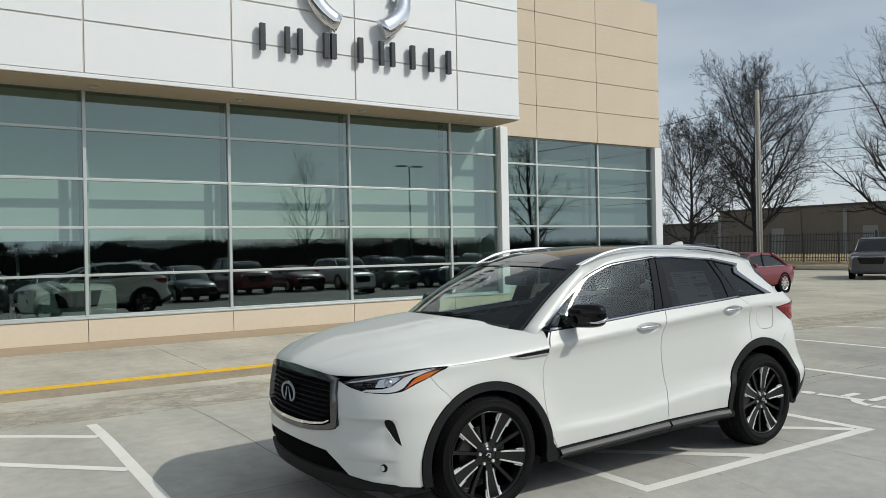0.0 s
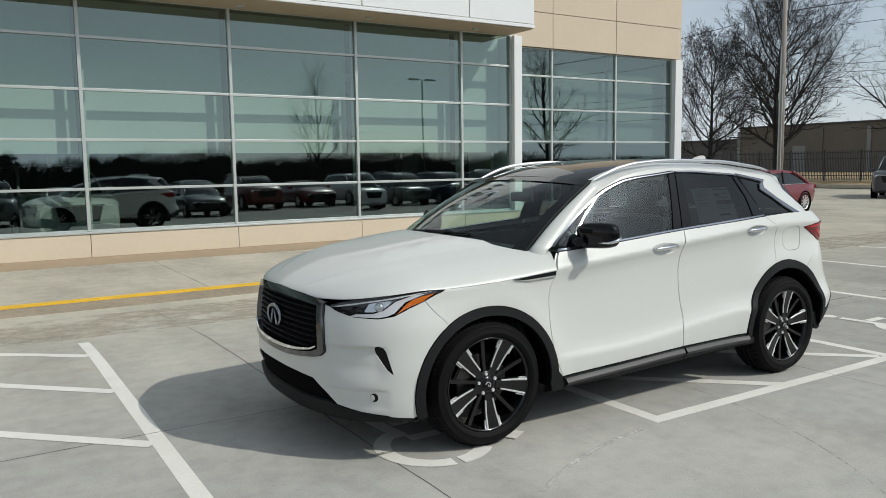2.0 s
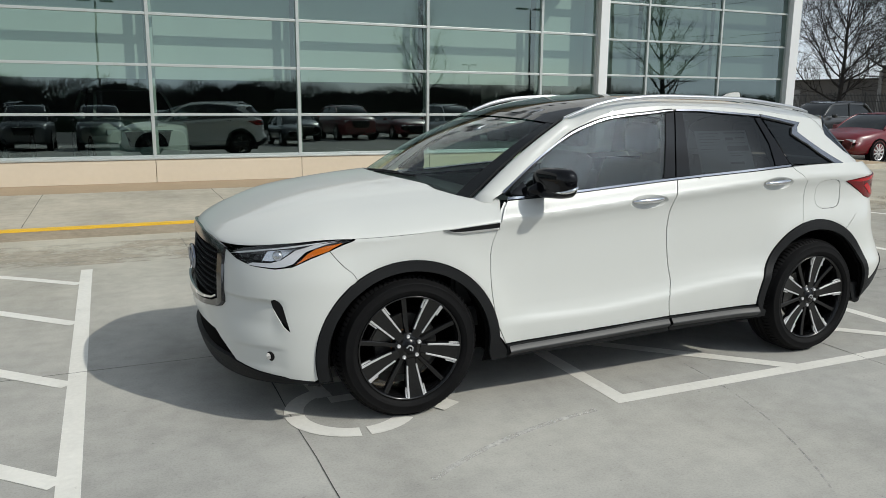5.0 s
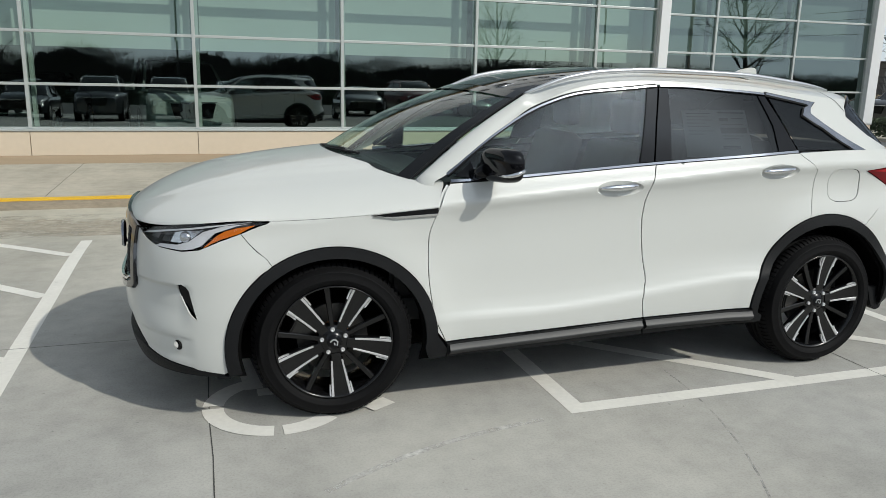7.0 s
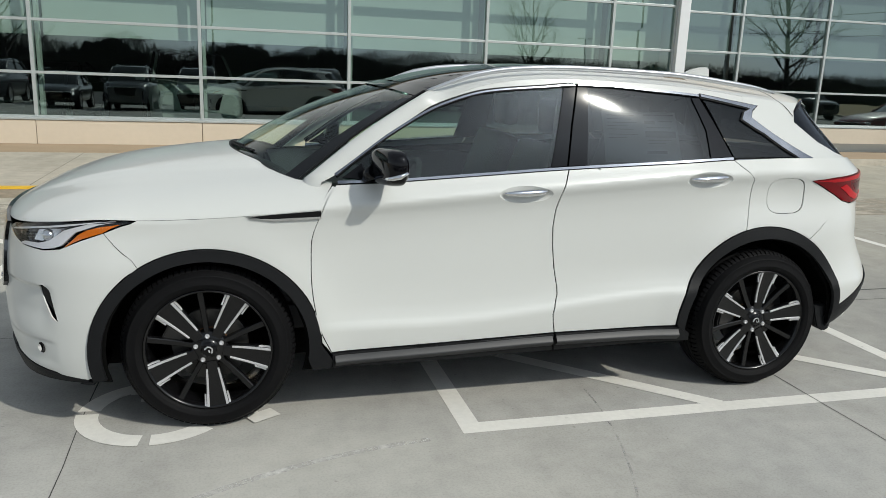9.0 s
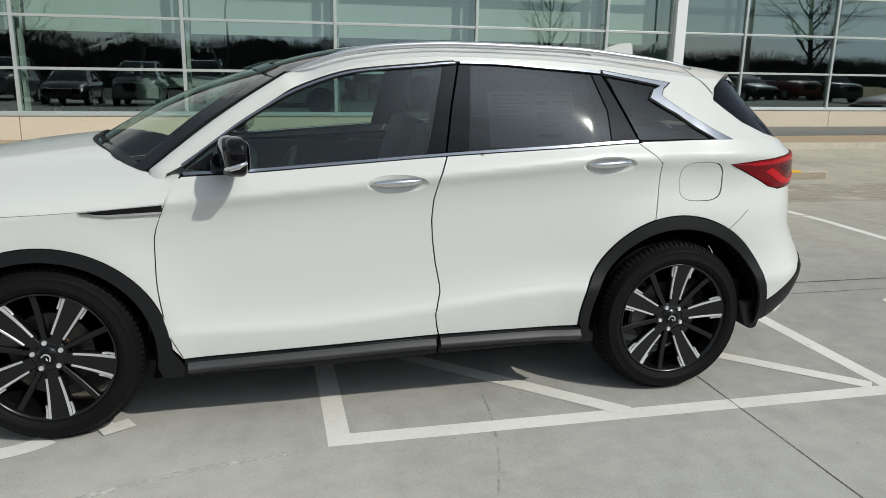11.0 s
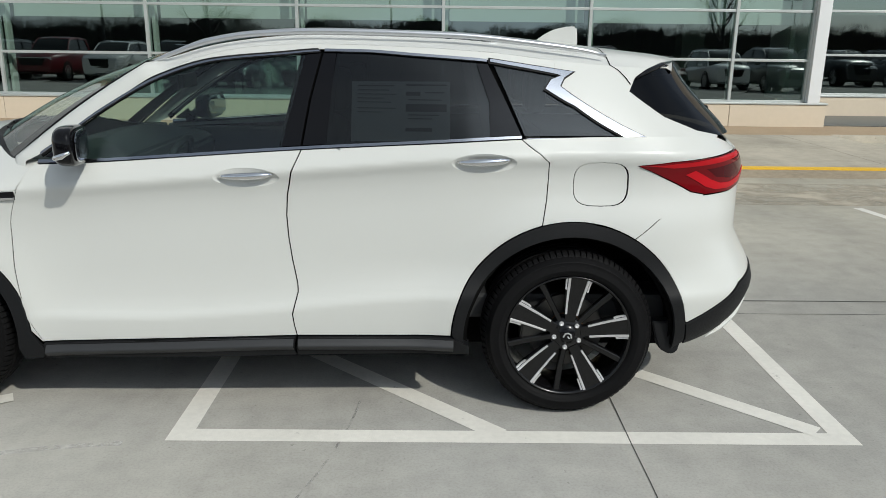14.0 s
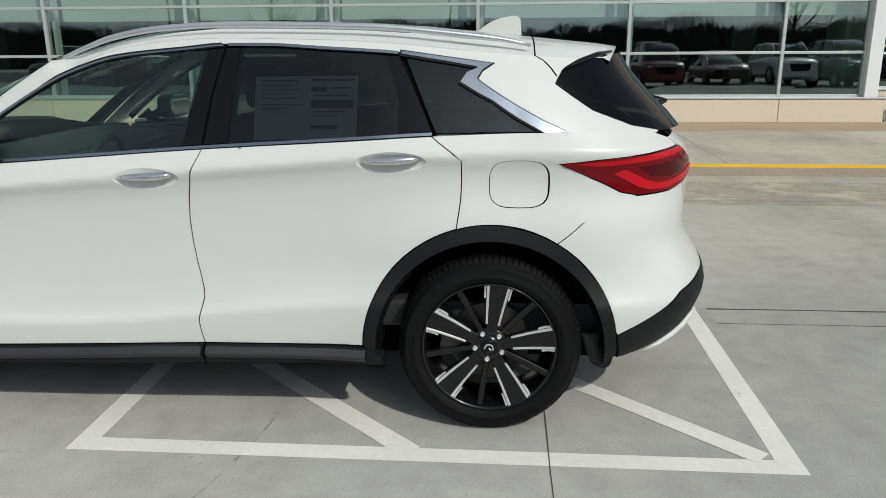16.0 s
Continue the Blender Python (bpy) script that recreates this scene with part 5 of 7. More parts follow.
    fl = prism([(3.17, 0.43), (3.29, 0.43), (3.305, 0.34), (3.292, 0.288), (3.262, 0.276), (3.215, 0.30), (3.19, 0.36)], min(0.87 * s, 0.80 * s), max(0.87 * s, 0.80 * s), axis="y", bevel=0.006)
    part("mud_flap", fl, M_clad, car)
    # tail lamp
    tl = panel("tail_lamp", TAIL, skirt, M_red, car, sides=(s,), off=0.005, rim=0.02, label="long red tail lamp with bright guide")
    panel("lamp_bar", [(2.98, 1.113), (3.06, 1.124), (3.21, 1.136), (3.36, 1.146), (3.52, 1.151), (3.55, 1.132), (3.40, 1.122), (3.21, 1.110), (3.06, 1.101)], skirt, M_red_bright, tl, sides=(s,), off=0.007, rim=0.004)
    panel("lamp_guide", [(3.10, 1.072), (3.20, 1.014), (3.26, 0.998), (3.36, 0.997), (3.50, 1.018), (3.61, 1.048), (3.61, 1.072), (3.50, 1.048), (3.37, 1.028), (3.29, 1.030), (3.23, 1.048), (3.15, 1.092)], skirt, M_red_bright, tl, sides=(s,), off=0.0085, rim=0.004)
    panel("lamp_well", [(3.20, 1.094), (3.26, 1.052), (3.37, 1.040), (3.50, 1.060), (3.60, 1.084), (3.57, 1.116), (3.40, 1.108)], skirt, M_red_dark, tl, sides=(s,), off=0.0065, rim=0.003)

# rear bumper, hatch, black lower bumper
rb = [fx(3.16, 0.885), (3.137, 0.993), (3.207, 0.979), (3.40, 0.982), (3.53, 1.0), (3.60, 0.90), (3.90, 0.78), (3.90, 0.62), fx(3.68, 0.612), fx(3.574, 0.580), fx(3.461, 0.508), fx(3.31, 0.436)]
rb += ell(2.8, 0.37, RO[0], RO[1], 9, 59, 12)
panel("rear_bumper", rb, skirt, M_white, car, sides=(-1, 1), step=0.03, inset=0.0016)
panel("hatch", [(3.53, 1.003), (3.645, 1.037), (3.625, 1.10), (3.54, 1.158), (3.51, 1.19), (3.90, 1.20), (3.90, 0.785), (3.605, 0.905)], skirt, M_white, car, sides=(-1, 1))
panel("lower_bumper", [fx(3.305, 0.433), fx(3.461, 0.505), fx(3.574, 0.577), fx(3.68, 0.609), (3.90, 0.617), (3.90, 0.43), fx(3.69, 0.430), fx(3.62, 0.402), fx(3.55, 0.374), fx(3.451, 0.348), fx(3.31, 0.325)], skirt, M_clad, car, sides=(-1, 1), off=0.006, rim=0.05)
for s in (-1, 1):
    sk = [chart_point(skirt, *fx(x, z), 0.014)[0] for x, z in ((3.43, 0.340), (3.50, 0.354), (3.56, 0.374), (3.615, 0.398), (3.655, 0.425), (3.675, 0.455))]
    part("bumper_skid", tube([(p.x, p.y * s, p.z) for p in sk], [0.003, 0.010, 0.013, 0.013, 0.010, 0.004], 8), M_white, car, "pale skid strip", smooth=True)

# bonnet
wing_end = curve([(0.98, 0.489), (1.0, 0.495), (1.03, 0.508), (1.06, 0.525), (1.092, 0.550), (1.2, 0.56)])


def cowl_x(v):
    a = abs(v)
    return 0.10 + 0.30 * (a / 0.80) ** 2.4 if a < 0.80 else 0.40 + (wing_end(hood(0.52, a)[2]) - 0.40) * smooth(0.80, 0.84, a)


rows = []
for i in range(61):
    t = i / 60
    r = []
    for j in range(121):
        v = math.sin((j / 60 - 1) * math.pi / 2)
        x0, x1 = nose_x(0.895) + 0.012, cowl_x(v)
        r.append(hood(x0 + (x1 - x0) * t ** 1.6, v))
    rows.append(r)
sheet("bonnet", rows, M_white, car)


# windscreen, A pillars, roof
def ws_low(v):
    h = hood(cowl_x(v * 0.80) + 0.015, v * 0.80)
    return Vector((h[0], h[1], h[2] - 0.012))


def ws_high(v):
    return Vector((0.915 + 0.085 * abs(v) ** 2.2, v * 0.668, 1.530 - 0.024 * abs(v) ** 2.2))


def ws(v, t):
    p = ws_low(v).lerp(ws_high(v), t)
    return p + Vector((-0.045, 0, 0.055)) * math.sin(math.pi * t) * 0.55 * (1 - 0.5 * v * v)


sheet("windscreen", [[ws(j / 16 - 1, i / 14) for j in range(33)] for i in range(15)], M_wind, car)
sheet("cowl_panel", [[Vector(hood(cowl_x(v * 0.795) - 0.004, v * 0.795)) - Vector((0, 0, 0.014 * k)) + Vector((0.085 * k, 0, 0.0)) for v in [j / 12 - 1 for j in range(25)]] for k in (0, 1)], M_clad, car, "black cowl at the foot of the windscreen")
sheet("windscreen_header", [[ws(j / 16 - 1, 0.93 + 0.09 * i) + Vector((-0.004, 0, 0.005)) for j in range(33)] for i in range(2)], M_roofglass, car)
for s in (-1, 1):
    wp = part("wiper", tube([Vector((p.x, p.y, p.z)) + Vector((-0.006, 0, 0.008)) for p in [ws(s * 0.1 + 0.1 - 0.07 * i, 0.012 + 0.005 * i) for i in range(9)]], 0.006, 6), M_clad, car)
    wp.name = "wiper"

for s in (-1, 1):
    ap = []
    for i in range(-1, 25):
        t = i / 18
        x = 0.50 + (1.02 - 0.50) * t
        k = 1.0 if t <= 1 else max(0.0, 1 - (t - 1) / 0.33)
        e = Vector((x, edge_w(x) * s, edge_z(x)))
        g = ws(s, min(1.0, max(0.0, 0.02 + t * 0.98)))
        if t < 0:
            e, g = e + Vector((0, -0.02 * s, -0.10)), g + Vector((-0.02, 0, -0.14))
        if t > 1:
            g = g.lerp(Vector(roof(x, 0.80 * s)), smooth(1.0, 1.15, t))
        m_ = e.lerp(g, 0.5) + Vector((-0.016, 0.012 * s, 0.016)) * k
        if t > 1:
            m_ = m_.lerp(Vector(roof(x, 0.92 * s)) + Vector((0, 0, 0.002)), smooth(1.0, 1.2, t))
        ap.append([e, e.lerp(m_, 0.5) + Vector((-0.004, 0.006 * s, 0.005)) * k, m_, m_.lerp(g, 0.5) + Vector((-0.006, 0.002 * s, 0.006)) * k, g])
    sheet("a_pillar", ap, M_white, car)
    # black border and seal down the screen's edge
    sheet("screen_border", [[ws(s * (0.90 + 0.025 * k), i / 14) + Vector((-0.002, 0, 0.0025)) for k in range(4)] for i in range(15)], M_roofglass, car)
    part("screen_seal", tube([ws(s * 0.985, i / 14) + Vector((-0.002, 0, 0.002)) for i in range(15)], 0.007, 6), M_clad, car)
    top = [[Vector(roof(x, s * v)) for v in [0.80 + 0.2 * k / 8 for k in range(9)]] for x in [1.06 + (3.26 - 1.06) * i / 44 for i in range(45)]]
    sheet("roof_side", top, M_white, car)
    rail = [(0.99, 0.645, 1.500), (1.112, 0.652, 1.548), (1.255, 0.655, 1.595), (1.448, 0.656, 1.626), (1.734, 0.652, 1.640), (2.29, 0.632, 1.629), (2.683, 0.606, 1.594), (2.86, 0.595, 1.572), (2.95, 0.590, 1.552)]
    zs, ws_ = curve([(p[0], p[2]) for p in rail]), curve([(p[0], p[1]) for p in rail])
    pts = [(x, ws_(x) * s, zs(x)) for x in [0.99 + 1.96 * i / 40 for i in range(41)]]
    part("roof_rail", tube(pts, [0.007 + 0.006 * min(1, i / 5, (40 - i) / 5) for i in range(41)], 10), M_rail, car, "satin silver roof rail", smooth=True)
sheet("roof_panel", [[Vector(roof(x, v * 0.80)) + Vector((0, 0, -0.001)) for v in [j / 12 - 1 for j in range(25)]] for x in [0.955 + (2.45 - 0.955) * i / 30 for i in range(31)]], M_roofglass, car, "black glass roof panel")
sheet("rear_roof", [[Vector(roof(x, v * 0.80)) for v in [j / 12 - 1 for j in range(25)]] for x in [2.455 + (3.26 - 2.455) * i / 16 for i in range(17)]], M_white, car)
sp = []
for j in range(25):
    v = j / 12 - 1
    a = Vector(roof(3.26, v * 0.999))
    b = a + Vector((0.095 * (1 - 0.75 * v * v), 0, -0.014))
    sp.append([a, b, b + Vector((-0.006, 0, -0.016)), a + Vector((-0.06, 0, -0.035))])
sheet("roof_spoiler", sp, M_white, car)
for s in (-1, 1):
    lip = [Vector((p[0], p[1] * s, p[2])) for p in [upper(*ux(x, z)) for x, z in ((3.30, 1.522), (3.23, 1.512), (3.15, 1.487), (3.085, 1.458))]]
    part("spoiler_side_trim", tube(lip, [0.006, 0.012, 0.012, 0.006], 8), M_gloss, car, smooth=True)
fin = bmesh.new()
fp = [(2.70, 1.600), (2.76, 1.644), (2.81, 1.668), (2.88, 1.682), (2.915, 1.680), (2.92, 1.655), (2.925, 1.585)]
fin = prism(fp, -0.022, 0.022, fin, axis="y", bevel=0.008)
part("roof_aerial", fin, M_white, car, "white shark fin aerial", smooth=False)

# ---- side glass, pillars and bright trim ----
WT = curve([(0.56, 1.118), (0.83, 1.312), (1.078, 1.447), (1.296, 1.511), (1.586, 1.540), (1.743, 1.553), (1.896, 1.552), (2.132, 1.538), (2.433, 1.517), (2.629, 1.487), (2.753, 1.465)])
wtop = lambda x0, x1, k: [(x0 + (x1 - x0) * i / k, WT(x0 + (x1 - x0) * i / k)) for i in range(k + 1)]
for s in (-1, 1):
    lin = lambda x0, x1, d, k=20: [(x0 + (x1 - x0) * i / k, belt_z(x0 + (x1 - x0) * i / k) + d) for i in range(k + 1)]
    g1 = panel("front_side_glass", lin(0.60, 1.585, 0.012) + wtop(0.60, 1.675, 24)[::-1], upper, M_cglass, car, sides=(s,), rim=0, off=-0.006, inset=0.0)
    panel("rear_side_glass", lin(1.755, 2.44, 0.012) + [(2.44, 1.35)] + wtop(1.80, 2.385, 14)[::-1], upper, M_privacy, car, sides=(s,), rim=0, off=-0.006, inset=0.0)
    panel("quarter_glass", [(2.586, 1.230), (2.925, 1.232), (2.847, 1.29), (2.779, 1.345), (2.672, 1.412), (2.7, 1.452), (2.74, 1.464), (2.6, 1.490), (2.46, 1.510)], upper, M_privacy, car, sides=(s,), rim=0, off=-0.004, inset=0.0)
    panel("b_pillar_front", lin(1.575, 1.660, 0.012, 4) + [(1.693, 1.37), (1.738, 1.553), (1.668, 1.546)], upper, M_gloss, car, sides=(s,), off=0.0)
    panel("b_pillar_rear", lin(1.664, 1.765, 0.012, 4) + [(1.80, 1.553), (1.742, 1.553), (1.697, 1.37)], upper, M_gloss, car, sides=(s,), off=0.0)
    panel("rear_door_pillar", lin(2.437, 2.574, 0.012, 4) + [(2.50, 1.385), (2.433, 1.517), (2.380, 1.519), (2.435, 1.36)], upper, M_gloss, car, sides=(s,), off=0.0)
    panel("pillar_backing", [(1.56, 1.165), (1.78, 1.180), (1.81, 1.56), (1.65, 1.555)], upper, M_void, car, sides=(s,), off=-0.02, rim=0, inset=0)
    panel("pillar_backing", [(2.42, 1.215), (2.61, 1.225), (2.45, 1.535), (2.36, 1.53)], upper, M_void, car, sides=(s,), off=-0.02, rim=0, inset=0)
    panel("mirror_sail", [(0.585, 1.12), (0.70, 1.112), (0.685, 1.19)], upper, M_gloss, car, sides=(s,), off=0.002)
    panel("belt_trim", lin(0.565, 2.574, -0.004, 40) + lin(0.565, 2.574, 0.013, 40)[::-1], upper, M_satin, car, sides=(s,), off=0.007, rim=0.02, label="bright belt moulding")
    t1 = wtop(0.565, 1.735, 40)
    panel("window_trim", t1 + [(p[0] - 0.009, p[1] + 0.012) for p in t1][::-1], upper, M_satin, car, sides=(s,), off=0.006, rim=0.02, label="bright window surround")
    t2 = wtop(1.746, 2.43, 20)
    panel("window_trim", t2 + [(p[0], p[1] + 0.017) for p in t2][::-1], upper, M_satin, car, sides=(s,), off=0.006, rim=0.02)
    QT = [(2.437, 1.517), (2.6, 1.491), (2.74, 1.466), (2.698, 1.452), (2.67, 1.412), (2.79, 1.342), (2.864, 1.276), (2.932, 1.222), (2.59, 1.220), (2.59, 1.212), (3.015, 1.220), (2.937, 1.272), (2.873, 1.322), (2.742, 1.424), (2.759, 1.455), (2.803, 1.483), (2.629, 1.507), (2.437, 1.535)]
    panel("quarter_trim", QT, upper, M_satin, car, sides=(s,), off=0.009, rim=0.02, label="bright angular rear pillar trim", step=0.02)
    panel("quarter_seal", shrink(QT, -0.0025), upper, M_clad, car, sides=(s,), off=0.004, rim=0.01, inset=0, step=0.02)
    sl = wtop(0.57, 1.735, 40)
    panel("window_seal", sl + [(p[0] - 0.013, p[1] + 0.0165) for p in sl][::-1], upper, M_clad, car, sides=(s,), off=0.003, rim=0.01, inset=0)
    # white body above the glass and round the rear pillar
    ez = lambda x0, x1, k: [(x0 + (x1 - x0) * i / k, edge_z(x0 + (x1 - x0) * i / k)) for i in range(k + 1)]
    wt2 = [(p[0] - 0.012 * (p[0] < 1.7), p[1] + 0.014) for p in wtop(0.60, 2.43, 60)]
    panel("roof_frame", wt2 + [(2.629, 1.506), (2.72, 1.489)] + ez(0.58, 2.72, 60)[::-1], upper, M_white, car, sides=(s,), rim=0, inset=0.0, off=-0.001)
    RW = [ux(3.25, 1.512), ux(3.16, 1.490), ux(3.078, 1.459), ux(3.046, 1.405), ux(3.20, 1.300), ux(3.357, 1.240), ux(3.48, 1.213)]
    panel("rear_pillar", [(2.72, 1.489), (2.795, 1.482), (2.75, 1.455), (2.744, 1.424), (2.875, 1.32), (2.937, 1.270), (3.015, 1.219)] + [ux(x, belt_z(x) - 0.012) for x in (3.1, 3.2, 3.3, 3.4, 3.47)] + RW[::-1] + [ux(x, edge_z(x)) for x in (3.2, 3.1, 3.0, 2.9, 2.8, 2.72)], upper, M_white, car, sides=(s,), rim=0.006, inset=0.0)
RWm = [ux(3.25, 1.512), ux(3.16, 1.490), ux(3.078, 1.459), ux(3.046, 1.405), ux(3.20, 1.300), ux(3.357, 1.240), ux(3.48, 1.213)]
panel("rear_window", RWm + [(3.75, 1.205), (3.75, 1.52)], upper, M_rearglass, car, sides=(-1, 1), rim=0.0, off=-0.004, inset=0.001)
part("rear_wiper", tube([(3.575, 0.0, 1.27), (3.612, 0.0, 1.288), (3.605, 0.10, 1.292), (3.58, 0.30, 1.298)], [0.016, 0.012, 0.007, 0.005], 8), M_clad, car)

for s in (-1, 1):
    a, b = [ux(x, z) for x, z in ((2.965, 1.512), (3.0, 1.492), (3.03, 1.462), (3.052, 1.432))], [ux(x, z) for x, z in ((2.971, 1.512), (3.006, 1.492), (3.036, 1.463), (3.057, 1.433))]
    panel("hatch_gap", strip(a, b), upper, M_void, car, sides=(s,), off=0.0012, rim=0, inset=0, step=0.02)
sheet("hatch_gap", [[Vector(roof(x, v)) + Vector((0, 0, 0.0012)) for v in [j / 16 - 1 for j in range(33)]] for x in (2.965, 2.971)], M_void, car)

# ---- door mirrors ----
for s in (-1, 1):
    b = bmesh.new()
    bmesh.ops.create_uvsphere(b, u_segments=32, v_segments=20, radius=1.0)
    for v in b.verts:
        x, y, z = v.co
        sx, sy, sz = [math.copysign(abs(c) ** 0.58, c) for c in (x, y, z)]
        out = sy * s                       # 1 at the outer end
        top = 0.080 + 0.006 * out if sz > 0 else 0.080 - 0.008 * out
        v.co = (0.780 + sx * (0.060 if sx < 0 else 0.036) + 0.026 * out, s * 0.968 + sy * 0.140, 1.190 + sz * top)
    bmesh.ops.recalc_face_normals(b, faces=b.faces[:])
    mir = part("door_mirror", b, M_gloss, car, "gloss black door mirror", smooth=True)
    gl = bmesh.new()
    bmesh.ops.create_uvsphere(gl, u_segments=28, v_segments=14, radius=1.0)
    for v in gl.verts:
        x, y, z = [math.copysign(abs(c) ** 0.62, c) for c in v.co]
        v.co = (0.8140 + 0.0045 * x + 0.024 * y * s, 0.108 * y, 0.062 * z)
    bmesh.ops.translate(gl, verts=gl.verts, vec=(0.0, 0.970 * s, 1.192))
    part("mirror_glass", gl, M_mirror, mir)
    sg = tube([(0.732, 1.02 * s, 1.150), (0.748, 1.072 * s, 1.152), (0.765, 1.098 * s, 1.157), (0.795, 1.109 * s, 1.166), (0.828, 1.106 * s, 1.182)], [0.003, 0.007, 0.010, 0.012, 0.006], 8)
    part("turn_signal", sg, M_chrome, mir, "clear turn signal strip", smooth=True)
    part("mirror_arm", tube([(0.68, 0.80 * s, 1.125), (0.70, 0.86 * s, 1.140), (0.72, 0.92 * s, 1.165)], [0.03, 0.028, 0.032], 10), M_gloss, mir, smooth=True)

# ---- wheels, underbody, cabin ----
for cx, st in ((0.0, -3.0), (2.8, 0.0)):
    for s in (-1, 1):
        wheel(car, cx, (-0.905 if cx == 0 else -0.905) * (1 if s < 0 else -1), s, st, 29 if cx == 0 else 8)
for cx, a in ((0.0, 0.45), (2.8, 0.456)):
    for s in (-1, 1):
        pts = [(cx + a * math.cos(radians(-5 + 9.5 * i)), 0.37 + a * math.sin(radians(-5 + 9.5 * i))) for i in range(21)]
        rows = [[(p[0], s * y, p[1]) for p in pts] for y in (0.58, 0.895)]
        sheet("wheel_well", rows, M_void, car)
        # black wall added so the sunlit inside doesn't show through the arch
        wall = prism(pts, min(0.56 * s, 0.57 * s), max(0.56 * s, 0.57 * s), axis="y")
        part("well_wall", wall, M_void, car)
# added unseen sheet: keeps sun from leaking through the nose onto the ground
part("nose_sun_block", prism([(-0.80, -0.30), (-0.72, -0.62), (-0.56, -0.84), (-0.44, -0.86), (-0.44, 0.86), (-0.56, 0.84), (-0.72, 0.62), (-0.80, 0.30)], 0.262, 0.285), M_void, car)
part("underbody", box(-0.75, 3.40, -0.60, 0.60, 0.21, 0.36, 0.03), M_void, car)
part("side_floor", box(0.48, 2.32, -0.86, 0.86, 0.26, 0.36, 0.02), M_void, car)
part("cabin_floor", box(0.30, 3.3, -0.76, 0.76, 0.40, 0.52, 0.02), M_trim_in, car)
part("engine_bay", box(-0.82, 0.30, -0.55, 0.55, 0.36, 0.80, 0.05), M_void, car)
dash = prism([(0.30, 0.52), (0.30, 1.08), (0.45, 1.095), (0.78, 1.065), (0.86, 1.02), (0.84, 0.90), (0.92, 0.80), (0.90, 0.52)], -0.74, 0.74, axis="y", bevel=0.02)
part("dashboard", dash, M_trim_in, car)
for s in (-1, 1):
    part("door_card", box(0.60, 2.26, s * 0.80 - 0.025, s * 0.80 + 0.025, 0.5, 1.075, 0.02), M_trim_in, car)
stw = bmesh.new()
ringp = [(0.0, 0.185 * math.cos(a), 0.185 * math.sin(a)) for a in [2 * math.pi * i / 28 for i in range(29)]]
stw = tube(ringp, 0.016, 8, stw, False)
stw = join(stw, box(-0.02, 0.03, -0.17, 0.17, -0.03, 0.04, 0.012))
bmesh.ops.rotate(stw, verts=stw.verts, cent=(0, 0, 0), matrix=Matrix.Rotation(radians(24), 3, "Y"))
bmesh.ops.translate(stw, verts=stw.verts, vec=(0.96, -0.37, 0.98))
part("steering_wheel", stw, M_trim_in, car, smooth=True)


def seat(x, y, wd):
    e = empty("seat")
    e.parent = car
    e.matrix_basis = pose(x, y, 0)
    part("cushion", box(-0.25, 0.27, -wd, wd, 0.52, 0.72, 0.06), M_seat, e, smooth=True)
    bk = box(-0.07, 0.07, -wd, wd, 0.0, 0.62, 0.055)
    bmesh.ops.rotate(bk, verts=bk.verts, cent=(0, 0, 0), matrix=Matrix.Rotation(radians(18), 3, "Y"))
    bmesh.ops.translate(bk, verts=bk.verts, vec=(0.26, 0, 0.66))
    part("backrest", bk, M_seat, e, smooth=True)
    hr = box(-0.045, 0.045, -0.13, 0.13, 0.0, 0.19, 0.04)
    bmesh.ops.translate(hr, verts=hr.verts, vec=(0.49, 0, 1.29))
    part("head_restraint", hr, M_seat, e, smooth=True)


for x in (1.28, 2.18):
    for y in (-0.38, 0.38):
        seat(x, y, 0.25)
part("inner_mirror", box(0.93, 0.96, -0.12, 0.12, 1.36, 1.43, 0.012), M_trim_in, car)
part("headliner", box(1.15, 2.9, -0.52, 0.52, 1.535, 1.55), M_trim_in, car)
# price sheet inside the rear door glass: a page with bars in place of print
st = panel("window_sticker", [(1.865, 1.205), (2.275, 1.212), (2.275, 1.448), (1.865, 1.445)], upper, M_paper, car, sides=(-1,), rim=0, off=-0.014, label="pale price sheet behind the rear door glass", inset=0)
random.seed(5)
for x0, x1, z, h in ((2.09, 2.26, 1.435, 0.006), (2.09, 2.15, 1.405, 0.016), (2.17, 2.25, 1.405, 0.005), (2.10, 2.24, 1.375, 0.004), (2.09, 2.26, 1.356, 0.030), (2.10, 2.23, 1.315, 0.004), (2.10, 2.20, 1.300, 0.004), (2.09, 2.20, 1.262, 0.014),
                     (1.89, 2.04, 1.430, 0.004), (1.89, 2.02, 1.412, 0.003), (1.89, 2.05, 1.396, 0.003), (1.89, 2.00, 1.380, 0.003), (1.89, 2.03, 1.364, 0.003), (1.89, 2.05, 1.340, 0.003), (1.89, 1.99, 1.324, 0.003)):
    panel("print_bar", [(x0, z - h), (x1, z - h), (x1, z), (x0, z)], upper, M_ink, st, sides=(-1,), rim=0, off=-0.012, inset=0)
# ---- grass verge, fence, far buildings ----
bm = bmesh.new()
gr = [(47.6, 0.12), (48.6, 0.22), (52, 0.36), (60, 0.42), (400, 0.45)]
ysg = [-400, -60, 0, 20, 40, 70, 400]
gv = [[bm.verts.new((x + 0.0, y, z)) for y in ysg] for x, z in gr]
for a, b in zip(gv, gv[1:]):
    for i in range(len(ysg) - 1):
        bm.faces.new((a[i], b[i], b[i + 1], a[i + 1]))
bmesh.ops.recalc_face_normals(bm, faces=bm.faces[:])
tagged(part("grass_verge", bm, M_grass), "dormant tan grass verge beyond the lot", "grass", kind="structure")
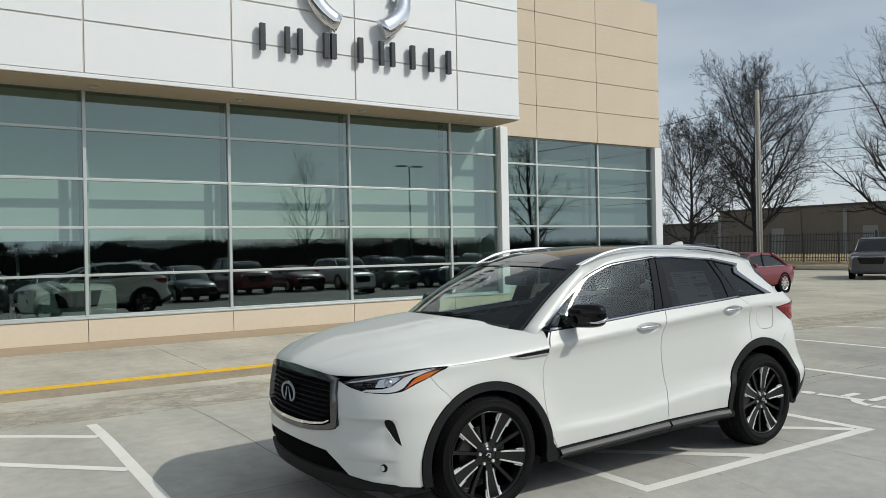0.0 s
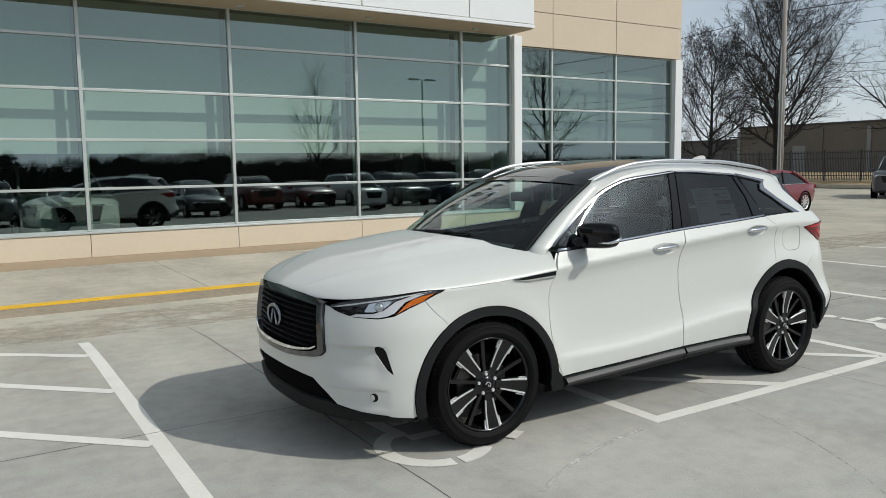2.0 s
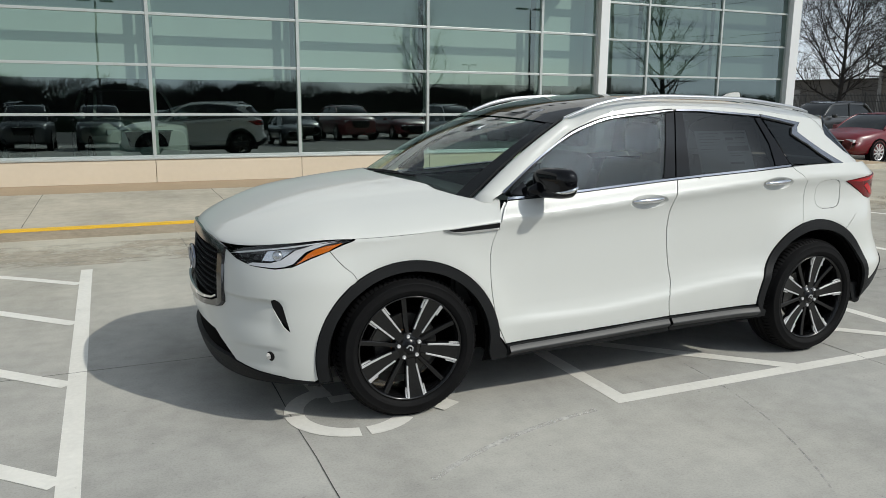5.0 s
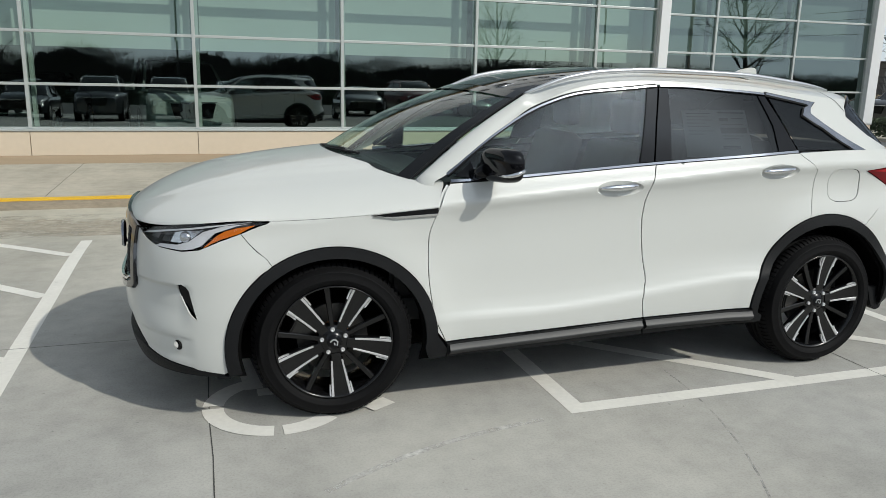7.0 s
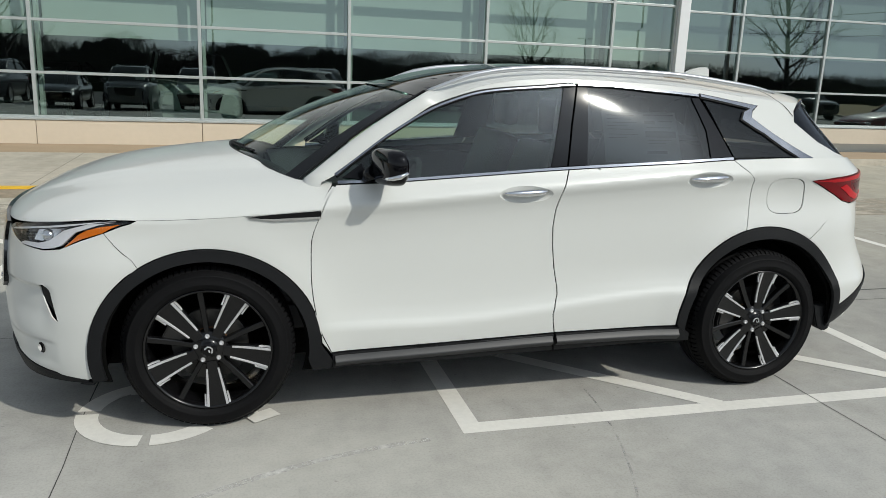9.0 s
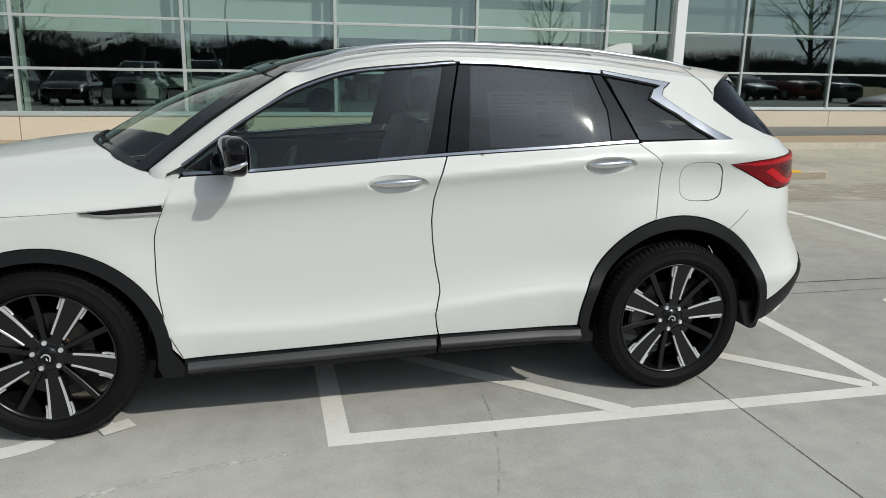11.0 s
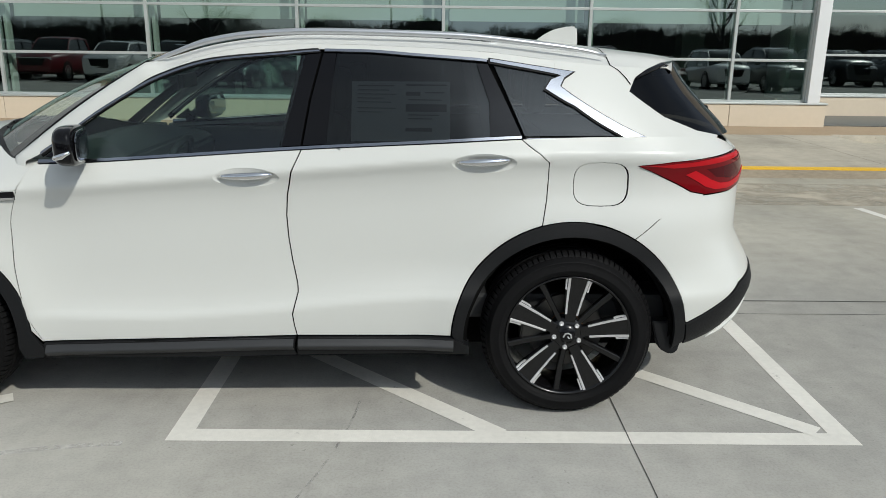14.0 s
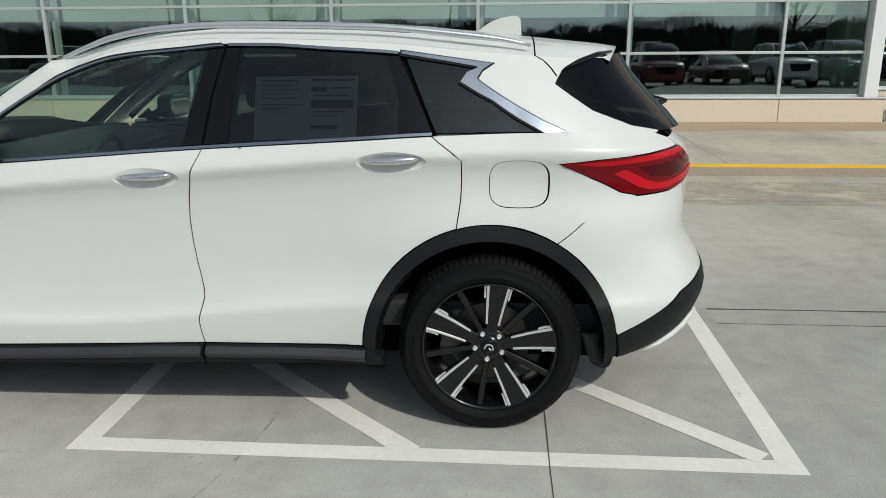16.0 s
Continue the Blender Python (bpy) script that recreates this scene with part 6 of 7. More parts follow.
tagged(part("verge_kerb", box(47.4, 47.62, -400, 400, -0.1, 0.13, 0.02), M_walkway), "pale concrete kerb along the verge", "kerb", kind="structure")

fence = tagged(empty("fence", (50, 35, 0.3)), "tall black steel picket fence on the grass verge", "fence")


def fpart(name, b, m, label=""):
    o = part(name, b, m, None, label)
    o.parent, o.matrix_parent_inverse = fence, fence.matrix_world.inverted()
    return o


y = 6.0
while y < 74:
    o = fpart("post", box(49.96, 50.04, y - 0.04, y + 0.04, 0.25, 2.32, 0.01), M_black_metal)
    y += 2.44
for z in (0.62, 1.72, 2.12):
    fpart("rail", box(49.98, 50.02, 6, 73, z - 0.02, z + 0.02), M_black_metal)
vs, fs = [], []
pk = [(-0.015, -0.015), (0.015, -0.015), (0.015, 0.015), (-0.015, 0.015)]
y = 6.1
while y < 73:
    n0 = len(vs)
    vs += [(50 + a, y + b, z) for z in (0.36, 2.22) for a, b in pk] + [(50, y, 2.27)]
    fs += [(n0 + i, n0 + (i + 1) % 4, n0 + 4 + (i + 1) % 4, n0 + 4 + i) for i in range(4)] + [(n0 + 4 + i, n0 + 4 + (i + 1) % 4, n0 + 8) for i in range(4)]
    y += 0.11
me = bpy.data.meshes.new("picket")
me.from_pydata(vs, [], fs)
me.materials.append(M_black_metal)
o = new("picket", me)
o["kind"] = "stuff"
o.parent, o.matrix_parent_inverse = fence, fence.matrix_world.inverted()

M_taupe = mat("taupe_block_wall", (0.14, 0.122, 0.102), 0.9, vary=0.10, scale=0.25, bump=0.2, bscale=20)
M_taupe2 = mat("grey_block_wall", (0.10, 0.094, 0.088), 0.9, vary=0.10, scale=0.25)
M_roofdark = mat("dark_roof_edge", (0.06, 0.055, 0.05), 0.8)
M_pale_wall = mat("pale_metal_cladding", (0.22, 0.22, 0.215), 0.7, vary=0.06, scale=0.4)


def far_building(x0, x1, y0, y1, h, m, label, bays):
    """A long low block with pilasters, a coping and openings."""
    e = tagged(empty("warehouse", ((x0 + x1) / 2, (y0 + y1) / 2, 0.3)), label, "building")

    def p_(name, b, mm):
        o = part(name, b, mm)
        o.parent, o.matrix_parent_inverse = e, e.matrix_world.inverted()
        return o
    p_("wall", box(x0, x1, y0, y1, 0.3, h), m)
    p_("coping", box(x0 - 0.12, x1 + 0.12, y0 - 0.12, y1 + 0.12, h, h + 0.22), M_roofdark)
    step = (y1 - y0) / bays
    for i in range(bays + 1):
        p_("pilaster", box(x0 - 0.12, x0 - 0.002, y0 + i * step - 0.2, y0 + i * step + 0.2, 0.3, h - 0.3), M_pale_wall if i % 3 == 0 else m)
    for i in range(bays):
        if i % 2 == 0:
            p_("door", box(x0 - 0.06, x0 - 0.003, y0 + (i + 0.35) * step, y0 + (i + 0.65) * step, 0.3, 3.2), M_pale_wall)
    return e


far_building(78, 100, 28, 58, 5.3, M_taupe, "long taupe block warehouse behind the fence", 6)
far_building(84, 110, 58.5, 110, 4.2, M_taupe2, "low dark grey warehouse behind bare trees", 8)

# ---- utility pole and wires ----
M_pole = mat("weathered_pole", (0.30, 0.27, 0.24), 0.9, vary=0.2, scale=3, bump=0.3, bscale=30, stretch=(1, 1, 0.1))


def pole(x, y, h, r=0.17, arm=True):
    e = tagged(empty("utility_pole", (x, y, 0.2)), "weathered grey utility pole carrying wires", "pole")
    part("shaft", tube([(0, 0, 0), (0, 0, h * 0.5), (0, 0, h)], [r, r * 0.85, r * 0.66], 12), M_pole, e, smooth=True)
    if arm:
        part("crossarm", box(-0.06, 0.06, -1.1, 1.1, h - 0.55, h - 0.43, 0.01), M_pole, e)
        for yy in (-1.0, -0.35, 0.35, 1.0):
            ins = lathe([(0.0, h - 0.28), (0.05, h - 0.29), (0.06, h - 0.36), (0.04, h - 0.43)], 10, axis="z")
            bmesh.ops.translate(ins, verts=ins.verts, vec=(0, yy, 0))
            part("insulator", ins, M_roofdark, e)
    part("conduit", tube([(-r * 0.95, 0.05, 0.0), (-r * 0.8, 0.05, h * 0.75)], 0.04, 6), M_alu, e)
    part("conduit", tube([(-r * 0.8, -0.12, 0.0), (-r * 0.7, -0.10, h * 0.6)], 0.03, 6), M_alu, e)
    return e


pole(43.0, 28.9, 10.8, 0.19, False)
pole(46.5, 78.0, 10.4)
pole(40.5, -16.0, 10.4)
for k, (z, dy) in enumerate(((10.3, -1.0), (10.3, 1.0), (9.2, 0.1), (7.1, 0.1), (6.7, 0.15), (5.9, 0.1))):
    wv = bmesh.new()
    for (xa, ya), (xb, yb) in (((40.5, -16.0), (43.0, 28.9)), ((43.0, 28.9), (46.5, 78.0))):
        pts = []
        for i in range(13):
            t = i / 12
            pts.append((xa + (xb - xa) * t, ya + (yb - ya) * t + dy * 0.2, z - 0.9 * 4 * t * (1 - t) * (0.6 + 0.1 * k)))
        wv = tube(pts, 0.016, 4, wv)
    tagged(part("overhead_wire", wv, M_roofdark), "sagging black overhead wire between poles", "wire", "overhead wires")


# ---- bare winter trees ----
def tree(name, x, y, z, h, seed, wide=0.32, limbs=26, low=0.14, fine=1.0, label="bare winter tree with spreading dark limbs and fine twigs", lean=(0, 0)):
    """A leader with limbs all the way up; low limbs reach out, high ones climb; twigs in four orders."""
    rnd = random.Random(seed)
    e = tagged(empty(name, (x, y, z)), label, "tree")
    store = {"trunk": ([], []), "crown": ([], [])}

    def bough(pts, rads, which, sides):
        vs, fs = store[which]
        n0 = len(vs)
        for i, p in enumerate(pts):
            d = (pts[min(i + 1, len(pts) - 1)] - pts[max(i - 1, 0)]).normalized()
            a = d.orthogonal().normalized()
            c = d.cross(a)
            vs.extend([tuple(p + (a * math.cos(2 * math.pi * k / sides) + c * math.sin(2 * math.pi * k / sides)) * rads[i]) for k in range(sides)])
        for i in range(len(pts) - 1):
            o = n0 + i * sides
            fs.extend([(o + k, o + (k + 1) % sides, o + sides + (k + 1) % sides, o + sides + k) for k in range(sides)])

    def grow(p, d, length, r, lev):
        n = (9, 6, 4, 3)[lev - 1]
        sides = (6, 4, 3, 3)[lev - 1]
        pts, rads, dirs = [p], [r], [d]
        for i in range(n):
            t = (i + 1) / n
            wob = Vector((rnd.gauss(0, 1), rnd.gauss(0, 1), rnd.gauss(0, 0.7))) * (0.09 + 0.03 * lev)
            up = Vector((0, 0, 0.10 if lev == 1 else 0.05 if lev == 2 else 0.03))
            d = (d + wob + up).normalized()
            p = p + d * (length / n)
            pts.append(p)
            rads.append(max(0.0045, r * (1 - 0.88 * t)))
            dirs.append(d)
        bough(pts, rads, "crown", sides)
        if lev == 4:
            return
        kids = int((11, 8, 5)[lev - 1] * fine * (0.6 + 0.4 * min(1.5, length / (h * 0.25 / lev))))
        for k in range(kids):
            t = 0.16 + 0.84 * (k + rnd.random()) / kids
            i = min(n - 1, int(t * n))
            f = t * n - i
            q = pts[i].lerp(pts[i + 1], min(1, f))
            dd = dirs[i + 1]
            ax = Matrix.Rotation(rnd.uniform(0, 2 * math.pi), 3, dd) @ dd.orthogonal().normalized()
            d3 = (Matrix.Rotation(rnd.uniform(0.45, 0.95), 3, ax) @ dd).normalized()
            if d3.z < -0.25:
                d3.z *= 0.3
                d3.normalize()
            ln = length * rnd.uniform(0.30, 0.52) * (1.15 - 0.55 * t)
            grow(q, d3, ln, max(0.006, rads[i] * rnd.uniform(0.42, 0.62)), lev + 1)

    # the leader
    pts, rads = [], []
    p, d = Vector((0, 0, -0.1)), Vector((lean[0], lean[1], 1)).normalized()
    n = 16
    for i in range(n + 1):
        t = i / n
        pts.append(p)
        rads.append(h * 0.0175 * ((1 - t) ** 0.9 + 0.03) * (1.25 if i == 0 else 1))
        d = (d + Vector((rnd.gauss(0, 0.06), rnd.gauss(0, 0.06), 0.12))).normalized()
        p = p + d * (h * 0.92 / n)
    bough(pts, rads, "trunk", 10)
    for k in range(limbs):
        t = low + (0.97 - low) * (k + rnd.random() * 0.8) / limbs
        i = min(n - 1, int(t * n))
        q = pts[i].lerp(pts[i + 1], t * n - i)
        az = k * 2.4 + rnd.uniform(-0.5, 0.5)
        rise = radians(18 + 50 * t + rnd.uniform(-9, 9))
        d = Vector((math.cos(az) * math.cos(rise), math.sin(az) * math.cos(rise), math.sin(rise)))
        reach = h * wide * (0.75 + 0.6 * math.sin(math.pi * min(1, (t - low) / (0.95 - low) * 0.85 + 0.12))) * (1.05 - 0.62 * t) * rnd.uniform(0.75, 1.2) * 1.25
        grow(q, d, reach, max(0.02, rads[i] * rnd.uniform(0.40, 0.60)), 1)
    for which in ("trunk", "crown"):
        vs, fs = store[which]
        me = bpy.data.meshes.new(which)
        me.from_pydata(vs, [], fs)
        me.materials.append(M_bark)
        o = new(which, me)
        o.parent = e
    return e


tree("tree", 46.2, 31.3, 0.3, 12.7, 11, 0.40, 40, 0.16, 1.15)
tree("tree", 43.4, 34.6, 0.3, 9.3, 23, 0.44, 28, 0.14, 1.2, "smaller bare winter tree beside the tall one")
tree("tree", 54.8, 25.6, 0.4, 15.0, 37, 0.40, 30, 0.12)
tree("tree", 47.0, -17.5, 0.3, 14.0, 41, 0.30, 22, 0.15, 0.8)
tree("tree", 30.0, -34.0, 0.0, 12.0, 53, 0.32, 20, 0.15, 0.7)
tree("tree", -14.0, -40.0, 0.0, 12.0, 61, 0.32, 20, 0.15, 0.7)

# evergreen hedge and far wood behind the lot: many leafy clumps
M_wood = mat("far_bare_wood", (0.018, 0.016, 0.014), 0.95, vary=0.4, scale=0.3)
M_hedge = mat("dark_evergreen", (0.022, 0.035, 0.016), 0.9, vary=0.4, scale=3)


def thicket(name, x0, x1, y0, y1, h, n, m, label, seed, size, core=0.0, twig=False):
    """Twigs and clumps of small leaves with an uneven top."""
    rnd = random.Random(seed)
    vs, fs = [], []
    for _ in range(n):
        x = rnd.uniform(x0, x1)
        top = h * (0.75 + 0.25 * noise.noise(Vector((x * 0.13, seed, 0)))) * (0.85 + 0.15 * noise.noise(Vector((x * 0.7, seed, 4))))
        p = Vector((x, rnd.uniform(y0, y1), rnd.random() ** 0.7 * top))
        a = Vector((rnd.gauss(0, 1), rnd.gauss(0, 1), rnd.gauss(0, 1))).normalized() * size * rnd.uniform(0.5, 1.3)
        b = a.orthogonal().normalized() * size * rnd.uniform(0.3, 0.8)
        if twig:               # upright bare stems, a few centimetres thick
            a = Vector((rnd.gauss(0, 0.4), rnd.gauss(0, 0.2), 1)) * size * rnd.uniform(1.0, 3.5)
            b = Vector((rnd.uniform(0.012, 0.035), 0, 0))
        k = len(vs)
        vs += [tuple(p - a), tuple(p - b), tuple(p + a), tuple(p + b)]
        fs.append((k, k + 1, k + 2, k + 3))
    if core:                   # the thick middle of the belt, an uneven ridge
        k = len(vs)
        st = 0.35
        m_ = int((x1 - x0) / st)
        for i in range(m_ + 1):
            x = x0 + st * i
            t = h * core * (0.8 + 0.3 * noise.noise(Vector((x * 0.11, seed, 9))) + 0.12 * noise.noise(Vector((x * 0.4, seed, 2))) + 0.07 * noise.noise(Vector((x * 1.3, seed, 5))) + (0.12 * rnd.random() if twig else 0.0))
            vs += [(x, y1 - 0.6 * (y1 - y0), 0.0), (x, y0 + 0.5 * (y1 - y0), t)]
        fs += [(k + 2 * i, k + 2 * i + 2, k + 2 * i + 3, k + 2 * i + 1) for i in range(m_)]
    me = bpy.data.meshes.new(name)
    me.from_pydata(vs, [], fs)
    me.materials.append(m)
    return tagged(new(name, me), label, "woodland", kind="stuff")


thicket("far_wood", -170, 180, -108, -88, 9.4, 110000, M_wood, "far belt of bare winter woodland", 3, 0.3, 0.66, True)
thicket("hedge", -40, 60, -62, -58, 2.2, 16000, M_hedge, "clipped dark evergreen hedge behind the lot", 5, 0.16, 0.85)
thicket("shrub", 23.4, 25.2, 19.2, 20.6, 0.9, 1600, M_hedge, "low dark evergreen shrub beside the building's end", 6, 0.07)


# ---- lot lamps ----
def lot_lamp(x, y, h):
    e = tagged(empty("lot_lamp", (x, y, 0)), "tall dark parking lot lamp with flat heads", "street lamp")
    part("footing", lathe([(0.0, 0.7), (0.28, 0.7), (0.30, 0.66), (0.30, -0.02)], 20, axis="z"), M_walkway, e)
    part("mast", tube([(0, 0, 0.7), (0, 0, h)], [0.09, 0.06], 10), M_black_metal, e)
    for s in (-1, 1):
        part("lamp_head", box(s * 0.75 - 0.45, s * 0.75 + 0.45, -0.2, 0.2, h - 0.02, h + 0.10, 0.03), M_black_metal, e)
    return e


lot_lamp(33.0, -21.0, 9.3)
lot_lamp(56.0, -80.0, 9.3)
lot_lamp(2.5, -30.0, 9.3)
lot_lamp(-16.0, -21.0, 9.3)


# ---- other cars, simpler but whole ----
def simple_car(label, colour, x, y, rz, kind="suv", z=0.0):
    """kind: suv, sedan or pickup. Local x runs from the nose back."""
    L, W, H = {"suv": (4.8, 0.95, 1.76), "large": (5.3, 1.02, 1.93), "sedan": (4.85, 0.92, 1.44), "pickup": (5.7, 1.0, 1.92), "coupe": (4.7, 0.93, 1.40)}[kind]
    belt = {"suv": 1.14, "large": 1.24, "sedan": 0.95, "pickup": 1.15, "coupe": 0.92}[kind]
    nose, deck = {"suv": (1.08, 1.12), "large": (1.20, 1.22), "sedan": (0.82, 1.02), "pickup": (1.10, 1.12), "coupe": (0.78, 0.98)}[kind]
    e = tagged(empty("car", (x, y, z), rz), label, "car", "parked cars")
    body = bmesh.new()
    rings = []
    n = 33
    for i in range(n):
        t = i / (n - 1)
        xx = -L / 2 + L * t
        u = abs(2 * t - 1)
        w = W * (1 - max(0, u - 0.62) ** 2 * 1.6)
        top = nose + (belt + 0.03 - nose) * smooth(0.0, 0.28, t) if t < 0.5 else belt + 0.03 + (deck - belt - 0.03) * smooth(0.72, 1.0, t)
        top -= 0.16 * smooth(0.06, 0.0, t) + 0.10 * smooth(0.96, 1.0, t)
        z0 = 0.24 + 0.10 * smooth(0.08, 0.0, t) + 0.14 * smooth(0.92, 1.0, t)
        ring = []
        for yy, zz in ((0.0, z0), (0.80, z0), (0.97, z0 + 0.08), (1.0, z0 + 0.3), (0.985, top - 0.22), (0.96, top - 0.08), (0.86, top - 0.015), (0.5, top + 0.02), (0.0, top + 0.035)):
            ring.append((xx, yy * w, zz))
        rings.append(ring)
    grid = [[body.verts.new(p) for p in r] + [body.verts.new((p[0], -p[1], p[2])) for p in r[-2:0:-1]] for r in rings]
    m_ = len(grid[0])
    for a, b in zip(grid, grid[1:]):
        for j in range(m_):
            body.faces.new((a[j], a[(j + 1) % m_], b[(j + 1) % m_], b[j]))
    body.faces.new(grid[0])
    body.faces.new(grid[-1][::-1])
    bmesh.ops.recalc_face_normals(body, faces=body.faces[:])
    part("body", body, colour, e, smooth=True)
    # glasshouse
    cab = {"suv": [(-1.25, 0.0), (-0.45, 1.0), (1.55, 0.96), (2.2, 0.0)], "large": [(-1.15, 0.0), (-0.35, 1.0), (1.9, 0.96), (2.5, 0.0)], "sedan": [(-1.15, 0.0), (-0.25, 1.0), (0.95, 0.97), (1.85, 0.0)],
           "coupe": [(-1.0, 0.0), (-0.1, 1.0), (0.7, 0.97), (1.85, 0.0)], "pickup": [(-1.3, 0.0), (-0.6, 1.0), (0.85, 0.98), (1.05, 0.0)]}[kind]
    top_w, base_w = W * 0.70, W * 0.90
    rh = H - belt

    (xa, _), (xb, _), (xc, _), (xd, _) = cab
    prof = curve([(xa, 0.0), (xa + 0.5 * (xb - xa), 0.60), (xb, 0.93), (0.5 * (xb + xc), 1.0), (xc, 0.94), (xd - 0.5 * (xd - xc), 0.58), (xd, 0.0)])

    def cut(x, out, low):
        """Half outline of the cabin at a station, from the belt (or the roof's edge) to the middle."""
        zt = belt + rh * max(0.02, prof(x))
        wd = lambda z: base_w * 0.95 + (top_w - base_w * 0.95) * (z - belt) / rh + out
        z0 = max(belt - 0.02, zt - 0.085) if low else belt - 0.02
        return [(x, wd(z0), z0), (x, wd((z0 + zt - 0.03) / 2), (z0 + zt - 0.03) / 2), (x, wd(zt - 0.03), zt - 0.03 + out), (x, wd(zt) - 0.06, zt - 0.004 + out), (x, wd(zt) * 0.5, zt + 0.012 + out), (x, 0, zt + 0.016 + out)]

    def shell(name, x0, x1, out, low, mm):
        rows = []
        for i in range(25):
            h = cut(x0 + (x1 - x0) * i / 24, out, low)
            rows.append([(q[0], -q[1], q[2]) for q in h] + h[-2::-1])
        return sheet(name, rows, mm, e)
    shell("glasshouse", xa, xd, 0.0, False, M_darkglass)
    shell("roof", xb - 0.10, xc + 0.12, 0.008, True, colour)
    for s in (-1, 1):
        for x0, x1, r0 in ((xa, xb, 0.035), (xd, xc, 0.055)):
            ln = []
            for i in range(8):
                h = cut(x0 + (x1 - x0) * i / 7, 0.0, False)[2]
                ln.append((h[0], s * h[1], h[2]))
            part("pillar", tube(ln, r0, 8), colour, e, smooth=True)
        xm = 0.5 * (xb + xc) - 0.05
        part("middle_pillar", tube([(xm - 0.04, s * cut(xm, 0.004, False)[0][1], belt), (xm + 0.04, s * cut(xm, 0.004, False)[2][1], cut(xm, 0.004, False)[2][2])], 0.03, 6), M_gloss, e)
        part("belt_moulding", tube([(x, s * (cut(x, 0.012, False)[0][1]), belt + 0.012) for x in [xa + 0.15 + (xd - xa - 0.4) * i / 6 for i in range(7)]], 0.012, 6), M_chrome, e)
        part("door_mirror", box(cab[0][0] + 0.35, cab[0][0] + 0.5, min(s * W, s * (W + 0.2)), max(s * W, s * (W + 0.2)), belt - 0.02, belt + 0.13, 0.04), colour, e, smooth=True)
        part("headlamp", box(-L / 2 + 0.04, -L / 2 + 0.45, min(s * W * 0.42, s * W * 0.80), max(s * W * 0.42, s * W * 0.80), nose - 0.24, nose - 0.12, 0.03), M_drl, e)
        part("tail_lamp", box(L / 2 - 0.30, L / 2 - 0.01, min(s * W * 0.45, s * W * 0.84), max(s * W * 0.45, s * W * 0.84), deck - 0.22, deck - 0.10, 0.03), M_red, e)
        for wx in (-L * 0.295, L * 0.29):
            r = 0.37 if kind != "sedan" else 0.335
            wv = empty("wheel")
            wv.parent = e
            wv.matrix_basis = pose(wx, s * (W - 0.01), r, 0, 0, 0 if s < 0 else 180)
            # black disc in place of the shade inside the wheel arch
            part("arch", lathe([(0.0, 0.06), (r * 1.18, 0.06), (r * 1.18, -0.012), (r * 1.02, -0.012), (r * 1.02, 0.05)], 28), M_void, wv)
            part("tyre", lathe([(r * 0.70, 0.0), (r * 0.8, -0.02), (r * 0.94, -0.01), (r, 0.02), (r, 0.2), (r * 0.8, 0.22)], 32), M_tyre, wv, smooth=True)
            rim = bmesh.new()
            for k in range(10):
                b = box(-0.018, 0.018, -0.012, 0.02, 0.03, r * 0.70, 0.004)
                bmesh.ops.rotate(b, verts=b.verts, cent=(0, 0, 0), matrix=Matrix.Rotation(2 * math.pi * k / 10, 3, "Y"))
                rim = join(rim, b)
            rim = lathe([(r * 0.66, 0.0), (r * 0.72, -0.014), (r * 0.72, 0.03)], 32, rim)
            part("rim", rim, M_mach, wv)
    gw = 0.56 if kind in ("large", "pickup") else 0.44
    part("grille", prism([(-gw, nose - 0.17), (-gw * 0.82, nose - 0.47), (gw * 0.82, nose - 0.47), (gw, nose - 0.17)], -L / 2 - 0.03, -L / 2 + 0.06, axis="x", bevel=0.012), M_gloss, e)
    part("grille_bar", box(-L / 2 - 0.02, -L / 2 + 0.04, -gw - 0.03, gw + 0.03, nose - 0.165, nose - 0.14, 0.008), M_chrome, e)
    part("front_bumper", box(-L / 2 + 0.0, -L / 2 + 0.12, -0.62, 0.62, 0.32, 0.42, 0.03), M_clad, e)
    part("rear_bumper", box(L / 2 - 0.16, L / 2 - 0.0, -0.60, 0.60, 0.40, 0.50, 0.03), M_clad, e)
    part("plate", box(L / 2 - 0.02, L / 2 + 0.012, -0.16, 0.16, 0.72, 0.87), M_paper, e)
    if kind == "pickup":
        part("bed", box(1.10, L / 2 - 0.08, -W * 0.82, W * 0.82, 1.10, 1.19, 0.02), M_void, e)
    if kind in ("suv", "large"):
        for s in (-1, 1):
            part("roof_rail", tube([(cab[1][0] + 0.2, s * top_w * 0.9, H + 0.005), (0.4, s * top_w * 0.9, H + 0.045), (cab[2][0], s * top_w * 0.88, H - 0.005)], 0.02, 6), M_satin, e)
    return e


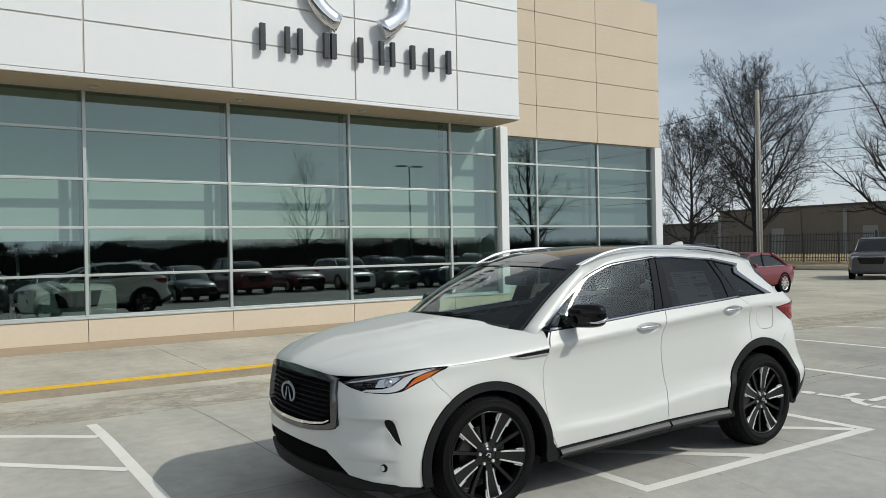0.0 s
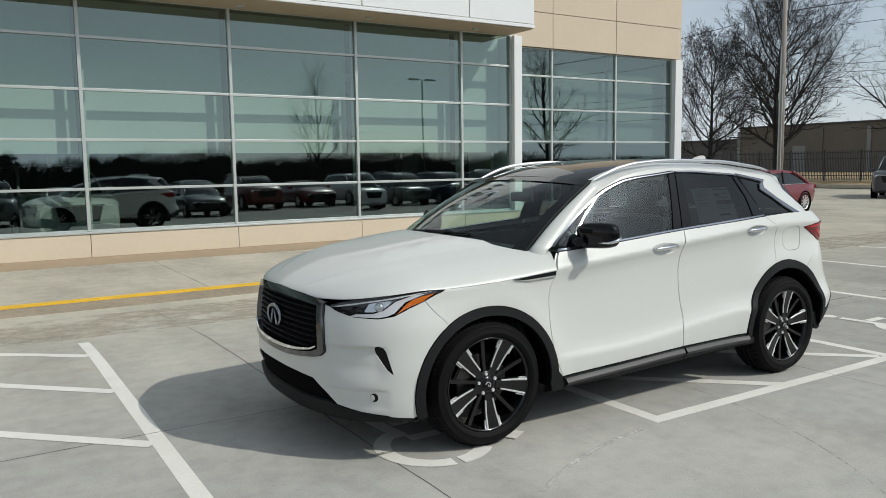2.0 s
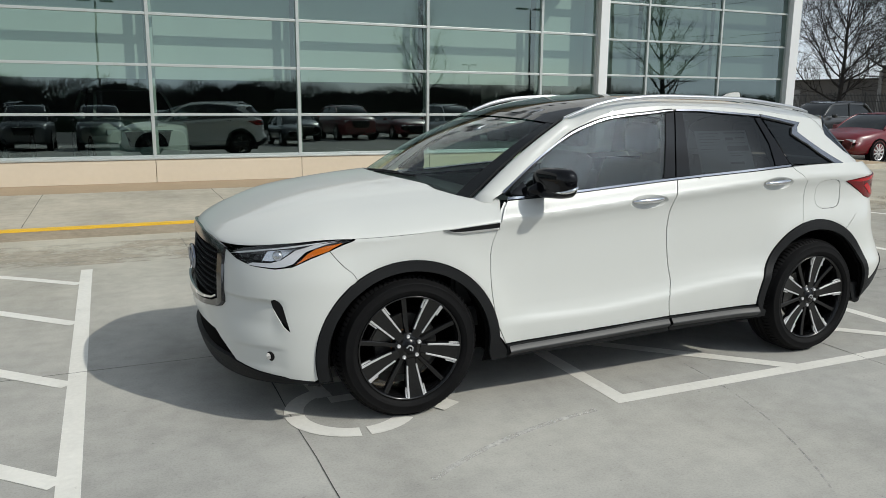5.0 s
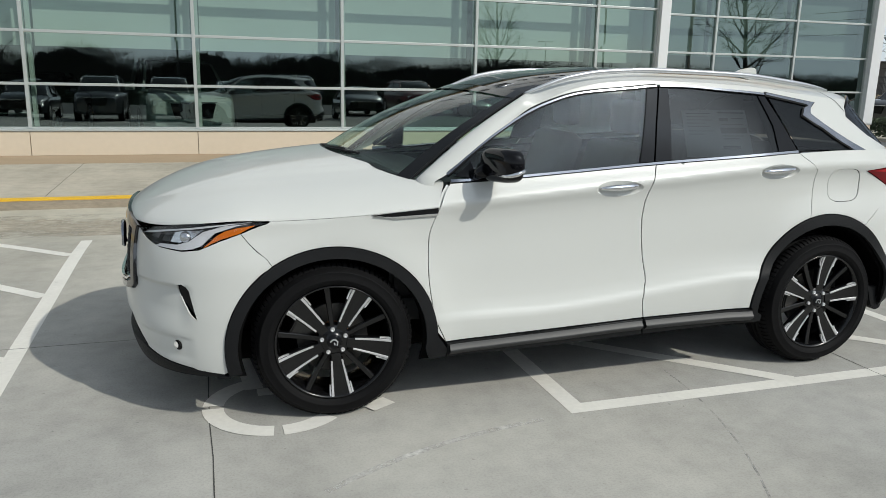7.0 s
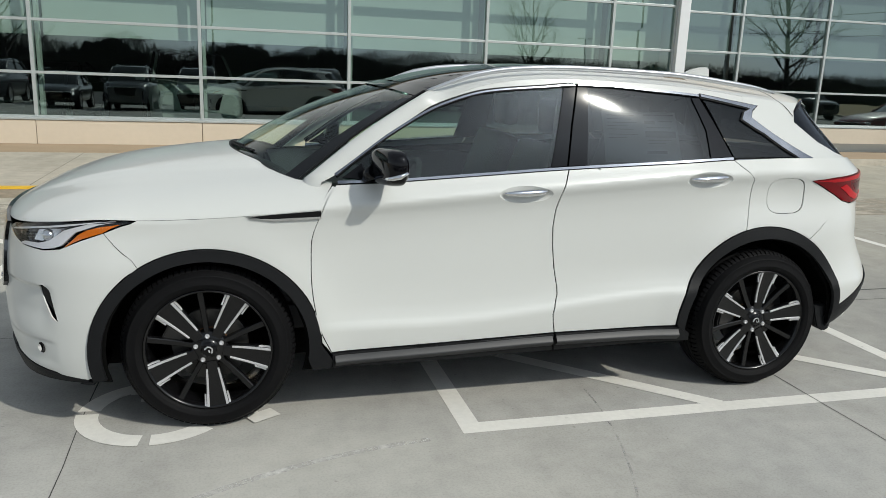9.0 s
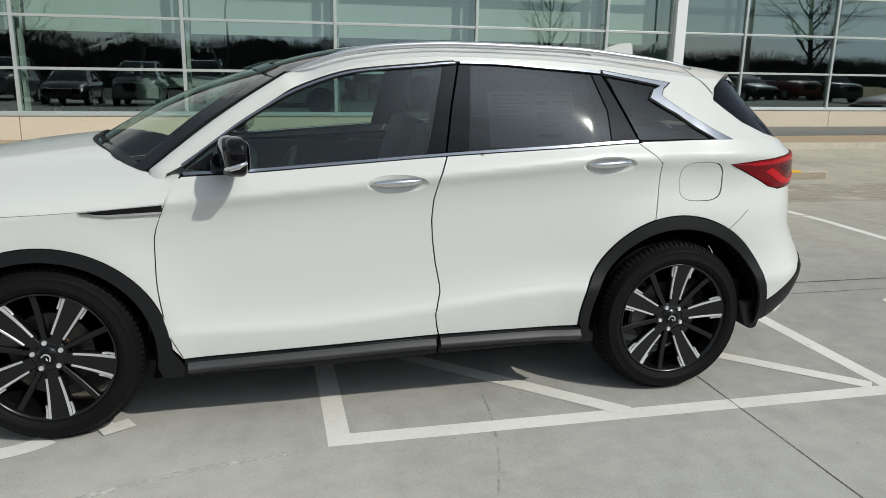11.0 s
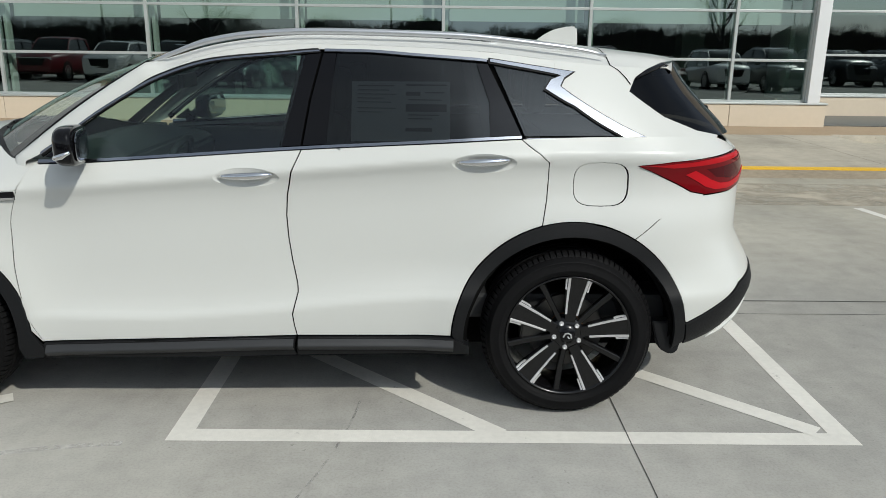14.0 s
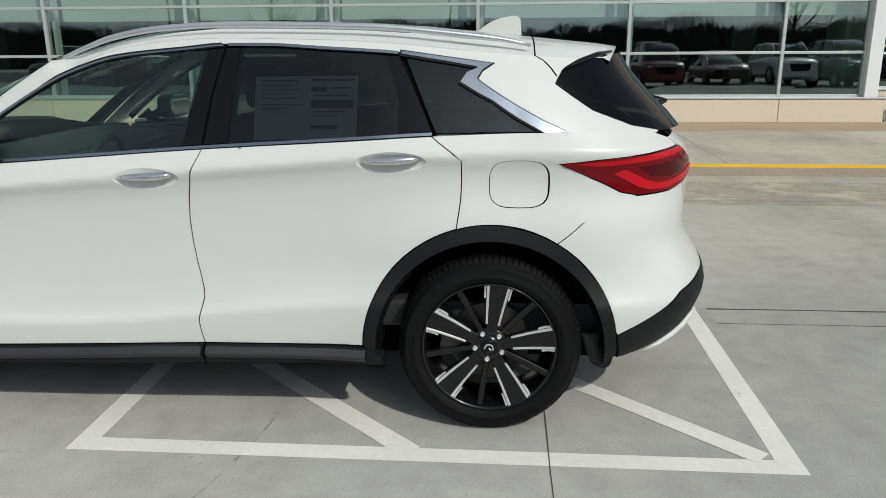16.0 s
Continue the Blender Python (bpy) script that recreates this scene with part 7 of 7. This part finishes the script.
M_darkglass = mat("dark_glasshouse", (0.010, 0.012, 0.013), 0.03, spec=0.5)
P_red = paint("metallic_red_paint", (0.125, 0.004, 0.010), coat=0.35)
P_maroon = paint("dark_maroon_paint", (0.12, 0.005, 0.010), coat=0.5)
P_grey = paint("graphite_grey_paint", (0.045, 0.048, 0.054), coat=0.5)
P_black = paint("black_paint", (0.008, 0.008, 0.009))
P_blue = paint("dark_blue_paint", (0.012, 0.02, 0.045))
P_white2 = paint("plain_white_paint", (0.66, 0.67, 0.66))
P_silver = paint("silver_paint", (0.35, 0.36, 0.37))

simple_car("dark red sedan parked beside the building's end", P_red, 24.62, 17.2, 4, "sedan", -0.13)
simple_car("black crossover parked beyond the red sedan", P_black, 31.6, 25.2, 4, "suv", -0.13)
simple_car("graphite grey sport utility vehicle near the verge", P_grey, 38.9, 19.75, 22, "large", -0.13)
ROW = [(-14.2, P_black, "suv", "black crossover in the opposite row"), (-11.4, P_red, "pickup", "red pickup truck in the opposite row"), (-8.7, P_white2, "suv", "white crossover in the opposite row"),
       (-5.9, P_grey, "suv", "grey crossover in the opposite row"), (-3.2, P_black, "sedan", "black sedan in the opposite row"), (-0.4, P_grey, "suv", "grey crossover in the opposite row"), (2.4, P_black, "suv", "black crossover in the opposite row"), (5.2, P_silver, "sedan", "silver sedan in the opposite row"), (8.0, P_blue, "suv", "dark blue crossover in the opposite row"), (10.9, P_black, "sedan", "black sedan in the opposite row"), (13.6, P_maroon, "suv", "maroon crossover in the opposite row"),
       (16.4, P_red, "sedan", "red sedan in the opposite row"), (19.2, P_white2, "suv", "white crossover in the opposite row"), (21.9, P_black, "suv", "black crossover in the opposite row"),
       (24.7, P_blue, "suv", "dark blue crossover in the opposite row"), (27.5, P_black, "suv", "black crossover in the opposite row"), (30.3, P_grey, "suv", "grey crossover in the opposite row"),
       (33.1, P_black, "sedan", "black sedan in the opposite row"), (35.9, P_maroon, "suv", "maroon crossover in the opposite row"), (38.7, P_black, "suv", "black crossover in the opposite row")]
for x, c, kd, lb in ROW:
    simple_car(lb, c, x, -5.2, -90, kd)
simple_car("white crossover on show behind the glass", P_white2, 3.0, 19.45, 98, "suv", 0.02)
simple_car("black sedan on show behind the glass", P_black, -0.1, 19.9, 84, "sedan", 0.02)
